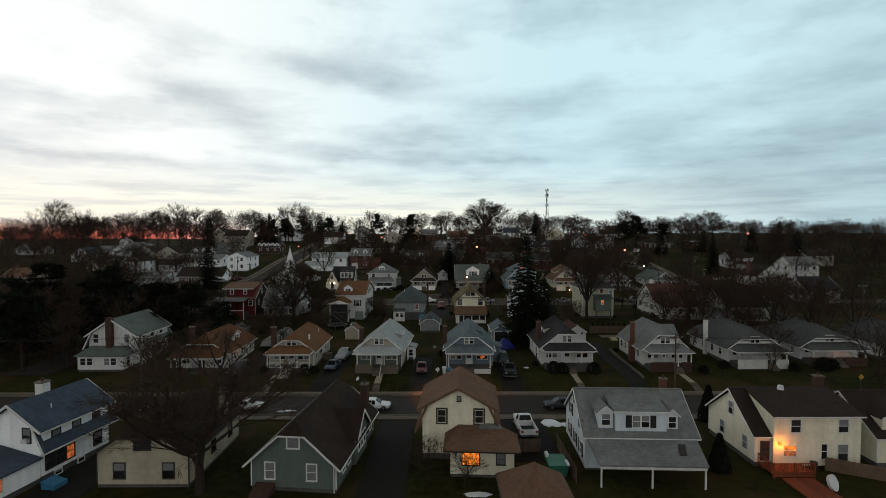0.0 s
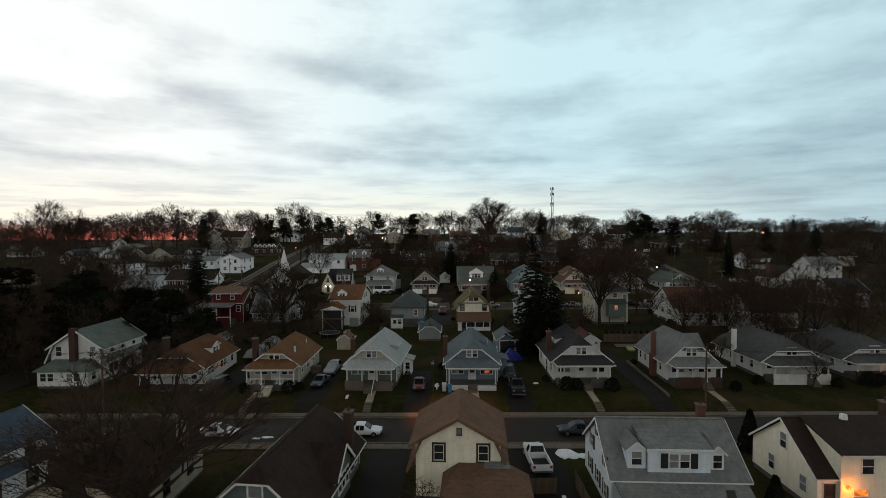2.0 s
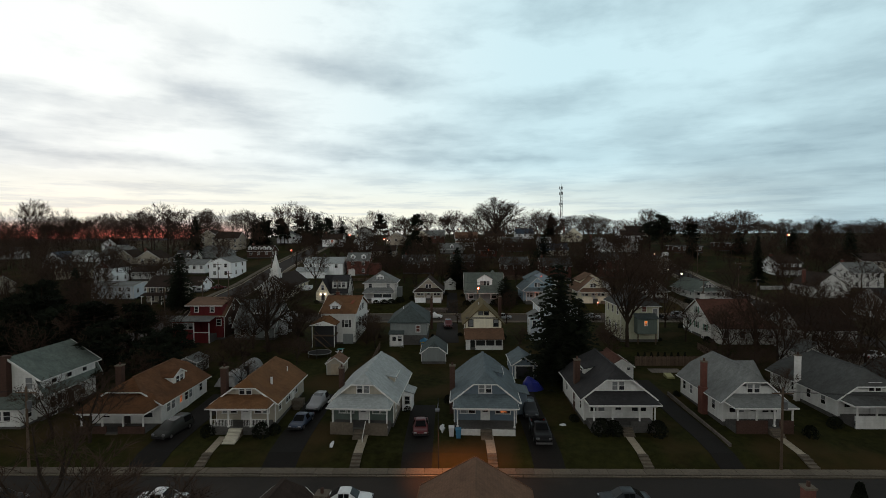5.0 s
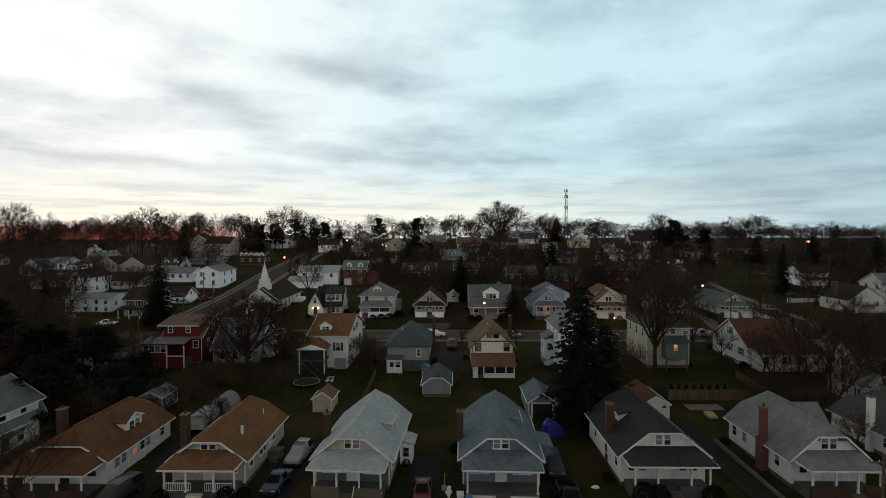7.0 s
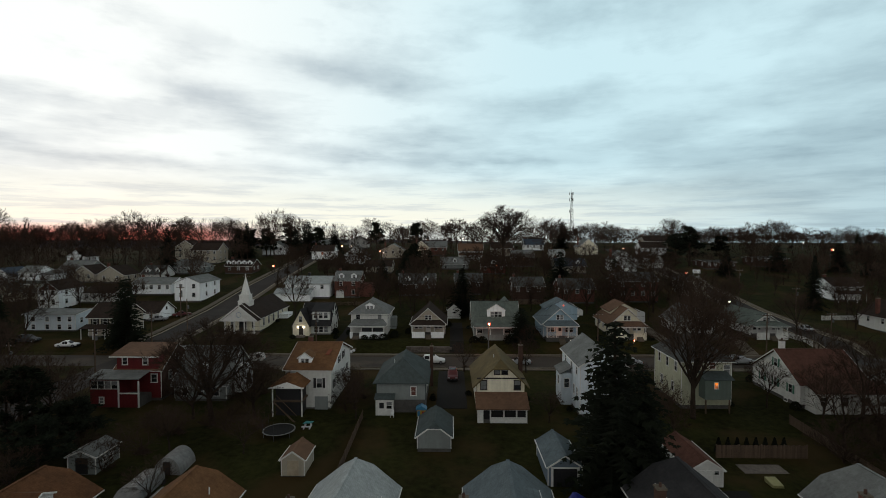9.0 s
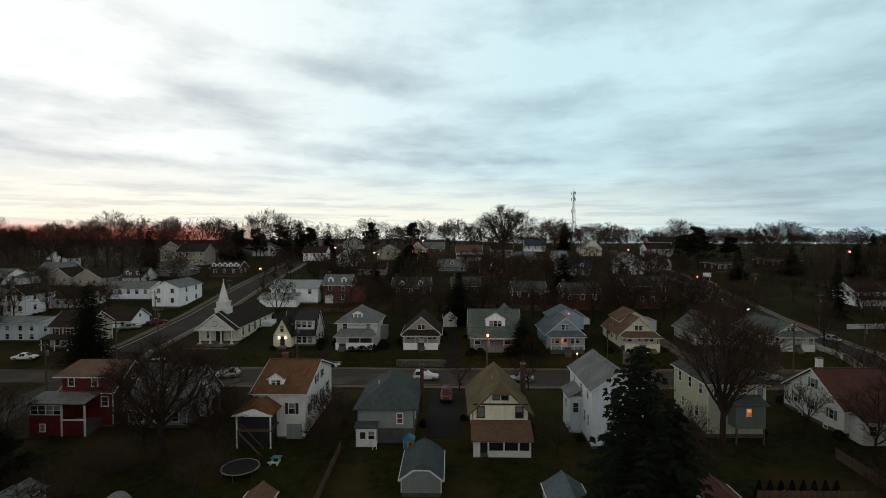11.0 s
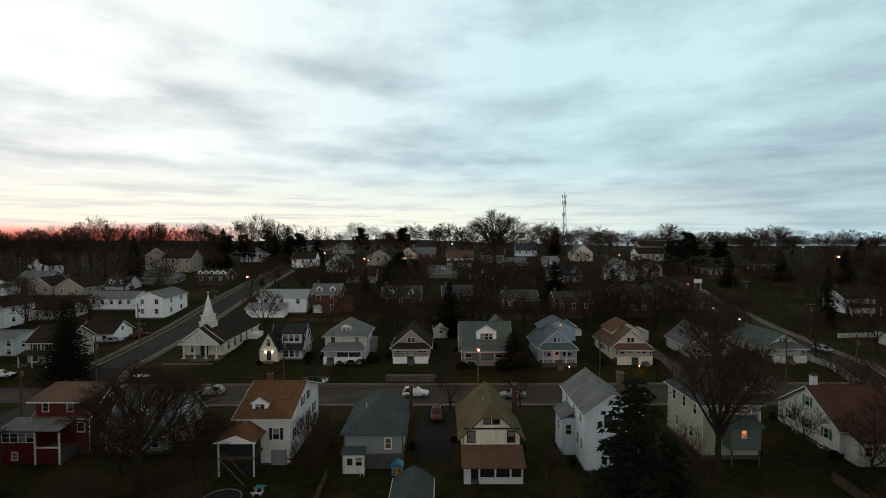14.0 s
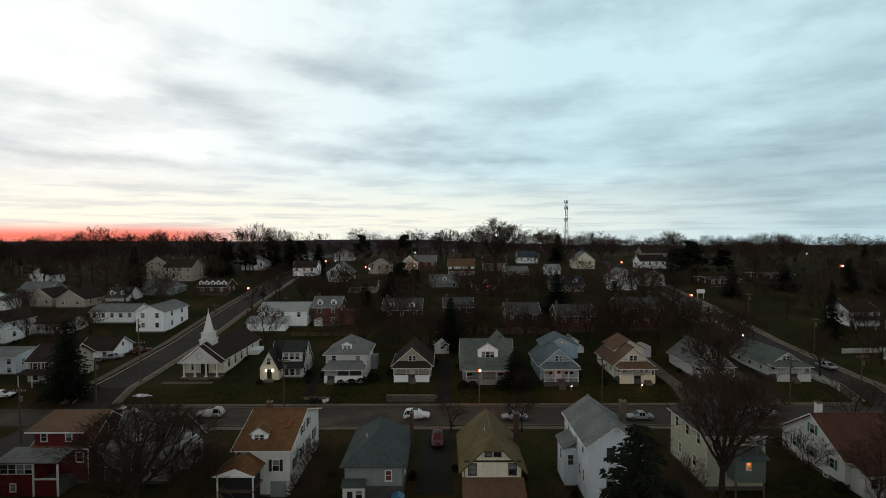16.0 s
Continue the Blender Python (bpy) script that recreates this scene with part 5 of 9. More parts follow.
# ---- third row, backs to the camera ----
def row_three():
    # red house with sun room
    h = House("red_house", "barn-red house with brown roof and rear sun room", -54.1, -46.9, 134.8, 143.8, 2.45, 7.6, 10.7, "x", "red_siding", "roof_tan", "trim", over=0.35, fnd=0.6)
    h.put("rear_wall", Geo().prism([(134.7, 7.0), (134.7, 9.7), (139.2, 10.5), (139.2, 7.0)], "x", -53.9, -47.3), h.wallm)
    h.put("rear_roof", Geo().slab([(-54.8, 134.2, 9.85), (-46.9, 134.2, 9.85), (-46.9, 139.5, 10.95), (-54.8, 139.5, 10.95)], 0.14), h.roofm)
    h.put("rear_fascia", Geo().bar((-54.8, 134.15, 9.72), (-46.9, 134.15, 9.72), 0.05, 0.18), h.trim)
    h.put("brick_gable", Geo().prism([(134.85, 3.0), (143.75, 3.0), (143.75, 7.5), (139.3, 10.5), (134.85, 7.5)], "x", -46.92, -46.86), M["brown_brick"])
    h.windows("S", (-52.6, -49.3), 8.95, w=0.7, h=1.05, plane=134.7, border=0.13)
    h.window("S", -48.0, 6.2, w=0.85, h=1.2, border=0.13)
    h.windows("E", (137.3, 141), 6.1, w=0.8, h=1.3, plane=-46.86)
    h.window("E", 139.3, 8.7, w=0.7, h=1.1, plane=-46.86)
    h.put("sun_room", Geo().box(-56.2, -51.9, 131.8, 134.8, 2.2, 7.05), h.wallm)
    h.put("sun_room_roof", Geo().slab([(-56.5, 131.4, 7.05), (-48.4, 131.4, 7.05), (-48.4, 134.75, 7.6), (-56.5, 134.75, 7.6)], 0.14), M["roof_grey"])
    for i in range(4):
        h.window("S", -55.5 + i * 1.05, 6.0, w=0.92, h=1.15, plane=131.8, border=0.08)
    h.window("S", -54.4, 3.6, w=0.6, h=0.9, plane=131.8, border=0.12)
    for x in (-51.7, -48.6):
        h.put("porch_post", Geo().box(x - 0.09, x + 0.09, 131.6, 131.78, 2.0, 6.65), M["trim"])
    h.put("porch_wall", Geo().box(-51.8, -48.6, 131.75, 131.9, 2.0, 4.6), h.wallm)
    h.put("porch_rail", Geo().box(-51.8, -48.6, 131.7, 131.95, 4.6, 4.75), M["trim"])
    h.put("porch_floor", Geo().box(-51.9, -48.5, 131.8, 134.8, 2.0, 4.0), M["foundation"])

    h = House("grey_gabled_house", "pale grey house with grey roof behind bare trees", -44.6, -36.4, 134.6, 144.6, 2.5, 5.5, 10.2, "x", "grey_siding", "roof_grey", "trim", over=0.45)
    h.dormer("S", -40.6, 1.7, 136.3, 6.5, 7.9, 8.6, 3.0, wall=M["white_siding"], win=((-0.0, 0.8, 0.95),))
    h.windows("E", (137, 142), 4.2, w=0.9, h=1.3)
    h.window("E", 139.6, 7.2, w=0.8, h=1.2)
    h.put("side_bay", Geo().prism([(137.8, 3.0), (141.2, 3.0), (141.2, 6.0), (139.5, 7.6), (137.8, 6.0)], "x", -36.4, -34.8), M["white_siding"])
    h.put("bay_window", Geo().box(-34.82, -34.7, 138.6, 140.4, 3.9, 5.3), M["glass"])
    h.windows("S", (-43, -40.5, -38), 4.1, w=0.9, h=1.2)

    # white house with rust roof
    h = House("rust_roof_house", "white two-storey house with rust-brown roof and dormer", -25.8, -19.0, 131.5, 146.0, 2.5, 8.6, 11.1, "x", "white_clap", "roof_orange", "trim", over=0.4, fnd=0.3)
    h.dormer("S", -23.3, 2.0, 133.0, 8.9, 10.05, 10.75, 2.8, wall=M["white_siding"], win=((-0.32, 0.5, 0.6), (0.32, 0.5, 0.6)))
    h.put("skylight", Geo().slab([(-20.6, 134.8, 10.1), (-20.0, 134.8, 10.1), (-19.8, 136.2, 10.6), (-20.4, 136.2, 10.6)], 0.06), M["deck_wood"])
    h.window("S", -20.7, 6.55, w=0.8, h=1.4, shutters=M["plastic_black"])
    for y in (133.8, 137, 140.2, 143.4):
        h.window("E", y, 5.9, w=0.8, h=1.3, shutters=M["plastic_black"])
    h.windows("E", (137.5, 140.5), 8.8, w=0.8, h=1.1, shutters=M["plastic_black"])
    h.put("garage_door", Geo().box(-21.4, -19.4, 131.4, 131.52, 2.5, 4.5), M["grey_siding"])
    h.chimney(-24.2, 139.5, 9, 11.9, 0.7, 0.7, "brick")
    h.put("porch_deck", Geo().box(-26.8, -22.4, 128.5, 131.45, 4.6, 4.8), M["wood"])
    g = Geo()
    for a, b in (((-27.2, 128.0, 6.95), (-22.0, 128.0, 6.95)),):
        g.slab([a, b, (-24.1, 130.6, 8.3), (-25.1, 130.6, 8.3)], 0.12).slab([b, (-22.0, 131.45, 6.95), (-24.1, 131.45, 8.3), (-24.1, 130.6, 8.3)], 0.12).slab([a, (-25.1, 130.6, 8.3), (-25.1, 131.45, 8.3), (-27.2, 131.45, 6.95)], 0.12)
    # solid black box puts in the porch's inner shade behind its dark net
    h.put("porch_screen", Geo().box(-26.5, -22.7, 129.0, 131.4, 2.2, 6.6), M["plastic_black"], "black box for the screened porch and its shade")
    h.put("porch_roof", g, h.roofm)
    h.put("porch_fascia", Geo().bar((-27.2, 127.95, 6.85), (-22.0, 127.95, 6.85), 0.05, 0.2), h.trim)
    h.put("porch_gable", Geo().poly([(-26.8, 127.97, 6.95), (-22.4, 127.97, 6.95), (-24.6, 128.4, 7.6)]), h.trim)
    for x in (-26.8, -22.5):
        h.put("porch_post", Geo().box(x - 0.08, x + 0.08, 128.5, 128.66, 1.9, 6.85), h.trim)
    h.put("porch_stair", Geo().bar((-26.6, 128.3, 4.7), (-22.9, 126.6, 2.3), 0.1, 0.2).bar((-26.2, 128.5, 5.6), (-22.7, 126.8, 3.2), 0.06, 0.08), M["wood"])

    # slate-green hipped house
    h = House("hip_roof_house", "pale house with slate-green hipped roof", -11.8, -4.5, 130.4, 141.5, 2.45, 7.2, 9.9, "y", "grey_siding", "roof_teal", "roof_teal", over=0.45, clip=(0.98, 0.98), fnd=2.0)
    h.trim = M["trim"]
    h.window("S", -6.3, 5.75, w=0.65, h=1.2, glass=M["brick"], border=0.14)
    h.put("lean_to", Geo().box(-11.8, -9.2, 129.2, 130.4, 2.3, 5.0), M["white_clap"])
    h.put("lean_to_roof", Geo().slab([(-12.0, 129.0, 4.95), (-9.0, 129.0, 4.95), (-9.0, 130.4, 5.4), (-12.0, 130.4, 5.4)], 0.1), h.roofm)
    h.door("S", -10.9, 2.5, plane=129.2)
    h.window("S", -9.8, 4.0, w=0.75, h=1.0, plane=129.2)
    h.windows("E", (133, 136.5, 139.5), 5.6, w=0.8, h=1.3)
    h.vent(-9.5, 134.0, 9.3)
    h.chimney(-3.9, 138.5, 4, 10.6, 0.5, 0.5, "brown_brick")

    # olive clipped-gable house
    h = House("olive_roof_house", "cream house with olive-brown clipped roof and sun porch", 3.1, 10.1, 129.3, 140.0, 2.4, 7.3, 10.6, "y", "cream_siding", "roof_olive", "roof_olive", over=0.6, clip=(0.3, 0.3), fnd=0.4)
    h.trim = M["trim"]
    h.windows("S", (6.05, 7.15), 9.15, w=0.75, h=0.95, frame=M["dark_trim"], border=0.1)
    h.windows("S", (4.1, 9.0), 7.05, w=0.8, h=1.25, frame=M["dark_trim"], border=0.12)
    h.put("band_board", Geo().box(3.1, 10.1, 129.2, 129.3, 7.95, 8.15), M["dark_trim"])
    h.put("porch_roof", Geo().slab([(2.8, 126.3, 4.55), (10.4, 126.3, 4.55), (10.4, 129.28, 6.05), (2.8, 129.28, 6.05)], 0.14), M["roof_tan"])
    h.put("porch_floor", Geo().box(3.1, 10.1, 126.7, 129.3, 1.6, 2.75), M["foundation"])
    for x in (3.15, 4.9, 6.8, 8.6, 10.0):
        h.put("porch_post", Geo().box(x - 0.1, x + 0.1, 126.7, 126.88, 2.3, 4.45), M["trim"])
    h.put("porch_wall", Geo().box(4.9, 10.1, 126.68, 126.8, 2.3, 3.2), M["trim"])
    h.put("porch_wall", Geo().box(3.1, 3.9, 126.68, 126.8, 2.3, 4.4), M["trim"])
    h.put("porch_beam", Geo().box(3.0, 10.2, 126.65, 126.85, 4.25, 4.5), M["trim"])
    # thin black sheet across the porch, set back behind its posts
    h.put("porch_mesh", Geo().box(3.2, 10.0, 127.2, 127.24, 2.8, 4.4), M["plastic_black"])
    h.chimney(10.5, 136.8, 3, 11.2, 0.6, 0.8, "brown_brick")
    h.windows("E", (131.5, 135, 138), 5.0, w=0.8, h=1.3)
    h.windows("W", (131.5, 135, 138), 5.0, w=0.8, h=1.3)
    h.vent(5.9, 133.5, 10.2)

    # tall narrow white house
    h = House("tall_white_house", "tall narrow white house with grey gabled roof", 18.1, 24.7, 129.0, 140.4, 2.4, 10.0, 12.3, "y", "blue_white_siding", "roof_grey", "trim", over=0.35, fnd=0.5)
    h.windows("S", (20.9, 22.6), 9.0, w=0.85, h=1.4, frame=M["dark_trim"])
    h.windows("S", (20.9, 22.8), 5.6, w=0.85, h=1.4, frame=M["dark_trim"])
    for y in (131.0, 134.2, 138.0):
        h.window("W", y, 8.9, w=0.75, h=1.3)
    h.windows("W", (130.6, 132.4), 5.6, w=0.75, h=1.4)
    h.put("side_bay", Geo().box(16.5, 18.1, 134.0, 138.0, 2.2, 7.5), h.wallm)
    h.put("side_bay_roof", Geo().slab([(16.2, 133.7, 7.5), (18.1, 133.7, 8.5), (18.1, 138.3, 8.5), (16.2, 138.3, 7.5)], 0.12), h.roofm)
    h.window("W", 136, 6.0, w=0.8, h=1.3, plane=16.5)
    h.window("S", 17.3, 6.0, w=0.7, h=1.3, plane=134.0)
    h.chimney(25.1, 136.8, 2.4, 12.8, 0.75, 0.9, "concrete")

    # pale yellow hipped house
    h = House("pale_yellow_house", "pale yellow house with dark green hipped roof", 34.4, 41.9, 132.6, 142.4, 2.5, 10.0, 12.9, "y", "pale_yellow", "roof_dgrey", "trim", over=0.45, clip=(0.98, 0.98), fnd=0.6)
    h.windows("W", (134.5, 137.5, 140.5), 8.6, w=0.8, h=1.4)
    h.windows("W", (135.5, 139.5), 5.2, w=0.8, h=1.4)
    h.windows("S", (35.6, 41.2), 8.6, w=0.85, h=1.3)
    # brick-red pane colour stands in for the dim orange glow of this window
    h.window("S", 39.0, 9.2, w=0.8, h=1.0, glass=M["brick"], lower=M["brick"])
    h.put("rear_porch", Geo().box(37.0, 40.8, 130.6, 132.55, 4.6, 7.7), M["green_siding"])
    for x in (37.15, 40.65):
        h.put("porch_post", Geo().box(x - 0.09, x + 0.09, 130.62, 130.8, 2.0, 4.6), M["wood"])
    h.put("rear_porch_roof", Geo().slab([(36.7, 130.2, 7.7), (41.1, 130.2, 7.7), (41.1, 132.55, 8.4), (36.7, 132.55, 8.4)], 0.14), M["roof_teal"])
    h.window("S", 38.6, 6.7, w=0.5, h=0.85, plane=130.6, glass=M["lit"], lower=M["lit_dim"])

    # white cape with red roof
    h = House("red_roof_house", "white gabled house with brick-red roof and green shutters", 52.5, 63.0, 132.8, 144.6, 2.5, 6.3, 10.2, "x", "white_clap", "roof_red", "trim", over=0.35, fnd=0.7)
    for y, z in ((135.0, 5.0), (142.0, 5.0), (138.6, 5.0), (138.6, 8.2)):
        h.window("W", y, z, w=0.8, h=1.25, shutters=M["plastic_green"])
    h.windows("W", (136, 141), 2.9, w=0.7, h=0.4, style="single")
    h.put("rear_wing", Geo().box(53.2, 64.5, 130.6, 132.8, 2.4, 5.8), h.wallm)
    h.put("rear_wing_roof", Geo().slab([(53.0, 130.2, 5.75), (64.8, 130.2, 5.75), (64.8, 133.2, 6.85), (53.0, 133.2, 6.85)], 0.14), h.roofm)
    h.windows("S", (54.4, 57.5, 60.5, 63.0), 4.4, w=0.9, h=1.2, plane=130.6)
    h.chimney(54.3, 140.0, 9.5, 11.4, 0.7, 0.7, "trim")
    h = House("white_gable_house", "white gabled house half hidden by bare trees", 66.0, 76.0, 126.0, 136.5, 2.4, 6.3, 9.8, "x", "white_clap", "roof_brown", "trim", over=0.35)
    for y, z in ((128.0, 4.8), (134.0, 4.8), (131.2, 4.8), (131.2, 7.9)):
        h.window("W", y, z, w=0.8, h=1.25, shutters=M["plastic_black"])
    h.windows("S", (68, 71, 74), 4.6)
    h = House("white_corner_house", "white gabled house beyond the side street", 103.5, 112.5, 151, 161, 2.9, 7.2, 10.4, "x", "white_clap", "roof_dark", "trim")
    h.windows("W", (153, 156, 159), 5.6)
    h.windows("S", (105.5, 108, 110.5), 5.6)


row_three()


# ---- fourth row, fronts to the camera ----
def church():
    c = House("church", "small white-porticoed church with brown roof and steeple", -55.6, -47.2, 176.6, 197.0, 5.0, 8.7, 11.9, "y", "cream_siding", "roof_brown", "trim", over=0.4, fnd=0.5, category="church")
    c.windows("E", (179, 182.4, 185.8, 189.2, 192.6), 7.3, w=0.9, h=1.9, border=0.1, frame=M["trim"])
    c.windows("W", (179, 184, 189), 7.3, w=0.9, h=1.9)
    g = Geo().prism([(-55.4, 8.45), (-47.4, 8.45), (-51.4, 11.6)], "y", 174.3, 176.6)
    c.put("portico_gable", g, M["trim"])
    g = Geo()
    for s in (-1, 1):
        g.slab([(-51.4 + s * 4.5, 174.0, 8.35), (-51.4, 174.0, 11.95), (-51.4, 177.5, 11.95), (-51.4 + s * 4.5, 177.5, 8.35)], 0.14)
    c.put("portico_roof", g, c.roofm)
    f = Geo()
    for s in (-1, 1):
        f.bar((-51.4 + s * 4.5, 173.95, 8.28), (-51.4, 173.95, 11.88), 0.06, 0.28)
    f.box(-55.7, -47.1, 174.15, 174.3, 8.15, 8.5)
    c.put("portico_cornice", f, c.trim)
    for x in (-54.9, -52.6, -50.2, -47.9):
        col = c.put("column", Geo().tube((x, 174.6, 5.3), (x, 174.6, 8.2), 0.22, 0.18, 10).box(x - 0.3, x + 0.3, 174.3, 174.9, 5.2, 5.4).box(x - 0.27, x + 0.27, 174.33, 174.87, 8.05, 8.2), c.trim)
    c.put("portico_floor", Geo().box(-55.6, -47.2, 174.1, 176.6, 4.3, 5.25), M["concrete"])
    for i in range(3):
        c.put("step", Geo().box(-53.5, -49.3, 173.7 - 0.32 * i, 174.1 - 0.3 * i, 4.0, 5.1 - 0.17 * i), M["concrete"])
    c.door("S", -51.4, 5.35, w=1.7, h=2.4, mat="dark_trim")
    c.windows("S", (-54, -48.8), 6.9, w=0.6, h=1.5)
    ring = Geo()
    for k in range(14):
        a, b = 2 * math.pi * k / 14, 2 * math.pi * (k + 1) / 14
        ring.bar((-51.4 + 0.6 * math.cos(a), 174.27, 9.7 + 0.6 * math.sin(a)), (-51.4 + 0.6 * math.cos(b), 174.27, 9.7 + 0.6 * math.sin(b)), 0.06, 0.07)
    c.put("gable_emblem", ring, M["plastic_blue"])
    x, y = -51.7, 179.3
    s = c.put("steeple", Geo().box(x - 1.4, x + 1.4, y - 1.4, y + 1.4, 9.8, 12.4), M["trim"], "white wooden steeple with a pointed spire")
    c.put("belfry", Geo().box(x - 1.55, x + 1.55, y - 1.55, y + 1.55, 12.4, 12.55).box(x - 1.15, x + 1.15, y - 1.15, y + 1.15, 12.55, 13.9).box(x - 1.28, x + 1.28, y - 1.28, y + 1.28, 13.9, 14.02), M["trim"], parent=s)
    g = Geo()
    n = 8
    base = [(x + 1.15 * math.cos(2 * math.pi * (k + 0.5) / n), y + 1.15 * math.sin(2 * math.pi * (k + 0.5) / n), 14.02) for k in range(n)]
    tip = [(x + 0.03 * math.cos(2 * math.pi * (k + 0.5) / n), y + 0.03 * math.sin(2 * math.pi * (k + 0.5) / n), 18.6) for k in range(n)]
    c.put("spire", g.hexa(base, tip), M["trim"], parent=s)
    c.put("cross", Geo().box(x - 0.04, x + 0.04, y - 0.04, y + 0.04, 18.5, 19.2).box(x - 0.22, x + 0.22, y - 0.04, y + 0.04, 18.85, 18.93), M["trim"], parent=s)
    c.put("side_block", Geo().box(-47.2, -44.8, 190, 194, 5.0, 7.4), M["white_siding"])


def row_four():
    church()
    h = House("steep_gable_house", "white house with steep entry gable, slate gambrel roof and lit door", -36.4, -29.5, 174.4, 182.0, 4.8, 7.4, 12.0, "x", "white_clap", "roof_dark", "trim", over=0.3)
    h.put("upper_wall", Geo().box(-33.7, -29.6, 174.25, 178.0, 8.5, 10.7), h.wallm)
    h.put("upper_roof", Geo().slab([(-33.9, 173.9, 10.75), (-29.2, 173.9, 10.75), (-29.2, 178.2, 12.2), (-33.9, 178.2, 12.2)], 0.14), h.roofm)
    h.put("pent_roof", Geo().slab([(-33.9, 173.2, 7.45), (-29.2, 173.2, 7.45), (-29.2, 174.22, 8.6), (-33.9, 174.22, 8.6)], 0.12), h.roofm)
    h.put("gambrel_gable", Geo().prism([(174.4, 7.3), (182.0, 7.3), (181.0, 10.3), (178.2, 11.9), (175.4, 10.3)], "x", -29.56, -29.44), h.wallm)
    for ya, za, yb, zb2 in ((174.1, 7.4, 175.3, 10.5), (175.3, 10.5, 178.2, 12.2), (182.3, 7.4, 181.1, 10.5), (181.1, 10.5, 178.2, 12.2)):
        h.put("verge_board", Geo().bar((-29.35, ya, za), (-29.35, yb, zb2), 0.3, 0.16), h.roofm)
    h.windows("S", (-32.9, -31.7, -30.5), 9.7, w=0.85, h=1.3, plane=174.25)
    h.windows("S", (-32.9, -31.7, -30.5), 6.3, w=0.85, h=1.3)
    h.windows("E", (175.6, 178.0, 180.6), 6.3, plane=-29.44)
    h.windows("E", (176.9, 179.4), 9.4, w=0.8, h=1.25, plane=-29.44)
    h.put("front_gable", Geo().prism([(-38.0, 5.0), (-34.1, 5.0), (-34.1, 7.6), (-36.1, 11.0), (-38.0, 7.6)], "y", 172.8, 178.0), M["cream_siding"])
    g = Geo()
    for k in (-1, 1):
        g.slab([(-36.1 + k * 2.2, 172.5, 7.25), (-36.1, 172.5, 11.35), (-36.1, 178.6, 11.35), (-36.1 + k * 2.2, 178.6, 7.25)], 0.13)
    h.put("front_gable_roof", g, h.roofm)
    h.window("S", -36.1, 9.0, w=0.7, h=1.3, plane=172.8)
    h.door("S", -36.0, 5.3, plane=172.8, mat="dark_trim")
    h.put("door_step", Geo().box(-37.0, -35.0, 171.6, 172.75, 4.3, 5.25), M["stone"])
    for x in (-36.65, -35.35):
        h.put("entry_lamp", Geo().box(x - 0.16, x + 0.16, 172.5, 172.75, 6.95, 7.3), M["cool_lamp"])
    lamp(-36.0, 172.1, 7.1, 6, (1, 0.7, 0.4), 0.1)

    h = House("foursquare_house", "white foursquare house with hipped roof and dormer", -24.3, -15.8, 173.8, 183.5, 4.8, 10.4, 13.1, "y", "white_clap", "roof_grey", "trim", over=0.6, clip=(0.98, 0.98))
    h.porch(-24.2, -16.2, 2.5, 5.6, 7.6, 8.8, (-24.0, -21.5, -19, -16.4), wall_h=0.7, low="white_siding", steps=(-22.8, 1.4, 4), gap=(-23.5, -22.0))
    h.put("porch_glazing", Geo().box(-21.4, -16.5, 171.5, 171.56, 6.35, 7.35), M["glass"])
    h.windows("S", (-22.7, -17.6), 9.4, w=0.9, h=1.3)
    h.dormer("S", -20.0, 2.0, 174.5, 10.6, 12.1, 12.6, 3.6, win=((-0.42, 0.6, 0.95), (0.42, 0.6, 0.95)), wall=M["white_siding"])
    h.windows("E", (176, 179, 182), 9.2)
    h.put("side_wing", Geo().box(-15.8, -14.4, 180, 183, 4.8, 8.2), M["grey_siding"])

    h = bungalow("tan_bungalow", "beige bungalow with white trim above a stone wall", -10.1, -2.1, 174.2, 185.0, 4.85, 7.9, 11.4, "beige_siding", "roof_brown", posts=(-9.6, -7.2, -4.6, -2.4), clip=0.0, back=0.0, wall_h=0.5, low="white_siding", pe=7.75, steps_x=-5.9)
    h.windows("E", (176, 180), 7.0)
    # walls grey where the dormer is white: deep porch shade put into their colour
    h = House("green_roof_house", "side-gabled house with pale green roof and white dormer", 4.6, 14.8, 172.0, 181.0, 4.8, 8.0, 12.7, "x", "grey_siding", "roof_green", "trim", over=0.6)
    h.dormer("S", 9.9, 4.2, 173.4, 9.0, 11.2, 12.5, 4.5, wall=M["white_siding"], win=((-0.9, 0.75, 1.2), (0, 0.75, 1.2), (0.9, 0.75, 1.2)))
    h.porch(4.9, 14.5, 2.0, 5.6, 7.7, 8.3, (5.2, 8.3, 11.3, 14.2), wall_h=0.4, low="grey_siding", hip=0.0)
    h.windows("S", (6, 12.4), 6.7, w=1.2, h=1.3)
    h.put("rear_wing", Geo().prism([(10.5, 5), (16.0, 5), (16.0, 10), (13.2, 12.6), (10.5, 10)], "y", 181.0, 186.0), h.wallm)
    g = Geo()
    for s in (-1, 1):
        g.slab([(13.2 + s * 3.1, 180.5, 9.75), (13.2, 180.5, 12.85), (13.2, 186.3, 12.85), (13.2 + s * 3.1, 186.3, 9.75)], 0.13)
    h.put("rear_wing_roof", g, h.roofm)

    h = bungalow("sky_blue_bungalow", "pale blue bungalow with lamplit porch and rear dormer", 20.6, 28.2, 171.4, 182.5, 4.7, 8.5, 11.8, "sky_siding", "roof_blue", posts=(21.1, 23.2, 25.8, 27.8), clip=0.0, back=0.0, rail="trim", pe=8.2, steps_x=24.4)
    h.put("upper_wall", Geo().box(22.6, 30.2, 178.5, 184.5, 8.0, 10.9), h.wallm)
    g = Geo()
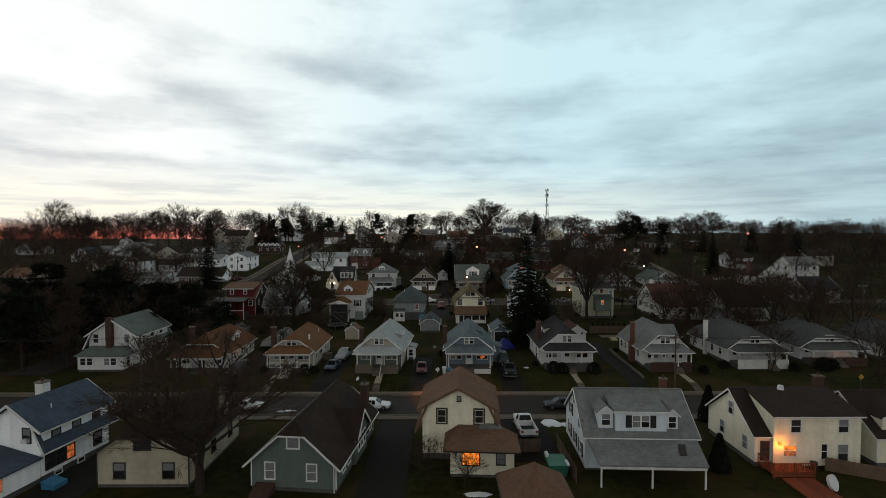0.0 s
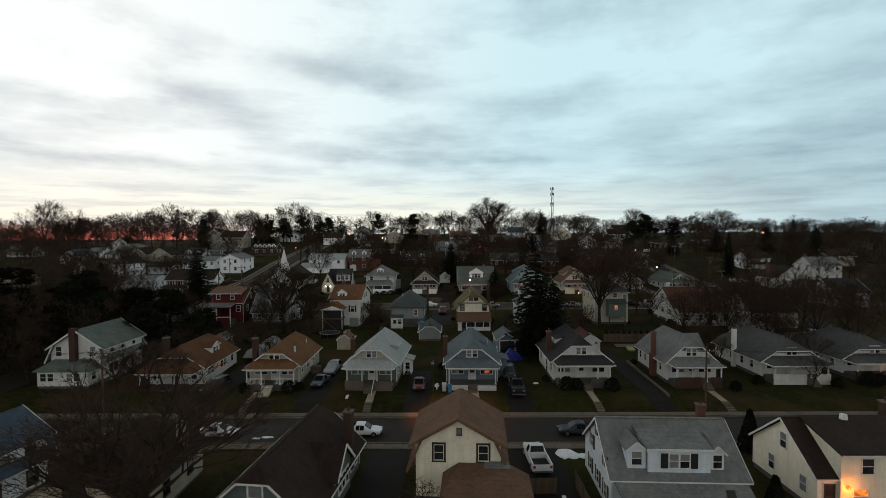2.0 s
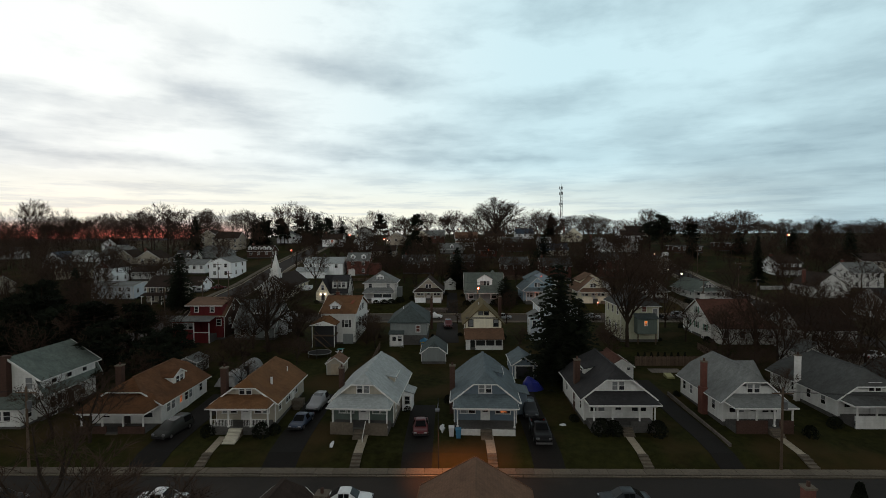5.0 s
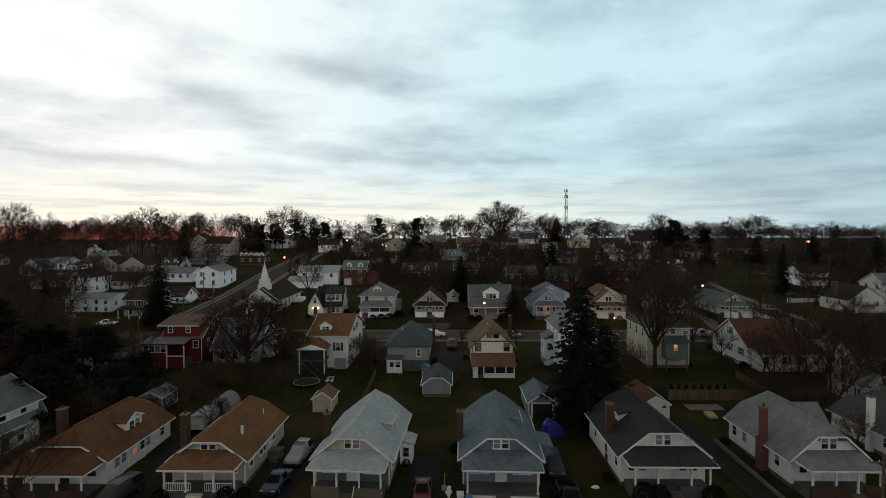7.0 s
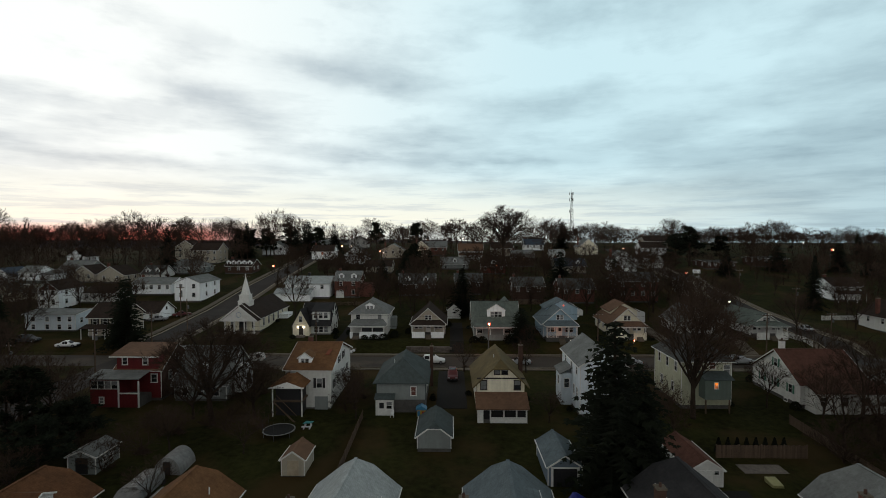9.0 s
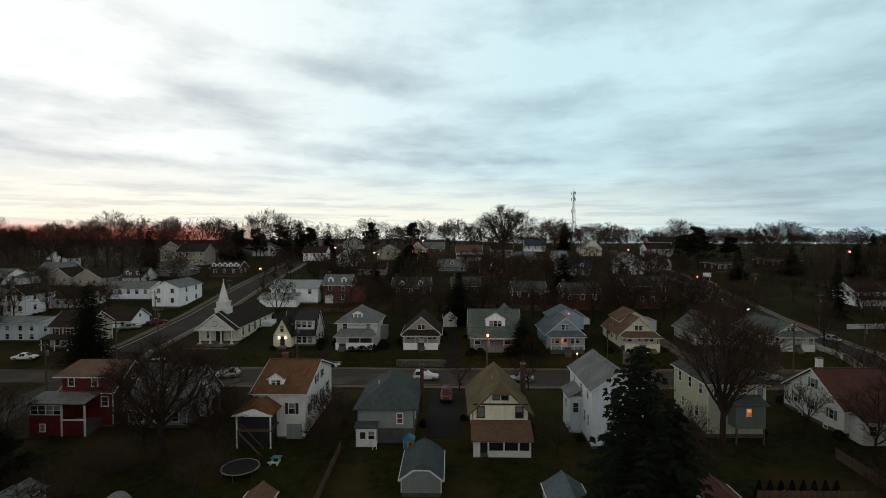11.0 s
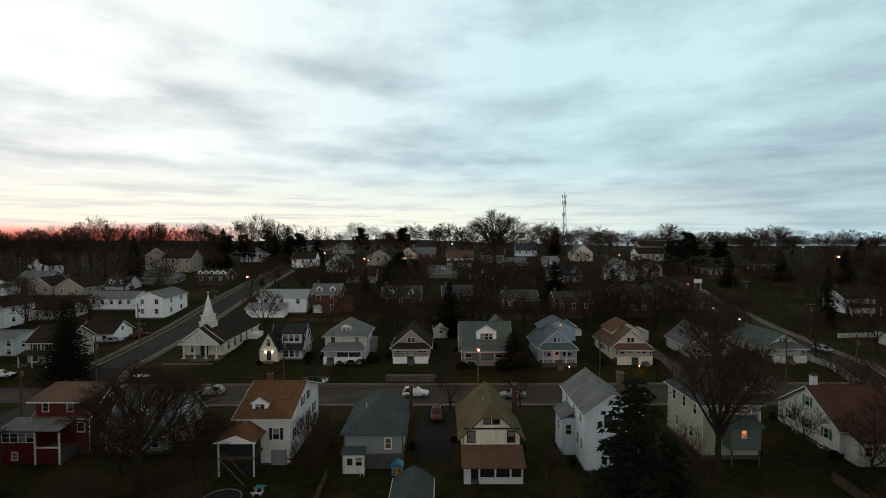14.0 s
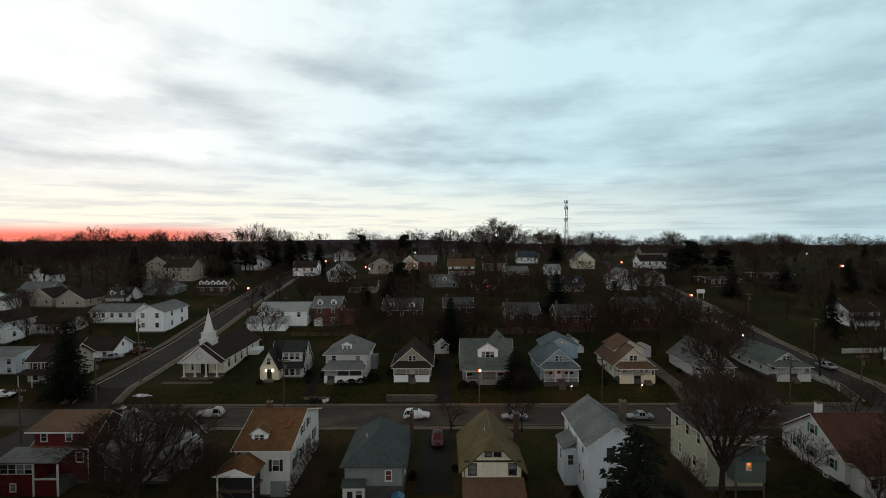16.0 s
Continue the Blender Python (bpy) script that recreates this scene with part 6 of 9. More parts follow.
    for k in (-1, 1):
        g.slab([(26.4 + k * 4.3, 178.2, 10.8), (26.4, 178.2, 12.9), (26.4, 184.8, 12.9), (26.4 + k * 4.3, 184.8, 10.8)], 0.13)
    h.put("upper_roof", g, h.roofm)
    h.put("upper_gable", Geo().prism([(22.6, 10.85), (30.2, 10.85), (26.4, 12.7)], "y", 178.5, 184.5), h.wallm)
    h.put("balcony_rail", Geo().box(30.2, 32.0, 180, 180.1, 9.0, 10.1).box(30.2, 32.0, 182.9, 183, 9.0, 10.1).box(31.9, 32.0, 180, 183, 9.0, 10.1).box(30.2, 32.0, 180, 183, 8.85, 9.0), M["trim"])
    h.put("porch_lamp", Geo().box(23.8, 24.05, 171.0, 171.2, 7.6, 7.9), M["sodium"])
    lamp(23.9, 170.4, 7.5, 24, (1, 0.3, 0.12), 0.1)
    h.put("upper_lamp", Geo().box(26.7, 26.9, 178.3, 178.45, 11.45, 11.65), M["sodium"])

    h = bungalow("brown_roof_bungalow", "cream bungalow with brown roofs and white porch", 36.4, 44.3, 172.9, 184.5, 4.8, 8.1, 11.6, "cream_siding", "roof_tan", posts=(36.9, 39.4, 41.7, 43.8), clip=0.0, back=0.0, wall_h=0.8, low="cream_siding", pe=7.8, steps_x=42.4)
    h.put("upper_wall", Geo().prism([(38.0, 9.0), (44.4, 9.0), (44.4, 10.5), (41.2, 12.2), (38.0, 10.5)], "y", 177.5, 184.5), M["cream_siding"])
    g = Geo()
    for s in (-1, 1):
        g.slab([(41.2 + s * 3.7, 177.1, 10.3), (41.2, 177.1, 12.4), (41.2, 184.8, 12.4), (41.2 + s * 3.7, 184.8, 10.3)], 0.13)
    h.put("upper_roof", g, h.roofm)
    h.window("S", 41.2, 11.0, w=0.8, h=0.6, plane=177.5)
    h.windows("W", (175, 178, 181.5), 7.0)
    solo("garden_shed", Geo().prism([(47.0, 6.0), (50.0, 6.0), (50.0, 8.5), (48.5, 9.1), (47.0, 8.5)], "y", 187, 190), M["white_metal"], (48.5, 188, 6), "white garden shed behind the bungalow", "shed")

    h = bungalow("tree_hidden_bungalow", "pale bungalow half hidden by a bare tree", 53.0, 61.0, 173.5, 184.0, 4.9, 8.2, 11.5, "white_clap", "roof_grey", clip=0.0, back=0.0)
    h = bungalow("white_fence_bungalow", "white bungalow with grey-green roof and picket fence", 69.2, 76.9, 173.8, 188.0, 4.9, 7.7, 10.3, "white_clap", "roof_green", posts=(69.7, 71.6, 74.2, 76.4), clip=0.0, back=0.0, wall_h=0.5, low="white_clap", pe=7.8)
    h.windows("W", (176, 180, 184), 7.0)
    # west of the side street
    h = House("tan_colonial_house", "tan colonial house with white trim and brown roof", -85.7, -77.7, 171.5, 179.5, 4.7, 9.6, 12.2, "x", "beige_siding", "roof_brown", "trim")
    h.windows("S", (-84.1, -81.7, -79.3), 8.5, w=0.9, h=1.2, shutters=M["plastic_black"])
    h.windows("S", (-84.1, -79.3), 6.2, w=1.0, h=1.3)
    h.door("S", -81.7, 5.2, mat="dark_trim")
    h.put("front_porch", Geo().slab([(-86.2, 169.2, 7.3), (-77.5, 169.2, 7.3), (-77.5, 171.48, 7.9), (-86.2, 171.48, 7.9)], 0.13), h.roofm)
    for x in (-86.0, -83.2, -80.4, -77.7):
        h.put("porch_post", Geo().box(x - 0.08, x + 0.08, 169.4, 169.56, 4.4, 7.2), M["trim"])
    h = House("pale_blue_house", "pale blue house with a flat pale roof beside the street", -105.5, -93.0, 177.0, 186.0, 4.9, 9.2, 9.9, "x", "blue_white_siding", "roof_grey", "trim")
    h.windows("S", (-103.5, -100.0, -97.0, -94.4), 8.1, h=1.1)
    h.windows("S", (-103.5, -100.0, -97.0, -94.4), 6.2, h=1.1)
    h.windows("E", (179.0, 182.5), 7.6, h=1.2)
    h = House("white_garage_house", "small white gabled house with open carport", -86.0, -78.0, 186.5, 194.0, 5.9, 8.3, 10.6, "x", "white_siding", "roof_brown", "trim")
    h.windows("S", (-84, -80), 7.2, h=1.0)
    h.window("E", 190.2, 8.9, w=0.7, h=0.8)


row_four()


# ---- houses further up the hill ----
def plain(name, label, x0, x1, y, depth, ze, zr, axis, wall, roof, cols=3, rows=2, dormers=0, clip=(0, 0), lit=False, chim=True, porch=False):
    zb = ground((x0 + x1) / 2, y)
    h = House(name, label, x0, x1, y, y + depth, zb, ze, zr, axis, wall, roof, "trim", over=0.35, clip=clip)
    for r in range(rows):
        z = ze - 0.95 - r * 2.7
        if z < zb + 1.1:
            continue
        for c in range(cols):
            h.window("S", x0 + (x1 - x0) * (c + 0.5) / cols, z, w=0.9, h=1.25, glass=M["lit_dim"] if lit and r == 0 and c == 1 else None)
        side_face = "E" if (x0 + x1) / 2 < 0 else "W"
        h.windows(side_face, (y + depth * 0.3, y + depth * 0.72), z, w=0.85, h=1.25)
    for d in range(dormers):
        u = x0 + (x1 - x0) * (d + 0.5) / dormers
        k = (zr - ze) / (depth / 2)
        h.dormer("S", u, 1.6, y + 1.0, ze + 1.0 * k, ze + k + 1.1, ze + k + 1.7, 2.6, win=((0, 0.75, 0.85),), wall=M["white_siding"])
    if chim:
        h.chimney(x0 + 0.8, y + depth * 0.55, ze, zr + 0.9, 0.7, 0.7, "brick")
    if porch:
        h.put("porch_roof", Geo().slab([(x0, y - 2.2, zb + 2.6), (x1, y - 2.2, zb + 2.6), (x1, y - 0.02, zb + 3.3), (x0, y - 0.02, zb + 3.3)], 0.13), h.roofm)
        for k in range(4):
            x = x0 + 0.1 + (x1 - x0 - 0.2) * k / 3
            h.put("porch_post", Geo().box(x - 0.08, x + 0.08, y - 2.1, y - 1.94, zb - 0.2, zb + 2.5), M["trim"])
    return h


def upper_rows():
    plain("white_box_house", "white two-storey house with grey roof and brown eaves", -85.4, -77.5, 207.4, 13, 13.9, 15.6, "y", "white_siding", "roof_grey", 2, 2, chim=False, lit=False)
    plain("long_white_house", "long white ranch house with grey roof", -104.0, -91.0, 215.5, 9, 12.7, 14.4, "x", "white_siding", "roof_grey", 5, 1)
    h = plain("split_level_house", "white split-level house with pale roof and garage wing", -52.8, -38.9, 212.0, 9.5, 13.3, 15.2, "x", "white_siding", "roof_pale", 3, 1, chim=False)
    h.put("front_wing", Geo().box(-55.0, -44.2, 208.8, 212.0, 8.0, 10.6), h.wallm)
    h.put("front_wing_roof", Geo().slab([(-55.4, 208.3, 10.6), (-43.8, 208.3, 10.6), (-43.8, 212, 12.0), (-55.4, 212, 12.0)], 0.14), h.roofm)
    h.chimney(-46.5, 217, 14, 16.4, 0.7, 0.7, "plastic_black")
    h = plain("brick_colonial_house", "red brick house with grey roof and white garage door", -37.5, -29.6, 213.2, 8.5, 14.2, 16.8, "x", "brick", "roof_grey", 2, 2, dormers=2)
    h.put("garage_door", Geo().box(-37.0, -34.6, 213.05, 213.18, 8.6, 11.0), M["trim"])
    h.put("side_wing", Geo().box(-29.6, -25.8, 214, 220, 8.6, 13.0), M["brick"])
    plain("brown_brick_house", "brown brick house with grey roof and pale dormers", -17.4, -6.0, 215.6, 9, 13.0, 15.8, "x", "brown_brick", "roof_dgrey", 3, 2, dormers=2)
    plain("pale_brick_house", "pale house among bare trees", 0.7, 9.4, 216.8, 9, 13.6, 15.8, "x", "brown_brick", "roof_dgrey", 3, 2)
    plain("dark_brick_house", "dark brick house among bare trees", 18.4, 28.0, 210, 9, 12.8, 15.2, "x", "brown_brick", "roof_dgrey", 3, 2)
    plain("brick_tree_house", "dark red brick house behind bare branches", 32.3, 42.6, 207.1, 9, 12.5, 15.0, "x", "brick", "roof_dgrey", 3, 2)
    plain("school_hall", "long low brick hall with a white roof edge", 104, 116, 262, 12, 17.2, 17.7, "x", "brown_brick", "roof_dgrey", 5, 1, chim=False)
    plain("school_wing", "low brick wing with a white roof edge", 128, 141, 268, 10, 18.4, 18.9, "x", "brown_brick", "roof_dgrey", 5, 1, chim=False)
    b = thing("notice_board", (90.6, 243.0, ground(90.6, 243)), "white notice board on two posts beside the road", "sign")
    for x in (89.6, 91.6):
        part("post", Geo().box(x - 0.06, x + 0.06, 242.95, 243.05, 11.5, 15.0), M["trim"], b)
    part("board", Geo().box(89.2, 92.0, 242.8, 242.94, 14.2, 15.6), M["white_siding"], b)
    plain("long_brick_house", "long red brick house with white windows", 50.0, 62.2, 208.3, 9, 14.6, 16.8, "x", "brick", "roof_dgrey", 4, 2)
    plain("grey_corner_house", "grey two-storey house with shallow roof at the corner", 73.2, 79.4, 213.7, 10, 14.0, 15.5, "y", "beige_siding", "roof_grey", 2, 2, chim=False)
    plain("porch_house", "white house with a glazed porch by the trees", 116.0, 124.5, 210, 9, 13.0, 15.2, "x", "white_siding", "roof_brown", 3, 2, porch=True)
    plain("tan_twin_house", "tan two-storey house with brown roof", -127.0, -117.0, 282, 10, 22.4, 25.6, "y", "beige_siding", "roof_brown", 2, 2)
    plain("tan_gable_house", "tan gabled house with white chimney", -116.2, -104.4, 276, 10, 21.5, 24.6, "x", "beige_siding", "roof_brown", 4, 2)
    plain("grey_hip_house", "low grey-roofed house with hipped ends", -113.0, -98.4, 250, 10, 15.7, 18.5, "x", "grey_siding", "roof_grey", 4, 1, clip=(0.9, 0.9))
    plain("long_dormer_house", "brick house with a row of white dormer windows", -89.5, -79.0, 250.5, 9, 16.2, 18.6, "x", "brown_brick", "roof_brown", 3, 1, dormers=5)
    plain("white_tall_gable", "tall white gabled house on the slope", -47.2, -37.4, 271.7, 11, 19.4, 23.4, "y", "white_siding", "roof_grey", 2, 2, chim=False)
    plain("tan_cottage", "tan cottage with a brown roof", -34.7, -24.2, 251.7, 9, 16.0, 18.2, "x", "beige_siding", "roof_brown", 3, 1)
    plain("white_hill_house", "white house near the ridge", -69.5, -62.5, 318, 9, 23.2, 25.6, "x", "white_siding", "roof_grey", 2, 1)
    plain("brown_roof_hill_house", "white house with brown roof and veranda", 2.8, 14.0, 285.5, 9, 21.0, 24.0, "x", "white_siding", "roof_tan", 3, 2, porch=True)
    plain("cream_hill_house", "cream house with lit windows near the ridge", -18.0, -11.4, 291, 9, 22.6, 25.4, "y", "cream_siding", "roof_brown", 2, 1, lit=True)
    plain("grey_roof_cottage", "grey-roofed cottage with a white dormer", -4.7, 6.5, 261, 9, 16.4, 19.0, "x", "grey_siding", "roof_grey", 3, 1, dormers=1)
    plain("brick_gable_house", "brick house with a white porch gable", 11.2, 20.6, 250.7, 9, 16.4, 19.0, "x", "brick", "roof_brown", 3, 2, dormers=1)
    plain("blue_roof_hill_house", "white house with a blue-grey roof", 38.1, 48.2, 319, 9, 23.0, 25.8, "x", "white_siding", "roof_slate", 3, 1)
    plain("white_cube_house", "small white house behind the hedges", 45.2, 51.4, 285, 7, 19.4, 21.4, "x", "white_siding", "roof_pale", 2, 1)
    plain("cream_gable_house", "cream gabled house with dark windows", 61.9, 71.2, 301, 10, 22.4, 26.2, "y", "cream_siding", "roof_grey", 2, 2)
    plain("white_step_house", "white house stepping up the hill", 63.3, 72.9, 254.7, 9, 18.5, 21.8, "y", "white_siding", "roof_grey", 2, 2)
    plain("slate_dormer_house", "house with a slate roof and two dormers", 40.5, 52.2, 252, 9, 16.2, 19.0, "x", "beige_siding", "roof_slate", 3, 1, dormers=2)
    plain("far_white_house", "white house far among the trees", -173.0, -165.0, 277, 9, 18.5, 21.4, "y", "white_siding", "roof_brown", 2, 2)
    plain("far_tan_house", "tan gabled house among trees", -127.0, -117.5, 232, 9, 14.2, 17.2, "y", "beige_siding", "roof_brown", 2, 1)
    h = plain("west_pale_house", "white two-storey house with a glazed porch and grey roof", -145.9, -140.0, 221, 8, 16.0, 17.8, "x", "white_siding", "roof_grey", 2, 2, chim=False, porch=True)
    h.put("side_wing", Geo().box(-140.0, -135.6, 223, 229, 9.0, 15.2), h.wallm)
    h.put("side_wing_roof", Geo().slab([(-140.0, 222.6, 15.2), (-135.2, 222.6, 15.2), (-135.2, 229.4, 16.6), (-140.0, 229.4, 16.6)], 0.15), h.roofm)
    h = plain("west_cream_house", "cream cottage with green roof and front gable", -139.5, -128.6, 208, 9, 11.1, 13.9, "x", "cream_siding", "roof_green", 4, 1, chim=False)
    h.put("front_gable", Geo().prism([(-140.5, 8.2), (-135.0, 8.2), (-135.0, 10.8), (-137.7, 13.4), (-140.5, 10.8)], "y", 206.4, 211.0), h.wallm)
    g = Geo()
    for k in (-1, 1):
        g.slab([(-137.7 + k * 3.1, 206.0, 10.5), (-137.7, 206.0, 13.7), (-137.7, 212.0, 13.7), (-137.7 + k * 3.1, 212.0, 10.5)], 0.14)
    h.put("front_gable_roof", g, h.roofm)
    h.windows("S", (-138.6, -136.9), 9.9, w=0.8, h=1.2, plane=206.4)
    h.dormer("S", -131.8, 4.2, 209.4, 11.6, 13.2, 13.8, 3.0, kind="shed", wall=h.wallm, win=((-1.1, 0.7, 0.9), (0.0, 0.7, 0.9), (1.1, 0.7, 0.9)))
    h = plain("west_gable_house", "white two-storey house with a dark red gable", -120.0, -114.0, 198, 10, 12.9, 15.2, "y", "white_siding", "roof_brown", 2, 2, chim=False)
    h.put("red_gable", Geo().prism([(-119.8, 12.75), (-114.2, 12.75), (-117.0, 14.9)], "y", 197.9, 198.02), M["brick"])
    h.window("S", -117.0, 13.6, w=0.8, h=0.9, plane=197.9)
    plain("west_long_garage", "long low white garage on the slope", -112.8, -103.5, 206, 8, 10.9, 12.4, "x", "white_clap", "roof_brown", 4, 1, chim=False)
    plain("west_white_house", "white house with blue-grey roof beyond the western trees", -160.0, -151.6, 225, 9, 14.1, 17.0, "y", "white_siding", "roof_slate", 2, 2, chim=False)
    plain("west_dormer_house", "white house with two small dormers behind the ranch house", -116.2, -108.6, 240, 9, 13.8, 16.8, "x", "white_clap", "roof_dgrey", 3, 1, dormers=2)
    plain("west_tan_gable", "tan gabled cottage among bare trees", -136.5, -129.0, 233, 9, 14.6, 17.4, "y", "beige_siding", "roof_brown", 2, 1, chim=False)
    plain("west_rust_house", "cottage with rust roof beyond the western trees", -150, -139, 180, 9, 8.8, 11.4, "x", "beige_siding", "roof_tan", 3, 1)
    plain("east_white_gable", "white gabled house with dark windows to the east", 104, 114, 175.5, 10, 8.8, 12.2, "y", "white_clap", "roof_brown", 2, 2)
    plain("east_white_house", "white house beyond the eastern trees", 126, 136, 190, 9, 11.4, 14.2, "x", "white_clap", "roof_grey", 3, 2)
    plain("east_far_house", "pale house on the far eastern slope", 150, 161, 215, 9, 13.4, 16, "x", "beige_siding", "roof_brown", 3, 2)
    plain("east_hill_house", "white hillside house among woods", 92, 104, 300, 9, 22.0, 24.6, "x", "white_siding", "roof_brown", 4, 1)
    plain("ridge_house", "pale house on the ridge", 105, 118, 330, 9, 24.6, 27.2, "x", "beige_siding", "roof_brown", 4, 1)
    plain("west_slope_house", "pale house on the western slope", -205, -194, 250, 9, 15.4, 18, "x", "white_siding", "roof_grey", 3, 1)
    plain("west_grey_house", "grey house on the western slope", -150, -139, 244, 9, 15.6, 18.4, "x", "grey_siding", "roof_grey", 3, 2)
    for i, (x, y, w, wall, roof) in enumerate(((-60, 285, 10, "white_siding", "roof_brown"), (-28, 290, 10, "beige_siding", "roof_grey"), (24, 296, 10, "beige_siding", "roof_brown"), (82, 262, 9, "white_clap", "roof_dark"),
                                               (-8, 300, 10, "brick", "roof_grey"), (-88, 300, 11, "white_siding", "roof_grey"), (30, 268, 9, "brown_brick", "roof_grey"), (-52, 330, 10, "white_clap", "roof_brown"))):
        zb = ground(x, y)
        plain("hill_house", "house on the hillside behind bare trees", x - w / 2, x + w / 2, y, 9, zb + 4.2, zb + 6.9, "xy"[i % 2], wall, roof, 3, 2, lit=(i % 3 == 0))


upper_rows()


# ---- trees ----
def bare_tree_geo(seed, height, counts=(7, 6, 5, 5), fork=0.26, wide=0.40, thin=0.022, sides=(7, 4), sub=2, girth=0.021, spread=0.62, tip=1.0):
    """A leafless tree at the origin: limbs fork off a tapering stem, curve upwards and divide three more times into fine twigs.
    counts: limbs, branches on each limb, branchlets on each branch, twigs on each branchlet."""
    rng = random.Random(seed)
    limbs, twigs = Geo(), Geo()
    R = height * wide
    mid = Vector((0, 0, height * (fork * 0.5 + 0.52)))
    half = height * (0.98 - fork) * 0.56
    off = Vector((rng.uniform(0, 50), rng.uniform(0, 50), rng.uniform(0, 50)))
    UP, fine = Vector((0, 0, 1)), sides[0] > 3

    def room(p, d):
        """How far a branch may run before it leaves the uneven crown."""
        for k in range(1, 13):
            q = p + d * (height * 0.05 * k)
            u = Vector(((q.x - mid.x) / R, (q.y - mid.y) / R, (q.z - mid.z) / half))
            if u.length > 0.94 + 0.30 * noise.noise(u.normalized() * 1.9 + off):
                return height * 0.05 * k
        return height * 0.65

    def ring(g, p, d, r, c):
        s = d.orthogonal().normalized()
        t = d.cross(s)
        i = len(g.v)
        for h in range(c):
            g.v.append(tuple(p + (s * math.cos(6.283 * h / c) + t * math.sin(6.283 * h / c)) * r))
        return i

    def limb(p, d, length, r0, r1, n, c, rise, wob):
        """A curved tapering tube; gives its joints and directions."""
        out, g = [(p, d)], limbs if r0 > thin * 2.2 else twigs
        last = ring(g, p, d, r0, c) if c > 2 else None
        for k in range(n):
            d2 = (d + UP * rise + Vector((rng.gauss(0, wob), rng.gauss(0, wob), rng.gauss(0, wob * 0.6)))).normalized()
            q = p + d2 * (length / n)
            ra, rb = r0 + (r1 - r0) * k / n, r0 + (r1 - r0) * (k + 1) / n
            if c > 2:
                nxt = ring(g, q, d2, rb, c)
                g.f += [(last + h, last + (h + 1) % c, nxt + (h + 1) % c, nxt + h) for h in range(c)]
                last = nxt
            else:
                s = d2.orthogonal().normalized()
                s.rotate(Matrix.Rotation(rng.uniform(0, 6.283), 3, d2))
                i = len(g.v)
                g.v += [tuple(p - s * ra), tuple(p + s * ra), tuple(q + s * rb), tuple(q - s * rb)]
                g.f.append((i, i + 1, i + 2, i + 3))
            p, d = q, d2
            out.append((p, d))
        return out

    def along(joints, f):
        f *= len(joints) - 1
        k = min(int(f), len(joints) - 2)
        return joints[k][0].lerp(joints[k + 1][0], f - k), joints[k + 1][1]

    def aside(d, angle, turn):
        s = d.orthogonal().normalized()
        s.rotate(Matrix.Rotation(turn, 3, d))
        return (d * math.cos(angle) + s * math.sin(angle)).normalized()

    def sprig(p, d, length, r):
        s = d.orthogonal().normalized()
        s.rotate(Matrix.Rotation(rng.uniform(0, 6.283), 3, d))
        i = len(twigs.v)
        twigs.v += [tuple(p - s * r), tuple(p + s * r), tuple(p + d * length)]
        twigs.f.append((i, i + 1, i + 2))

    r = height * girth
    stem_to = height * max(fork + 0.14, 0.46)
    stem = limb(Vector((0, 0, -0.3)), (UP + Vector((rng.gauss(0, 0.04), rng.gauss(0, 0.04), 0))).normalized(), stem_to, r, r * 0.55, 6, sides[0], 0.1, 0.05)
    low = fork * height / stem_to
    n1, n2, n3, n4 = counts
    for a in range(n1):
        f = low + (1 - low) * (a + rng.uniform(0.0, 0.7)) / n1 if fork > 0.08 else rng.uniform(0.03, 0.3)
        p, d = along(stem, min(0.999, f))
        top = a == n1 - 1
        d = aside(UP, rng.uniform(0.05, 0.2) if top else rng.uniform(spread * 0.7, spread * 1.35), a * 2.4 + rng.uniform(-0.4, 0.4))
        L1 = min(room(p, d) * rng.uniform(0.85, 1.02), height * 0.62)
        r1 = r * (rng.uniform(0.36, 0.60) if fine and sides[0] > 7 else rng.uniform(0.30, 0.50)) * (1.3 if top else 1.0)
        one = limb(p, d, L1, r1, thin * 1.8, 5, sides[1], 0.07, 0.11)
        for b in range(n2):
            p2, d2 = along(one, 0.22 + 0.78 * (b + rng.uniform(0.1, 0.9)) / n2)
            d2 = aside(d2, rng.uniform(0.4, 0.85), b * 2.4 + rng.uniform(-0.5, 0.5))
            L2 = min(room(p2, d2), L1 * rng.uniform(0.40, 0.62))
            two = limb(p2, d2, L2, max(thin * 1.3, r1 * (0.42 if sides[0] > 7 else 0.34)), thin, 3 if fine else 2, 3 if fine else 2, 0.08, 0.14)
            for c in range(n3):
                p3, d3 = along(two, 0.2 + 0.8 * (c + rng.uniform(0.1, 0.9)) / n3)
                d3 = aside(d3, rng.uniform(0.35, 0.8), c * 2.4 + rng.uniform(-0.5, 0.5))
                L3 = min(room(p3, d3), L2 * rng.uniform(0.42, 0.7)) + height * 0.02
                three = limb(p3, d3, L3, thin * 0.95, thin * 0.6, 2 if fine else 1, 2, 0.08, 0.16)
                for e in range(n4):
                    p4, d4 = along(three, rng.uniform(0.15, 1.0))
                    d4 = (aside(d4, rng.uniform(0.2, 0.8), rng.uniform(0, 6.283)) + UP * 0.12).normalized()
                    L4 = height * rng.uniform(0.035, 0.085)
                    sprig(p4, d4, L4, thin * 0.75 * tip)
                    for h in range(sub):
                        d5 = aside(d4, rng.uniform(0.3, 0.75), rng.uniform(0, 6.283))
                        sprig(p4 + d4 * (L4 * rng.uniform(0.2, 0.75)), d5, L4 * rng.uniform(0.45, 0.8), thin * 0.6 * tip)
    top = max(v[2] for v in twigs.v)
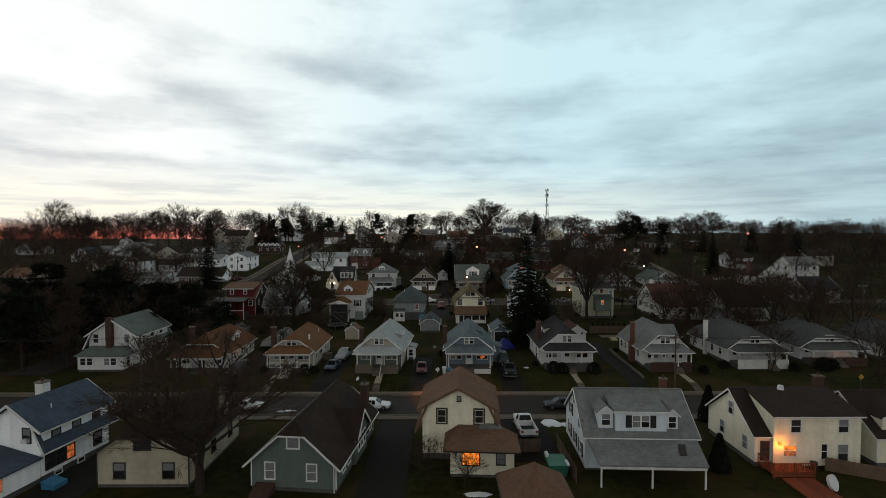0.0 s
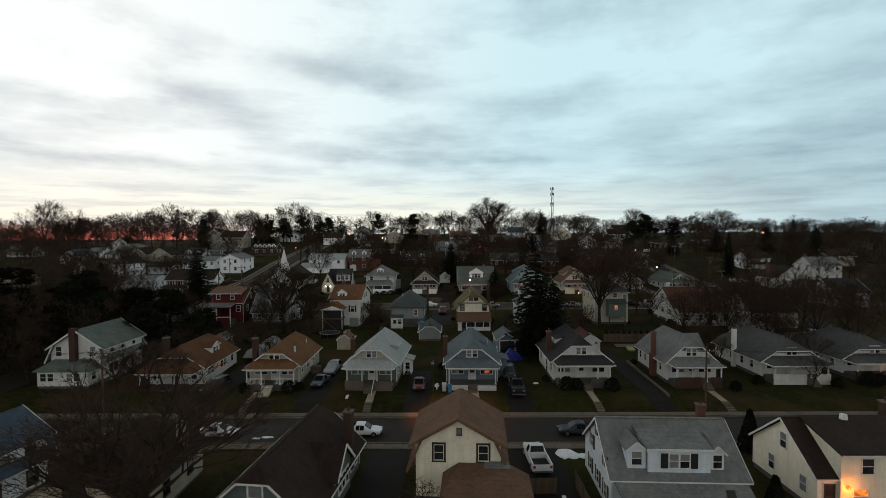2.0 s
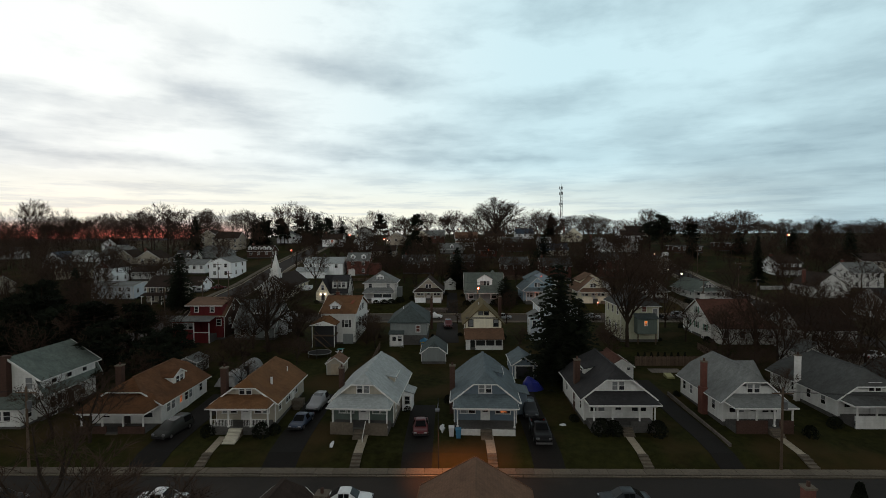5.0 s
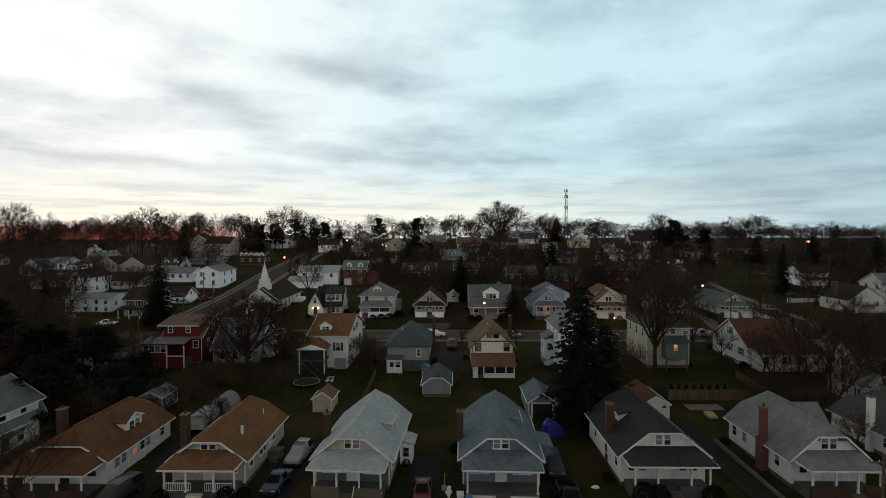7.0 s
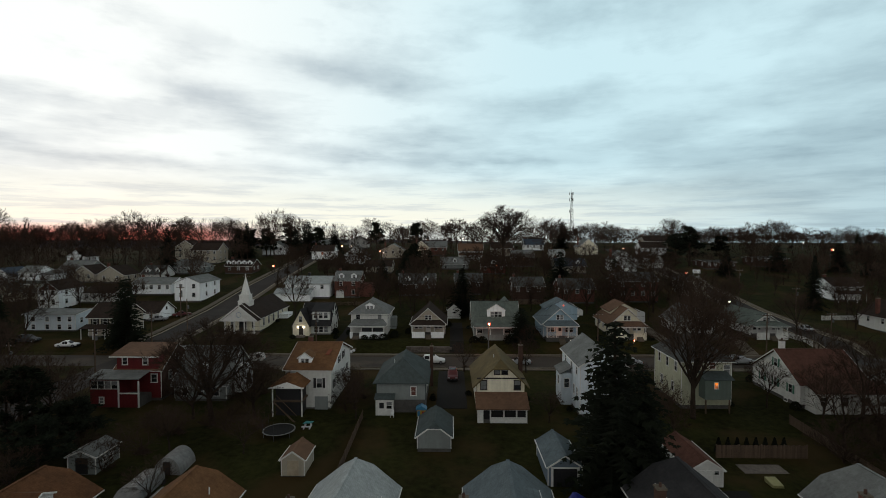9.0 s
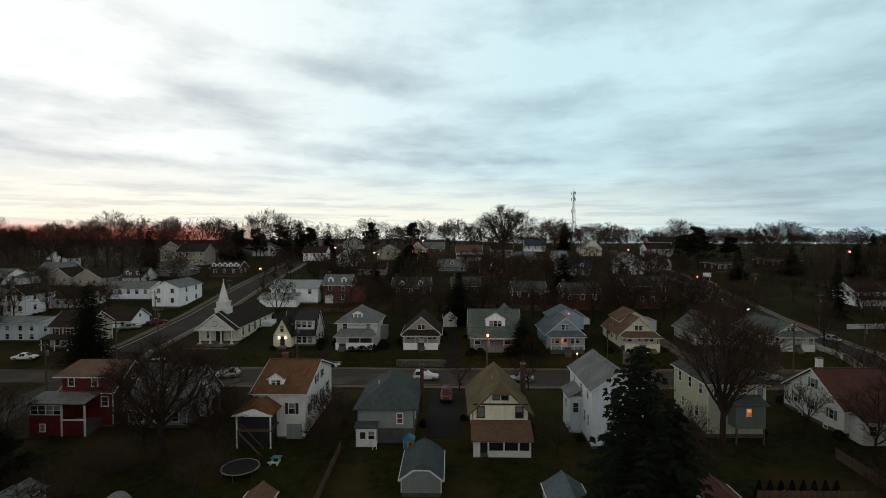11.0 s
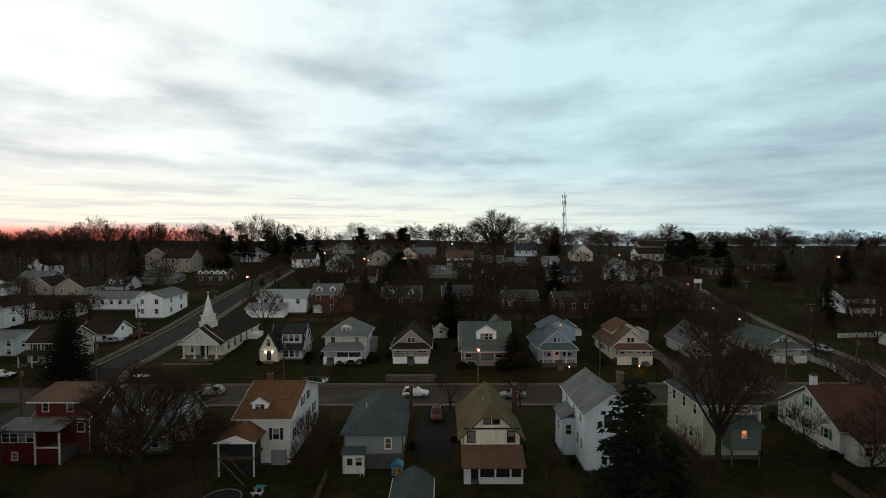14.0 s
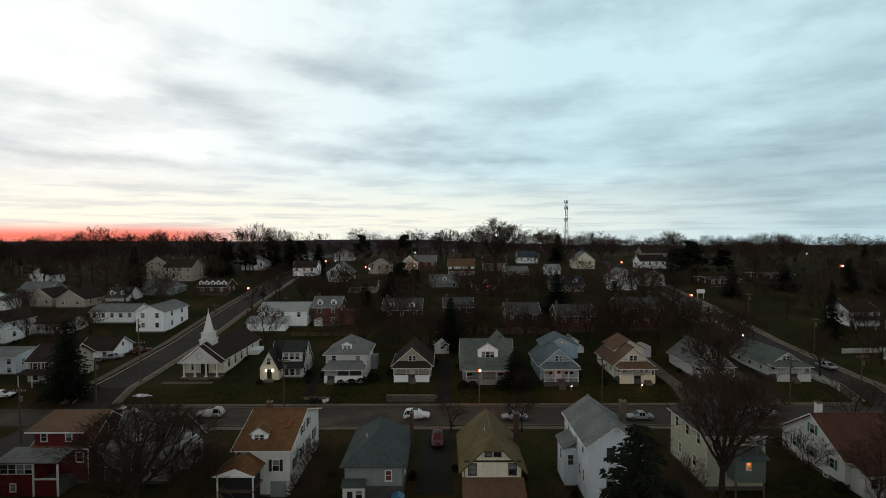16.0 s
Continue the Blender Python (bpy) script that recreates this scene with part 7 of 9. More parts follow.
    span = sorted(math.hypot(v[0], v[1]) for v in twigs.v)[int(len(twigs.v) * 0.95)]
    k, w = height / top, R / span
    for g in (limbs, twigs):
        g.v = [(x * w, y * w, z * k) for x, y, z in g.v]
    return limbs, twigs


def conifer_geo(seed, height, radius, shape=1.0):
    """Spruce: a straight trunk with whorls of drooping boughs, each a spray of small needle clumps."""
    rng = random.Random(seed)
    trunk, crown = Geo(), Geo()
    trunk.tube((0, 0, -0.3), (0, 0, height * 0.97), height * 0.018, 0.03, 7)
    z = height * 0.06
    while z < height * 0.98:
        f = z / height
        reach = radius * (1 - f) ** shape * rng.uniform(0.8, 1.12) + 0.12
        n = max(4, int(5 + 5 * (1 - f)))
        a0 = rng.uniform(0, 6.28)
        for k in range(n):
            a = a0 + 6.283 * k / n + rng.uniform(-0.25, 0.25)
            L = reach * rng.uniform(0.65, 1.12)
            d = Vector((math.cos(a), math.sin(a), 0))
            s = Vector((-d.y, d.x, 0))
            m = max(3, int(L * 3.2))
            for j in range(m):
                t = (j + rng.uniform(0.1, 0.9)) / m
                c = d * (L * t) + Vector((0, 0, z - 0.30 * L * t * t + rng.uniform(-0.12, 0.12)))
                w = (0.30 + 0.55 * (1 - t)) * min(1.0, 0.35 + L * 0.22)
                for q in (-1, 1):
                    tip = c + s * (q * w * rng.uniform(0.8, 1.3)) + d * w * 0.75 + Vector((0, 0, -0.16 * w + rng.uniform(-0.2, 0.08)))
                    back = c - d * w * 0.3
                    crown.poly([back, c + d * w * 0.55 + Vector((0, 0, 0.05)), tip])
                    crown.poly([c + Vector((0, 0, 0.10)), c + s * (q * w * 0.5) + Vector((0, 0, -0.28 * w - 0.08)), c + d * w * 0.9])
        z += height * 0.030 * rng.uniform(0.8, 1.25)
    return trunk, crown


def pine_geo(seed, height, radius):
    """Open-crowned pine: bare lower trunk and irregular tufts on spreading limbs."""
    rng = random.Random(seed)
    trunk, crown = Geo(), Geo()
    trunk.tube((0, 0, -0.3), (rng.uniform(-.4, .4), rng.uniform(-.4, .4), height * 0.95), height * 0.02, 0.05, 7)
    for i in range(34):
        f = rng.uniform(0.25, 1.0)
        a = rng.uniform(0, 6.283)
        L = radius * (1.15 - 0.85 * f ** 1.5) * rng.uniform(0.5, 1.1)
        p = Vector((0, 0, height * f * 0.95))
        q = p + Vector((math.cos(a) * L, math.sin(a) * L, L * rng.uniform(0.05, 0.4)))
        trunk.tube(p, q, 0.07, 0.03, 4)
        for k in range(4):
            c = p.lerp(q, rng.uniform(0.45, 1.05)) + Vector((rng.gauss(0, .3), rng.gauss(0, .3), rng.gauss(0, .2)))
            for j in range(22):
                d = Vector((rng.gauss(0, 1), rng.gauss(0, 1), rng.gauss(0.25, 0.6))).normalized()
                u = d.orthogonal().normalized() * 0.16
                b = c + d * rng.uniform(0.05, 0.3)
                crown.poly([b - u, b + u, b + d * rng.uniform(0.45, 0.9)])
    return trunk, crown


def shrub_geo(seed, rx, ry, h, cone=False, n=250):
    rng = random.Random(seed)
    g = Geo()
    for i in range(n):
        a, f = rng.uniform(0, 6.283), rng.random() ** 0.8
        r = (1 - f) ** 0.8 if cone else math.sqrt(max(0.02, 1 - (f * 1.02 - 0.05) ** 2)) if f > 0.3 else 0.75 + 0.25 * f / 0.3
        r *= rng.uniform(0.75, 1.06)
        c = Vector((rx * r * math.cos(a), ry * r * math.sin(a), 0.05 + h * f))
        d = Vector((math.cos(a), math.sin(a), rng.uniform(-0.2, 0.7))).normalized()
        u = d.orthogonal().normalized()
        u.rotate(Matrix.Rotation(rng.uniform(0, 6.28), 3, d))
        s = 0.13 * max(0.8, min(2.2, (rx + h) / 2))
        v = d.cross(u)
        g.poly([c - u * s, c + v * s * 0.7 + d * s * 0.4, c + u * s, c - v * s * 0.7 + d * s * 0.3])
    return g


GROUP = {"bare": "leafless trees of the suburb", "spruce": "dark spruces between the houses", "pine": "dark pines between the houses"}
SIZE = {"bare": ("small leafless garden tree with fine brown twigs", "leafless tree with dense fine brown twigs", "tall leafless tree with a wide twiggy crown"),
        "spruce": ("small dark spruce beside the houses", "dark spruce with drooping boughs", "tall dark spruce with drooping boughs"),
        "pine": ("small dark pine with tufted crown", "dark pine with tufted crown", "tall dark pine with tufted crown")}
BARE = []
for i, (fk, wd, sp) in enumerate(((0.24, 0.36, 0.55), (0.20, 0.42, 0.7), (0.30, 0.34, 0.5), (0.26, 0.40, 0.62), (0.16, 0.38, 0.6), (0.32, 0.38, 0.65))):
    l, t = bare_tree_geo(11 + i * 7, 12, (8, 6, 5, 6), fk, wd, 0.020, (6, 4), 1, 0.018, sp, 1.7)
    BARE.append([l.mesh("trunk", M["bark"]), t.mesh("crown", M["twig"])])
HERO = []
for i, (fk, wd, sp) in enumerate(((0.15, 0.46, 0.8), (0.20, 0.42, 0.7), (0.30, 0.38, 0.5))):
    l, t = bare_tree_geo(91 + i * 5, 12, (11, 8, 7, 7), fk, wd, 0.014, (8, 5), 2, 0.024, sp, 1.7)
    HERO.append([l.mesh("trunk", M["bark"]), t.mesh("crown", M["twig"])])
RIDGE = []
for i, (fk, wd, sp) in enumerate(((0.24, 0.38, 0.55), (0.20, 0.42, 0.7), (0.28, 0.36, 0.5), (0.34, 0.40, 0.65))):
    l, t = bare_tree_geo(211 + i * 7, 12, (10, 7, 6, 8), fk, wd, 0.017, (5, 3), 1, 0.016, sp, 1.7)
    RIDGE.append([l.mesh("trunk", M["bark"]), t.mesh("crown", M["twig"])])
BRUSH = []
for i in range(3):
    l, t = bare_tree_geo(161 + i * 5, 12, (14, 5, 4, 5), 0.03, 0.5, 0.03, (5, 3), 1, 0.012, 0.75, 2.0)
    t.f += [tuple(k + len(t.v) for k in f) for f in l.f]
    t.v += l.v
    BRUSH.append(t.mesh("brush", M["twig"]))
SPRUCE = []
for i in range(3):
    l, t = conifer_geo(40 + i, 12, 3.0, (0.62, 0.75, 0.55)[i])
    SPRUCE.append([l.mesh("trunk", M["bark"]), t.mesh("crown", M["needle"])])
PINE = []
for i in range(2):
    l, t = pine_geo(60 + i, 12, 4.0)
    PINE.append([l.mesh("trunk", M["bark"]), t.mesh("crown", M["needle"])])

TREES = []


def tree(kind, x, y, height, width=None, seed=0, group="", label="", hero=False):
    lib = {"bare": HERO if hero else RIDGE if y > 235 else BARE, "spruce": SPRUCE, "pine": PINE}[kind]
    meshes = lib[seed % len(lib)]
    native = {"bare": 9.6, "spruce": 5.2, "pine": 8.0}[kind]
    s = height / 12.0
    w = (width / native) if width else s
    top = thing({"bare": "bare_tree", "spruce": "spruce_tree", "pine": "pine_tree"}[kind], (x, y, ground(x, y)), label or SIZE[kind][0 if height < 7.5 else 1 if height < 14 else 2], "tree", group or GROUP[kind])
    top.scale, top.rotation_euler = (w, w, s), (0, 0, (seed * 2.399) % 6.283)
    for me, nm in zip(meshes, ("trunk", "crown")):
        o = new(nm, me)
        o.parent = top
    TREES.append((x, y, max(2.0, (width or height * 0.6) * 0.35)))
    return top


def brush(x, y, height, width, seed=0):
    top = new("brush", BRUSH[seed % 3])
    top.location = (x, y, ground(x, y))
    tagged(top, "leafless brown garden brush of many stems", "shrub", "brush in the back gardens")
    top.scale, top.rotation_euler = (width / 11, width / 11, height / 12), (0, 0, seed * 2.1 % 6.283)


def near_trees():
    tree("bare", -22.4, 56.0, 15.5, 17.5, 1, label="large leafless tree spreading beside the stucco house", hero=True)
    tree("bare", 1.9, 56.9, 3.6, 4.2, 3, label="leafless shrub tree before the lit kitchen window")
    tree("bare", -1.6, 58.6, 4.2, 4.2, 1, label="leafless shrub tree beside the kitchen wall")
    tree("bare", -34.2, 125.5, 15.5, 15.5, 2, label="spreading leafless tree with crooked limbs", hero=True)
    tree("bare", -29.2, 128.0, 9.0, 8.5, 2, hero=True)
    tree("bare", -38.0, 127.5, 9.0, 8.0, 1, hero=True)
    tree("bare", 34.4, 128.8, 19.0, 14.0, 2, label="tall leafless tree in front of the yellow house", hero=True)
    tree("spruce", 17.0, 110.6, 18.8, 11.4, 0, label="tall dark spruce behind the charcoal roof")
    tree("spruce", 20.4, 111.5, 13.0, 8.2, 2)
    for i, (x, y, h, w) in enumerate(((-52.5, 106.5, 10, 9), (-57.0, 111.0, 12, 11), (-46.5, 110.5, 7.5, 8), (-61.0, 106.0, 12, 10), (-54.0, 117.0, 11, 10), (-47.5, 117.5, 7, 8))):
        tree("pine", x, y, h, w, i + 1)
    tree("spruce", -72.9, 165.6, 16.0, 9.5, 2, label="dark spruce at the street corner")
    tree("spruce", -76.5, 168.0, 6.0, 4.0, 1)
    for i, (x, y, h, w) in enumerate(((-72, 96, 15, 11), (-67, 109, 14, 10), (-81, 112, 16, 12), (-76, 124, 14, 11), (-88, 102, 15, 12), (-64, 101, 11, 8), (-60, 116, 10, 8), (-70, 118, 12, 10), (-69, 92, 13, 10), (-77, 90, 14, 11), (-83, 96, 15, 12), (-92, 94, 15, 12), (-66, 114, 11, 10), (-58, 112, 9, 8), (-63, 118, 11, 10), (-73, 115, 12, 11))):
        tree("pine", x, y, h, w, i)
    for i, (x, y, h, w) in enumerate(((-62, 112, 12, 10), (-56, 118, 12, 10), (-63, 122, 13, 11), (-58, 126, 11, 10), (-70, 130, 14, 12), (-79, 134, 14, 12), (-50, 121, 10, 9), (-88, 128, 14, 12), (-95, 118, 15, 13), (-84, 142, 13, 11), (-97, 140, 14, 12), (-61, 104, 12, 11), (-55, 108, 10, 9), (-86, 118, 14, 12), (-58.5, 124, 9, 9), (-63, 94, 11, 10), (-72, 102, 13, 12), (-80, 104, 14, 12), (-67, 104, 12, 11), (-74, 110, 13, 12), (-98, 106, 14, 13))):
        tree("bare", x, y, h, w, i)
    for i, (x, y, h, w) in enumerate(((58, 76, 13, 11), (53, 90.5, 5.5, 5), (-41.5, 88.6, 8, 9), (-46.5, 89.5, 7.5, 8), (48.5, 119.5, 10, 9), (52.0, 127.5, 9, 8), (57.5, 120, 13, 11), (64, 122, 14, 12), (59, 129, 13, 10))):
        tree("bare", x, y, h, w, i + 2)
    for i, (x, y, h, w) in enumerate(((71, 118, 13, 11), (78, 124, 13, 11), (83, 138, 13, 11), (49, 146, 11, 9), (65, 147, 11, 9), (-14.5, 128, 7, 6), (-17.0, 134, 6, 5), (13.5, 150.5, 7, 7), (16.0, 165.5, 6, 6), (1.8, 150.5, 6, 6))):
        tree("bare", x, y, h, w, i + 1)
    for i, (x, y, h, w) in enumerate(((52, 112, 11, 10), (61, 113, 12, 11), (68, 110, 13, 12), (55, 122, 10, 9), (76, 114, 13, 12), (82, 120, 12, 11), (66, 131, 13, 11), (73, 133, 13, 12), (80, 130, 12, 11), (70, 104, 12, 11), (80, 106, 13, 12), (57.5, 106, 9, 8))):
        tree("bare", x, y, h, w, i + 3)
    for i, (x, y, h, w) in enumerate(((30, 192, 12, 9), (46, 194, 15, 12), (56, 197, 17, 14), (66, 192, 14, 12), (22, 198, 11, 8), (-3, 197, 10, 8), (79, 172, 12, 11))):
        tree("bare", x, y, h, w, i + 2)
    for i, (x, y, h, w) in enumerate(((-112, 192, 13, 10), (-119, 189, 12, 10), (-125, 201, 13, 11), (-132, 202, 12, 10), (-106, 196, 12, 9), (-100, 170.5, 10, 9), (-107, 172, 11, 9), (-97, 190, 11, 9), (-92, 199, 10, 8), (-127, 190, 13, 11), (-138, 199, 13, 11), (-110, 183, 11, 9), (-147, 212, 14, 12), (-123, 214, 12, 10), (-99, 203, 9, 8), (-115, 173, 12, 10))):
        tree("bare", x, y, h, w, i + 2)
    tree("bare", 56.0, 169.0, 16.0, 14.0, 1, label="dense leafless street tree before the bungalow", hero=True)
    tree("spruce", 15.2, 169.0, 8.0, 7.0, 0)
    for i, (x, y, h, w) in enumerate(((-31.5, 123.5, 4.5, 6), (-37.5, 122.5, 5, 6.5), (-39.5, 122.0, 4.0, 5), (-16.5, 130.5, 4.5, 4.5), (-14.8, 136, 4.5, 4), (-17.2, 139.5, 4.5, 4), (-32.5, 132.5, 5, 5), (-31.8, 138, 5, 5), (29.5, 124, 6, 5), (31, 131, 6, 5), (-27, 124.5, 4, 5),
                                         (46, 116, 5, 7), (52, 117.5, 6, 8), (58, 116, 6, 8), (63, 118, 6, 8), (69, 123, 6, 8), (75, 120, 6, 8), (-52, 113, 6, 8), (-57, 112, 6, 8), (-66, 116, 7, 9), (-73, 113, 7, 9), (-47, 116, 5, 7), (-62, 98, 6, 9), (-69, 98, 7, 10), (-76, 98, 7, 10), (-84, 106, 7, 10), (-60, 108, 6, 9), (-68, 122, 6, 9), (-39, 117, 5, 7), (-41, 113, 4, 5))):
        brush(x, y, h, w, i)
    for i, (x, y, h, w) in enumerate(((-47.5, 95, 5, 5), (-31.5, 106.5, 5, 5), (-36, 118, 6, 6), (-46, 107, 6, 6), (-26.5, 117.5, 5, 5), (44.5, 99, 6, 5), (45, 106, 7, 6), (59.5, 99.5, 7, 6), (60, 106.5, 8, 7), (13.2, 127, 5, 5), (28.6, 136, 7, 6), (47.6, 133, 8, 7))):
        tree("bare", x, y, h, w, i + 3)
    tree("spruce", -101.8, 166.0, 12, 6.0, 0)
    for i, (x, y, h, w) in enumerate(((-42.2, 246.0, 10.5, 6.0), (-14.6, 246.5, 12.5, 8.5), (-9.8, 249.5, 9.5, 7.5), (-18.6, 247.5, 9.0, 7.0), (-96.5, 294.0, 13.5, 9.0), (-89.0, 298.5, 11.5, 8.5), (-101.5, 292.0, 11.0, 8.0))):
        tree("spruce" if i % 3 == 0 else "pine", x, y, h, w, i)


near_trees()


def ridge_trees():
    for i, (x, y, h, w) in enumerate(((-194, 260, 25, 19), (-181, 260, 21, 14), (-206, 300, 17, 14), (-197, 300, 17, 14), (-179, 290, 18, 14), (-168, 290, 19, 16), (-154, 280, 20, 16), (-136, 270, 23, 22), (-132, 300, 19, 12), (-118, 300, 18, 13), (-110, 300, 18, 13), (-84, 290, 22, 17), (-79, 300, 19, 14), (-146, 276, 19, 16), (-125, 285, 19, 15), (-160, 268, 19, 16))):
        tree("bare", x, y, h * 1.12, w * 1.05, i)
    for i, (x, y, h, w) in enumerate(((-52, 320, 14, 14), (-27, 320, 14, 12), (-1, 330, 15, 14), (11, 320, 14, 12), (55, 330, 18, 17), (72, 330, 14, 14), (88, 330, 14, 16), (106, 300, 19, 18), (139, 290, 18, 17), (150, 290, 19, 17), (165, 300, 13, 13), (202, 300, 12, 13), (62, 322, 14, 13), (80, 318, 14, 13), (116, 296, 15, 14), (128, 300, 15, 14), (180, 300, 13, 13))):
        tree("bare", x, y, h, w, i + 1)
    tree("bare", 24, 290, 26, 26, 2, label="great leafless tree standing above the hillside houses", hero=True)
    for i, (x, y, h, w) in enumerate(((-112, 250, 19, 8), (-97, 290, 17, 10), (-101, 290, 15, 8), (-71, 300, 17, 11), (-77, 300, 13, 9), (-60, 310, 12, 10), (60, 330, 15, 8), (103, 200, 16, 6), (196, 300, 12, 6), (149, 220, 16, 8))):
        tree("spruce", x, y, h, w, i)
    for i, (x, y, h, w) in enumerate(((-40, 320, 15, 11), (-19, 320, 15, 11), (101, 270, 17, 14), (95, 270, 14, 13), (119, 280, 12, 11), (-66, 300, 14, 10), (-90, 296, 14, 10), (-84, 310, 15, 10))):
        tree("pine", x, y, h, w, i)


ridge_trees()


def footprints():
    out = []
    for ob in scene.objects:
        if ob.parent is None and ob.type == "EMPTY" and ob.get("category") in ("house", "church", "shed"):
            xs, ys = [], []
            for c in ob.children:
                if c.name.split(".")[0] in ("wall", "rear_wing", "side_wing", "front_wing", "foundation"):
                    for b in c.bound_box:
                        xs.append(ob.location.x + b[0])
                        ys.append(ob.location.y + b[1])
            if xs:
                out.append((min(xs), max(xs), min(ys), max(ys)))
    return out


FOOT = footprints()


def free(x, y, r, front=0.0):
    for a, b, c, d in FOOT:
        if a - r < x < b + r and c - r * 1.6 - front < y < d + r:
            return False
    for a, b in (WEST, EAST):
        if a - 3 < x < b + 3 and y > 88:
            return False
    return not (73 < y < 87 or 150 < y < 166)


def scatter_trees():
    rng = random.Random(5)
    made = 0
    tries = 0
    while made < 100 and tries < 6000:
        tries += 1
        zone = rng.random()
        if zone < 0.28:
            x, y = rng.uniform(95, 215), rng.uniform(110, 262)
        elif zone < 0.48:
            x, y = rng.uniform(-220, -90), rng.uniform(120, 262)
        elif zone < 0.72:
            x, y = rng.uniform(-60, 84), rng.uniform(187, 205)
        else:
            x, y = rng.uniform(-60, 84), rng.uniform(222, 250)
        h = rng.uniform(8, 15)
        if not free(x, y, 2.0, 4.0) or any((x - a) ** 2 + (y - b) ** 2 < (c + 2.0) ** 2 for a, b, c in TREES):
            continue
        tree("bare" if rng.random() < 0.88 else "spruce", x, y, h, h * rng.uniform(0.65, 0.9), tries)
        made += 1


scatter_trees()


def woodland():
    """The far woods: many leafless trees in one mesh each for two belts."""
    rng = random.Random(9)
    kits = []
    for s in range(4):
        l, t = bare_tree_geo(300 + s, 12, (6, 4, 4, 8), (0.14, 0.2, 0.24, 0.16)[s], 0.40, 0.024, (3, 2), 0, 0.014, (0.6, 0.7, 0.55, 0.8)[s], 2.4)
        keep = Geo()
        keep.v, keep.f = l.v + t.v, list(l.f) + [tuple(k + len(l.v) for k in f) for f in t.f]
        kits.append((np.array(keep.v), keep.f))
    for name, count, x0, x1, y0, y1, lo, hi, label in (("woodland", 280, -260, 260, 203, 345, 7, 13, "leafless brown woods between hillside houses"),
                                                       ("garden_woods", 100, -60, 84, 192, 208, 7, 12, "leafless trees behind the upper gardens"),
                                                       ("hillside_woods", 150, -62, 84, 222, 284, 8, 13, "leafless trees between the hillside gardens"),
                                                       ("ridge_woods", 400, -420, 420, 312, 400, 11, 18, "leafless woods along the ridge"),
                                                       ("horizon_woods", 190, 20, 520, 405, 560, 9, 14, "leafless woods on the far side of the ridge"),
                                                       ("ridge_brush", 400, -170, 430, 380, 425, 5, 9, "low leafless brush along the ridge"),
                                                       ("west_woods", 130, -280, -95, 215, 330, 11, 18, "tall leafless woods on the western ridge"),
                                                       ("east_thicket", 300, 96, 260, 112, 290, 6, 13, "leafless brown thicket on the eastern slope"),
                                                       ("west_thicket", 240, -240, -92, 112, 240, 5, 11, "leafless brown thicket on the western slope")):
        V, F, n = [], [], 0
        for i in range(count):
            x, y = rng.uniform(x0, x1), rng.uniform(y0, y1)
            if not free(x, y, 1.5, 11.0 if -115 < x < 84 else 5.0):
                continue
            if -58 < x < -36 and 188 < y < 212:
                continue
            if name == "ridge_woods" and x < -85 and rng.random() < 0.55:
                continue
            v, f = kits[rng.randrange(4)]
            h, a = rng.uniform(lo, hi) / 12.0, rng.uniform(0, 6.283)
            if name == "ridge_woods":
                h *= 1 - 0.5 * min(1.0, max(0.0, (x - 50) / 150))
            w = h * rng.uniform(0.9, 1.35) * (1.5 if "brush" in name else 1.0)
            c, s = math.cos(a) * w, math.sin(a) * w
            q = np.stack([v[:, 0] * c - v[:, 1] * s + x, v[:, 0] * s + v[:, 1] * c + y, v[:, 2] * h + ground(x, y) - (1.5 if name == "ridge_brush" else 0.0)], 1)
            V.append(q)
            F += [tuple(k + n for k in ff) for ff in f]
            n += len(v)
        me = bpy.data.meshes.new(name)
        me.from_pydata(np.concatenate(V).tolist(), [], F)
        me.materials.append(M["twig"])
        tagged(new(name, me), label, "woods", kind="stuff")


woodland()


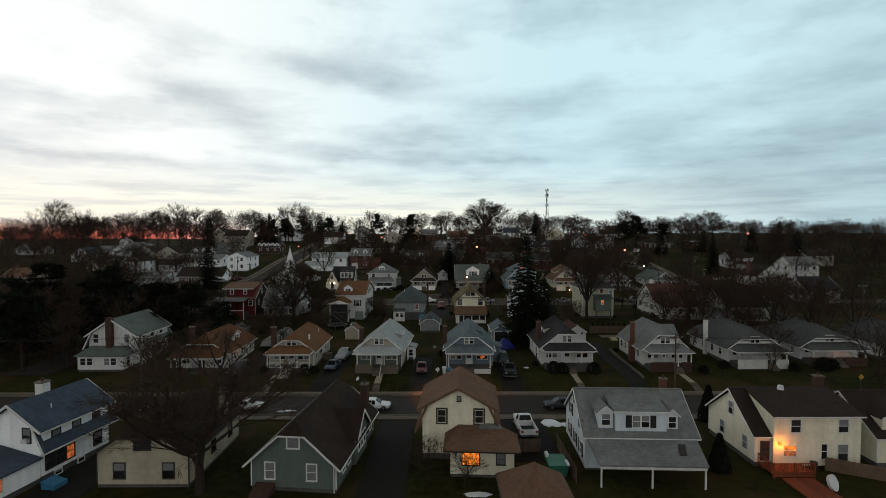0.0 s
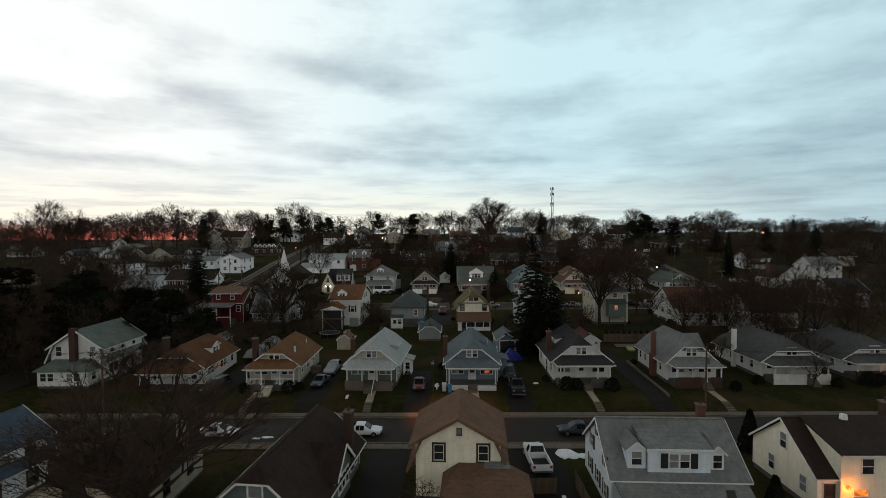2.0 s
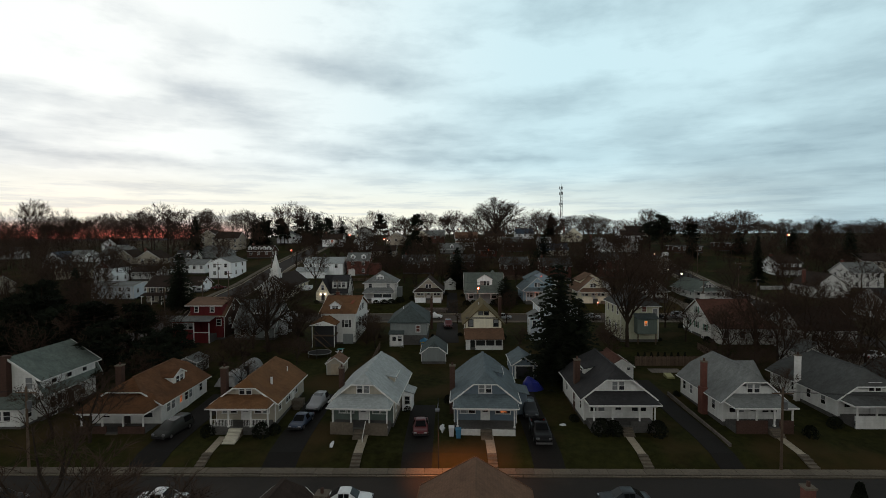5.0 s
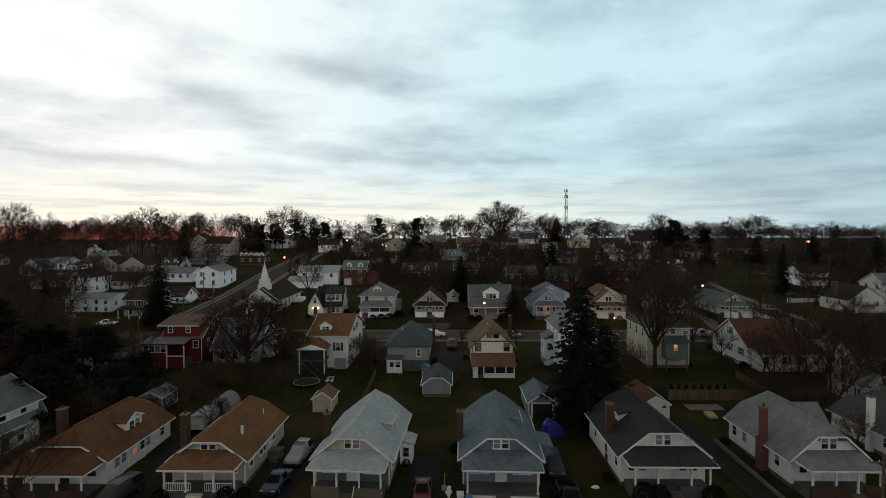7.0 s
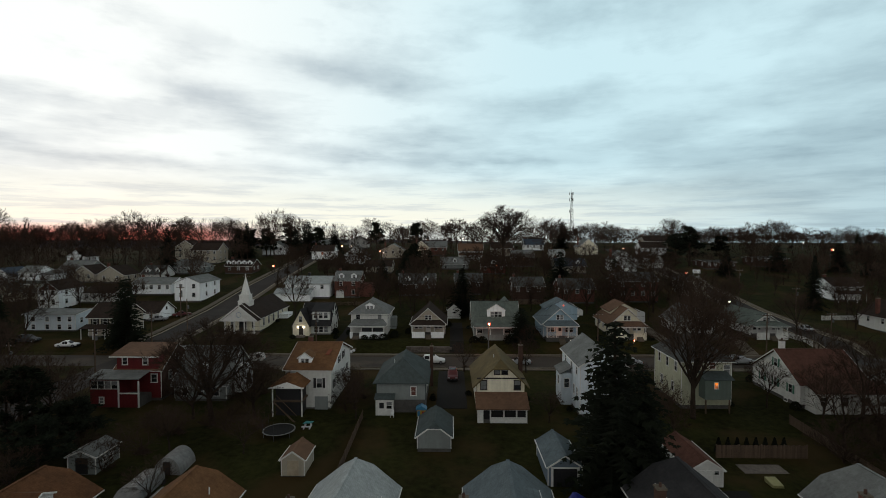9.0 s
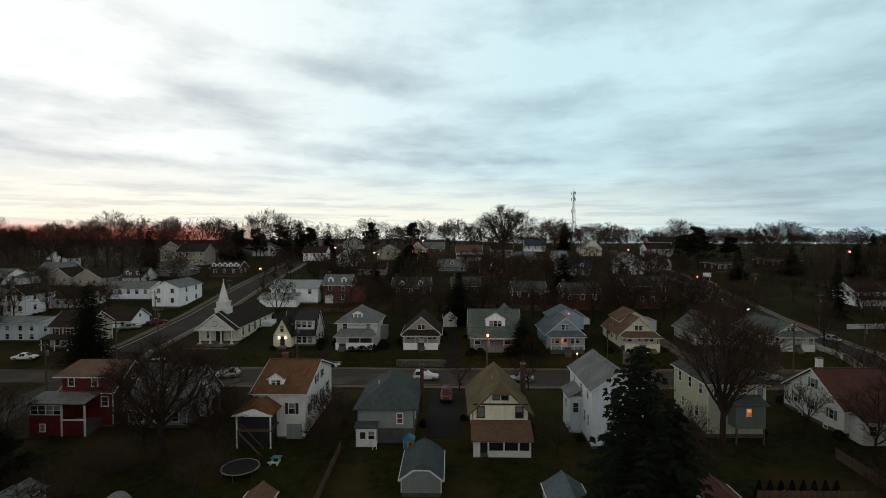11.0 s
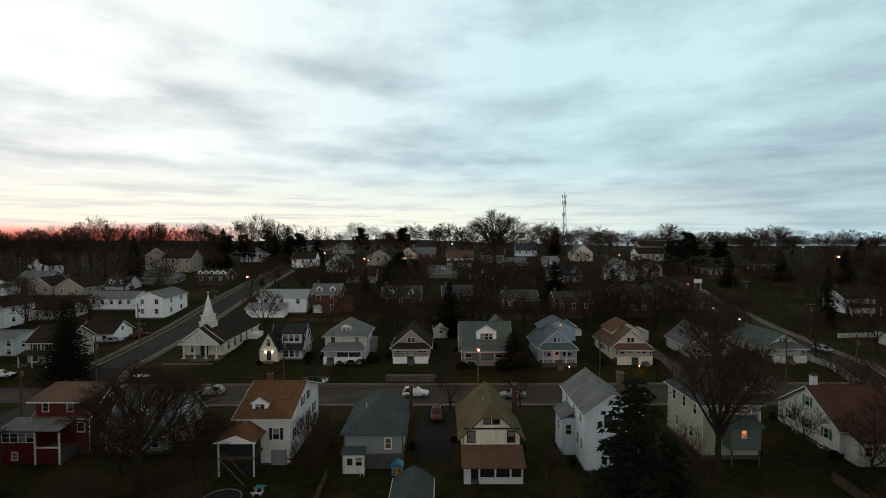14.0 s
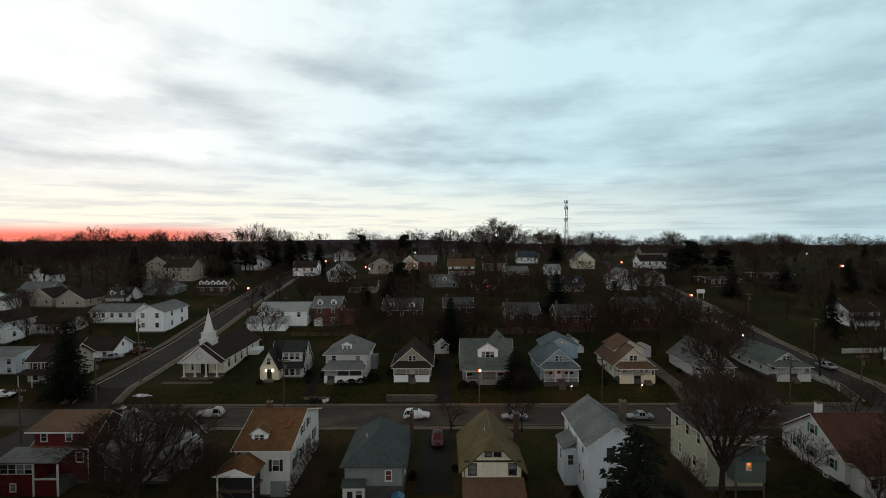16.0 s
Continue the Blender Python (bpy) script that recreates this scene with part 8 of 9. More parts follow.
def shrubs():
    kinds = {"round": shrub_geo(1, 1.0, 1.0, 1.4), "low": shrub_geo(2, 1.1, 0.8, 0.9), "cone": shrub_geo(3, 0.8, 0.8, 3.0, True, 700)}
    meshes = {k: g.mesh("shrub", M["shrub"]) for k, g in kinds.items()}
    labels = {"round": "dark clipped evergreen shrub by the wall", "low": "low dark evergreen bush", "cone": "dark cone-shaped evergreen shrub on the lawn"}

    def put(kind, x, y, s=1.0, sz=None):
        o = new("shrub" if kind != "cone" else "cone_shrub", meshes[kind])
        o.location, o.scale, o.rotation_euler = (x, y, ground(x, y) - 0.05), (s, s, sz or s), (0, 0, x * 3.7 % 6.28)
        tagged(o, labels[kind], "shrub", "shrubs beside the houses" if kind != "cone" else "cone-shaped shrubs")

    for x, y, s in ((18.0, 91.0, 1.25), (19.4, 91.0, 1.1), (24.4, 90.6, 1.2), (-22.2, 90.2, 1.1), (-28.6, 90.3, 0.9), (-20.9, 91.0, 0.8), (42, 90.4, 0.9), (57.5, 91.6, 0.9), (62.5, 92.0, 1.4), (64.5, 92.5, 1.1), (46.8, 93, 0.9)):
        put("round", x, y, s)
    for x, y, s in ((-16.3, 170.6, 1.3), (-18.5, 170.4, 1.2), (-20.6, 170.6, 1.0), (-14.0, 173, 1.5), (-27.5, 171.5, 0.9), (-37.5, 171.2, 0.9), (4.5, 168.6, 1.4), (6.5, 168.8, 1.3), (12.5, 168.3, 1.6), (45, 170.5, 1.0), (33.5, 170.5, 1.2), (66, 171, 1.2)):
        put("low", x, y, s)
    for x, y, s, z in ((33.4, 73.0, 1.5, 1.45), (27.6, 60.0, 1.35, 1.2)):
        put("cone", x, y, s, z)
    for i in range(8):
        put("cone", 32.6 + i * 1.15, 118.6, 0.62, 0.62)
    rng = random.Random(3)
    for a, b, c, d in FOOT:
        if c > 205 or c < 85:
            continue
        for k in range(3):
            x = rng.choice((a - 0.9, b + 0.9)) if rng.random() < 0.6 else rng.uniform(a, b)
            y = rng.uniform(c + 1, d - 1) if x < a or x > b else d + 0.9
            put(rng.choice(("round", "low")), x, y, rng.uniform(0.5, 0.9))


shrubs()


# ---- cars ----
def car(kind, colour, x, y, heading, label, z=None):
    """kind: sedan, suv, van or pickup. heading: degrees that its nose points to, 0 along +x."""
    L, W, H = {"sedan": (4.6, 1.78, 1.45), "suv": (4.7, 1.88, 1.75), "van": (5.0, 1.95, 1.8), "pickup": (5.7, 2.0, 1.9)}[kind]
    z = ground(x, y) + 0.05 if z is None else z
    top = thing("car" if kind in ("sedan", "suv", "van") else "pickup_truck", (x, y, z), label, "car" if kind != "pickup" else "truck", "parked vehicles")
    h, w = L / 2, W / 2
    belt = H * 0.56 if kind != "pickup" else 1.18
    part_at = lambda nm, g, m, lb="", par=None, smooth=False: _local(nm, g, m, par or top, lb, smooth)
    # stations from tail to nose: place, half width, sill, shoulder, top, half width of the top
    deck = belt * (0.98 if kind == "sedan" else 0.96)
    cab = {"sedan": (-0.70, -0.30, 0.14, 0.48), "suv": (-0.97, -0.78, 0.12, 0.46), "van": (-0.97, -0.84, 0.24, 0.66), "pickup": (-0.12, -0.04, 0.20, 0.44)}[kind]
    rows = [(-1.0, 0.86, 0.42, deck * 0.86, deck * 0.88, 0.78), (-0.95, 0.97, 0.30, deck * 0.97, deck, 0.86)]
    if cab[0] > -0.9 and kind == "sedan":
        rows.append((cab[0] - 0.04, 1.0, 0.26, belt, belt + 0.03, 0.86))
    rows += [(cab[0], 1.0, 0.26, belt, belt + 0.05, 0.86), (cab[1], 1.0, 0.26, belt, H * 0.97, 0.72), ((cab[1] + cab[2]) / 2, 1.0, 0.26, belt, H, 0.73), (cab[2], 1.0, 0.26, belt, H * 0.96, 0.72),
             (cab[3], 1.0, 0.26, belt * 0.99, belt + 0.04, 0.86), (0.72, 0.98, 0.28, belt * 0.94, belt * 0.96, 0.82), (0.93, 0.93, 0.32, belt * 0.84, belt * 0.86, 0.76), (1.0, 0.80, 0.42, belt * 0.66, belt * 0.70, 0.66)]
    if kind == "pickup":
        rows = [q for q in rows if q[0] > -0.5]
    rows.sort(key=lambda q: q[0])
    rings = []
    for fx, fw, zs, zsh, zt, ft in rows:
        x_, hw, tw = fx * h, fw * w, ft * w
        half = [(hw * 0.93, zs), (hw, zs + 0.16), (hw, zsh - 0.14), (hw * 0.965, zsh), (tw, zt - 0.05 if zt > zsh + 0.2 else zt - 0.01), (tw * 0.7, zt)]
        rings.append([(x_, -y_, z_) for y_, z_ in half] + [(x_, y_, z_) for y_, z_ in reversed(half)])
    B, k = Geo(), 12
    B.v = [p for q in rings for p in q]
    B.f = [(i * k + j, i * k + (j + 1) % k, (i + 1) * k + (j + 1) % k, (i + 1) * k + j) for i in range(len(rings) - 1) for j in range(k)]
    B.f += [tuple(range(k - 1, -1, -1)), tuple(range((len(rings) - 1) * k, len(rings) * k))]
    body = part_at("body", B, paint("car_paint", colour), smooth=True)
    if kind == "pickup":
        for sy in (-1, 1):
            part_at("bed_side", Geo().box(-h, -h * 0.12, sy * (w - 0.06) - 0.06, sy * (w - 0.06) + 0.06, 0.45, 1.16), body.data.materials[0])
        part_at("tailgate", Geo().box(-h, -h + 0.08, -w + 0.12, w - 0.12, 0.5, 1.13), body.data.materials[0])
        part_at("bed", Geo().box(-h + 0.08, -h * 0.12, -w + 0.12, w - 0.12, 0.45, 0.62), M["plastic_black"])

    def pane(quad, out):
        """A window let into the body: the four corners drawn in, with thickness outwards."""
        c = sum((Vector(p) for p in quad), Vector()) / 4
        ps = [c + (Vector(p) - c) * 0.88 for p in quad]
        o = Vector(out).normalized() * 0.03
        return Geo().hexa([tuple(p - o) for p in ps], [tuple(p + o) for p in ps])

    i0 = next(i for i, q in enumerate(rows) if q[0] == cab[0])
    A, Bq, C, D, E = rings[i0], rings[i0 + 1], rings[i0 + 2], rings[i0 + 3], rings[i0 + 4]
    up = lambda p, dz: (p[0], p[1] * 0.97, p[2] + dz)
    part_at("rear_window", pane([up(A[4], 0.03), up(A[7], 0.03), up(Bq[7], 0.05), up(Bq[4], 0.05)], (-1, 0, 0.9)), M["car_glass"])
    part_at("windscreen", pane([up(D[4], 0.05), up(D[7], 0.05), up(E[7], 0.03), up(E[4], 0.03)], (0.9, 0, 1)), M["car_glass"])
    for j, sy in ((3, -1), (8, 1)):
        t_ = 4 if j == 3 else 7
        for p, q in ((Bq, C), (C, D)):
            part_at("window", pane([p[j], q[j], q[t_], p[t_]], (0, sy, 0.35)), M["car_glass"])
    for sx in (-0.62, 0.62):
        for sy in (-1, 1):
            r = 0.33 if kind != "pickup" else 0.4
            wh = part_at("wheel", Geo().tube((h * sx, sy * (w - 0.2), r), (h * sx, sy * (w + 0.015), r), r, r, 14), M["tyre"])
            part_at("rim", Geo().tube((h * sx, sy * (w - 0.02), r), (h * sx, sy * (w + 0.025), r), r * 0.62, r * 0.58, 10), M["chrome"], par=wh)
    for sy in (-1, 1):
        part_at("headlight", Geo().box(h - 0.12, h + 0.015, sy * (w - 0.3) - 0.17, sy * (w - 0.3) + 0.17, belt * 0.68, belt * 0.84), M["chrome"])
        part_at("tail_light", Geo().box(-h - 0.015, -h + 0.1, sy * (w - 0.18) - 0.12, sy * (w - 0.18) + 0.12, belt * 0.66, belt * 0.88), M["plastic_red"])
    for x0, x1, z0 in ((-h - 0.05, -h + 0.1, 0.35), (h - 0.1, h + 0.05, 0.33)):
        part_at("bumper", Geo().box(x0, x1, -w + 0.1, w - 0.1, z0, z0 + 0.2), M["plastic_black"] if kind != "pickup" else M["chrome"])
    top.rotation_euler = (0, 0, radians(heading))
    return top


def _local(name, geo, mat, parent, label="", smooth=False):
    ob = new(name, geo.mesh(name, mat, smooth=smooth))
    ob.parent = parent
    if label:
        tagged(ob, label)
    return ob


WHITE, SILVER, DARK, BLACK, RED, BLUE = (0.72, 0.74, 0.75), (0.27, 0.285, 0.30), (0.035, 0.04, 0.045), (0.008, 0.008, 0.009), (0.085, 0.009, 0.011), (0.03, 0.045, 0.08)


def cars():
    car("pickup", WHITE, 9.8, 70.2, 92, "white pickup truck with open bed on the drive")
    car("sedan", DARK, 16.0, 77.6, 180, "dark grey saloon parked at the kerb")
    car("sedan", BLACK, -41.5, 77.0, 0, "black saloon parked at the kerb")
    car("sedan", WHITE, -26.4, 77.2, 0, "white saloon parked at the kerb")
    car("sedan", WHITE, -9.4, 77.4, 0, "white saloon parked behind the bungalow roof")
    car("sedan", RED, -3.5, 91.8, -88, "dark red saloon on the narrow drive")
    car("pickup", BLACK, 10.6, 90.2, -92, "black pickup truck on the drive")
    car("suv", DARK, 10.4, 97.0, -92, "dark estate car behind the pickup")
    car("sedan", BLUE, -18.4, 93.4, -95, "dark blue saloon on the drive")
    car("suv", SILVER, -17.9, 99.2, -95, "silver estate car parked on the drive")
    car("van", (0.030, 0.032, 0.030), -33.0, 90.9, -100, "dark grey minivan on the drive")
    car("suv", WHITE, -4.2, 156.4, 0, "white crossover parked in the upper street")
    car("sedan", SILVER, 13.0, 155.8, 180, "silver saloon parked in the upper street")
    car("suv", SILVER, -55.6, 157.4, 0, "silver estate car at the kerb")
    car("suv", (0.42, 0.42, 0.40), -41.2, 157.4, 180, "pale estate car at the kerb")
    car("suv", RED, -0.4, 146.6, -90, "dark red crossover on the rear drive")
    car("suv", SILVER, 57.6, 157.0, 0, "silver estate car by the corner")
    car("sedan", BLACK, 51.5, 157.0, 0, "black saloon by the corner")
    car("sedan", DARK, 29.0, 155.8, 180, "dark saloon in the upper street")
    car("sedan", SILVER, 35.0, 155.8, 180, "grey saloon in the upper street")
    car("sedan", WHITE, -86.4, 166.0, 10, "white saloon beside the tan colonial")
    car("sedan", SILVER, -78.4, 187.0, 15, "silver saloon on the drive by the carport")
    car("sedan", RED, -74.8, 192.0, 40, "red saloon near the side street")
    car("sedan", SILVER, 86.0, 179.5, 92, "silver saloon with red tail lights on the climbing street")
    car("sedan", WHITE, 75.3, 121.0, 10, "white saloon on the paved yard")
    car("sedan", WHITE, 76.8, 117.6, 10, "white hatchback on the paved yard")
    car("sedan", DARK, -2.6, 183.5, -90, "dark car on the drive between houses")
    car("suv", DARK, -97.0, 168.0, 0, "dark estate car beside the pale blue house")


cars()


# ---- drives, paths, garden things ----
def drives():
    path("drive_red_car", -5.2, -1.9, 84.3, 100, "drive", "dark asphalt drive beside the pale bungalow", "driveway")
    path("drive_pickup", 8.9, 12.2, 84.3, 108, "drive", "dark asphalt drive beside the blue bungalow", "driveway")
    path("drive_saloon", -20.0, -16.4, 84.3, 104, "drive", "dark asphalt drive beside the rust-roofed bungalow", "driveway")
    path("drive_van", -34.4, -30.8, 84.3, 104, "drive", "dark asphalt drive beside the brown bungalow", "driveway")
    path("drive_long", 28.4, 31.0, 84.3, 110, "drive", "long dark drive beside the hedge", "driveway")
    path("drive_near", -8.0, -3.6, 50, 73.3, "drive", "wide dark drive between near houses", "driveway")
    path("drive_truck", 7.2, 12.4, 62, 73.3, "drive", "dark drive under the white truck", "driveway")
    path("drive_west", -38.0, -33.0, 50, 73.3, "drive", "dark drive beside the Dutch colonial", "driveway")
    path("drive_rear", -3.0, 1.8, 132, 151, "drive", "dark drive down to the lower gardens", "driveway")
    path("drive_upper_1", -0.9, 2.2, 164, 186, "drive", "dark drive between upper houses", "driveway")
    path("drive_upper_2", -27.0, -25.0, 164, 182, "drive", "dark drive beside the foursquare", "driveway")
    path("drive_upper_3", 46.5, 49.5, 164, 190, "concrete", "pale drive beside the cream bungalow", "driveway")
    path("drive_upper_4", 62.5, 65.5, 164, 190, "concrete", "pale drive to the garages", "driveway")
    path("paved_yard", 66, 84, 108, 124, "concrete", "pale paved yard with parked cars", "yard")
    path("lawn_path", -10.6, -9.6, 86, 90.6, "kerb", "pale concrete garden path", "path")
    path("blue_path", 4.1, 5.1, 86, 90.6, "kerb", "pale concrete garden path", "path")
    path("charcoal_path", 20.5, 21.4, 86, 91.3, "kerb", "pale concrete garden path", "path")
    path("chimney_path", 37.8, 38.7, 86, 91, "kerb", "pale concrete garden path", "path")
    path("rust_path", -27.1, -26.2, 86, 90, "kerb", "pale concrete garden path", "path")
    path("church_path", -58, -47.5, 171.2, 172.4, "concrete", "pale path across the church lawn", "path")
    path("patio", 33.0, 38.0, 113.6, 115.6, "stone", "pale concrete patio in the garden", "patio")
    for x, lb in ((-10.1, "concrete steps down to the pavement"), (4.6, "concrete steps with white sides to the pavement"), (20.95, "concrete steps down to the pavement"), (38.2, "concrete steps down to the pavement"), (-26.65, "concrete steps down to the pavement")):
        flight("pavement_steps", x, 84.35, 86.4, 0.12, 0.78, 1.0, 4, lb)


drives()


def box_shed(name, label, x0, x1, y0, y1, h, ridge, wall, roof, door="trim", fnd=0.1):
    zb = min(ground(x0, y0), ground(x0, y1))
    s = House(name, label, x0, x1, y0, y1, zb, zb + h, zb + ridge, "y", wall, roof, "trim", over=0.2, category="shed", fnd=fnd, thick=0.08)
    xm = (x0 + x1) / 2
    w = min(1.4, (x1 - x0) * 0.5)
    s.put("shed_door", Geo().box(xm - w / 2, xm + w / 2, y0 - 0.05, y0 + 0.01, zb + 0.15, zb + h - 0.15), M[door])
    return s


def sheds():
    s = box_shed("garden_shed", "pale wooden garden shed with brown roof", -19.9, -17.3, 112.2, 115.8, 2.0, 2.9, "beige_siding", "roof_tan", "shed_wood")
    s = House("grey_garage", "grey garage with slate-green hipped gable roof", -4.9, -0.7, 118.2, 125.0, 1.95, 3.95, 5.5, "y", "grey_siding", "roof_teal", "trim", category="shed", clip=(0.35, 0.35), over=0.25)
    s = box_shed("tin_shed", "pale grey garden shed with shallow roof", -44.4, -41.2, 112.2, 116.2, 2.1, 2.8, "grey_siding", "roof_grey", "plastic_black")
    s.windows("E", (113.6, 114.8), 3.0, w=0.4, h=0.6)
    s = box_shed("open_garage", "blue-grey garage with open front", 9.9, 13.6, 110.6, 117.6, 2.2, 3.4, "blue_siding", "roof_blue", "plastic_black")
    s.put("gable_board", Geo().box(10.2, 13.3, 110.5, 110.59, 3.7, 3.85).box(10.2, 10.45, 110.5, 110.59, 1.7, 3.75).box(13.05, 13.3, 110.5, 110.59, 1.7, 3.75), M["trim"])
    # black panel stands in for the shade inside the open garage
    s.put("open_front", Geo().box(10.46, 13.04, 110.52, 110.58, 1.7, 3.74), M["plastic_black"])
    s = box_shed("red_roof_garage", "white gabled garage with brick-red roof", 25.2, 28.8, 110.6, 118.0, 2.0, 3.1, "white_clap", "roof_red", "trim")
    for k in range(4):
        s.window("S", 25.7 + k * 0.8, 3.35, w=0.5, h=0.4, style="single", border=0.06)
    s = box_shed("rear_garage", "white garage with grey roof behind the bungalow", 58.2, 64.0, 115.2, 121.4, 2.6, 4.3, "white_clap", "roof_grey", "trim")
    s = box_shed("back_garage", "pale garage behind the upper bungalow", -1.6, 1.8, 190, 195, 2.4, 3.8, "white_clap", "roof_brown", "trim")
    s = box_shed("hut", "small white outbuilding behind the house", 31.0, 34.0, 192, 196, 2.4, 3.4, "white_siding", "roof_pale", "trim")

    # blue tarp over a stack
    rng = random.Random(2)
    g = Geo()
    ring = 12
    base = [(12.3 + 1.7 * math.cos(6.283 * k / ring) * rng.uniform(0.85, 1.1), 106.2 + 1.3 * math.sin(6.283 * k / ring) * rng.uniform(0.85, 1.1), 1.3) for k in range(ring)]
    mid = [(12.1 + 1.1 * math.cos(6.283 * k / ring) * rng.uniform(0.8, 1.1), 106.2 + 0.9 * math.sin(6.283 * k / ring), 2.5 + rng.uniform(-0.25, 0.2)) for k in range(ring)]
    tip = [(11.7 + 0.25 * math.cos(6.283 * k / ring), 106.2 + 0.2 * math.sin(6.283 * k / ring), 3.35) for k in range(ring)]
    g.hexa(base, mid).hexa(mid, tip)
    solo("tarpaulin", g, M["tarp_blue"], (12.8, 106.2, 1.3), "crumpled bright blue tarpaulin over a stack", "tarp")

    # trampoline
    t = thing("trampoline", (-23.8, 122.6, ground(0, 122.6)), "round black trampoline with white padded rim", "trampoline")
    z = ground(0, 122.6) + 0.75
    n, rim, mat, legs = 28, Geo(), Geo(), []
    cx, cy = -23.8, 122.6
    for k in range(n):
        a, b = 6.283 * k / n, 6.283 * (k + 1) / n
        P = lambda r, an, zz: (cx + r * math.cos(an), cy + r * math.sin(an), zz)
        rim.hexa([P(1.98, a, z - 0.05), P(2.14, a, z - 0.05), P(2.14, b, z - 0.05), P(1.98, b, z - 0.05)], [P(1.98, a, z + 0.02), P(2.14, a, z + 0.02), P(2.14, b, z + 0.02), P(1.98, b, z + 0.02)])
    part("rim", rim, M["dull_cover"], t)
    part("mat", Geo().tube((cx, cy, z - 0.06), (cx, cy, z - 0.03), 1.98, 1.98, 28), M["tyre"], t)
    for k in range(6):
        a = 6.283 * (k + 0.5) / 6
        part("leg", Geo().tube((cx + 2.0 * math.cos(a), cy + 2.0 * math.sin(a), z - 0.95), (cx + 2.0 * math.cos(a), cy + 2.0 * math.sin(a), z - 0.05), 0.04, 0.04, 6), M["steel"], t)
        part("net_pole", Geo().tube((cx + 2.1 * math.cos(a), cy + 2.1 * math.sin(a), z - 0.1), (cx + 2.1 * math.cos(a), cy + 2.1 * math.sin(a), z + 1.7), 0.025, 0.025, 5), M["plastic_black"], t)

    z = ground(0, 129.6)
    p = thing("playhouse", (-5.0, 129.2, z), "blue and yellow plastic playhouse by the wall", "playhouse")
    part("wall", Geo().box(-5.7, -4.4, 128.7, 129.8, z - 0.1, z + 1.05), M["plastic_yellow"], p)
    part("roof", Geo().prism([(-5.85, z + 1.0), (-4.25, z + 1.0), (-4.25, z + 1.2), (-5.05, z + 1.65), (-5.85, z + 1.2)], "y", 128.6, 129.9), M["plastic_blue"], p)
    part("door", Geo().box(-5.6, -5.2, 128.66, 128.71, z, z + 0.85), M["plastic_blue"], p)
    part("window", Geo().box(-4.95, -4.6, 128.66, 128.71, z + 0.45, z + 0.8), M["plastic_red"], p)

    c = thing("garden_chair", (-9.3, 128.6, z), "white plastic garden chair on the lawn", "chair")
    part("seat", Geo().box(-9.55, -9.05, 128.4, 128.9, z + 0.4, z + 0.45), M["white_metal"], c)
    part("backrest", Geo().hexa([(-9.55, 128.86, z + 0.42), (-9.05, 128.86, z + 0.42), (-9.05, 128.92, z + 0.42), (-9.55, 128.92, z + 0.42)], [(-9.52, 129.0, z + 0.95), (-9.08, 129.0, z + 0.95), (-9.08, 129.06, z + 0.95), (-9.52, 129.06, z + 0.95)]), M["white_metal"], c)
    for sx in (-9.52, -9.08):
        for sy in (128.43, 128.87):
            part("leg", Geo().box(sx - 0.03, sx + 0.03, sy - 0.03, sy + 0.03, z - 0.1, z + 0.4), M["white_metal"], c)

    z = ground(0, 125.2)
    b = thing("play_table", (-20.6, 125.2, z), "teal and white plastic play table with bench", "table")
    part("tabletop", Geo().hexa([(-21.2, 124.8, z + 0.55), (-20.1, 124.9, z + 0.55), (-19.9, 125.6, z + 0.55), (-21.0, 125.6, z + 0.55)], [(-21.2, 124.8, z + 0.62), (-20.1, 124.9, z + 0.62), (-19.9, 125.6, z + 0.62), (-21.0, 125.6, z + 0.62)]), M["teal"], b)
    part("bench", Geo().box(-21.3, -20.0, 124.2, 124.5, z + 0.25, z + 0.33), M["white_metal"], b)
    for sx in (-21.0, -20.2):
        part("leg", Geo().box(sx - 0.06, sx + 0.06, 124.25, 125.5, z - 0.1, z + 0.28).box(sx - 0.06, sx + 0.06, 124.95, 125.3, z + 0.2, z + 0.56), M["white_metal"], b)

    # green waste bin, covered boat and greenhouse
    z = 0.0
    d = thing("skip", (11.2, 59.6, 0), "green plastic garden bin with pale lids", "bin")
    part("tub", Geo().hexa([(10.5, 58.8, 0), (12.0, 58.8, 0), (12.0, 61.0, 0), (10.5, 61.0, 0)], [(10.3, 58.6, 1.1), (12.2, 58.6, 1.1), (12.2, 61.2, 1.1), (10.3, 61.2, 1.1)]), M["plastic_green"], d)
    part("lid", Geo().box(10.25, 12.25, 58.6, 61.2, 1.1, 1.2), M["plastic_green"], d)
    part("lid_edge", Geo().box(12.0, 12.25, 58.5, 59.6, 1.2, 1.35).box(10.3, 10.6, 60.4, 61.2, 1.2, 1.5), M["white_metal"], d)
    z = ground(0, 109)
    b = thing("camper_trailer", (-33.4, 110.2, z), "silver-covered camper trailer behind the bungalow", "trailer")
    part("body", Geo().prism([(-34.9, z + 0.4), (-32.3, z + 0.4), (-32.3, z + 1.3), (-32.9, z + 1.8), (-34.3, z + 1.7), (-34.9, z + 1.3)], "y", 106.5, 110.6), M["dull_cover"], b)
    part("cover", Geo().hexa([(-35.0, 105.2, z + 0.5), (-31.8, 105.2, z + 0.5), (-31.8, 106.5, z + 0.5), (-35.0, 106.5, z + 0.5)], [(-34.6, 105.5, z + 1.2), (-32.4, 105.5, z + 1.0), (-32.4, 106.5, z + 1.5), (-34.6, 106.5, z + 1.6)]), M["dull_cover"], b)
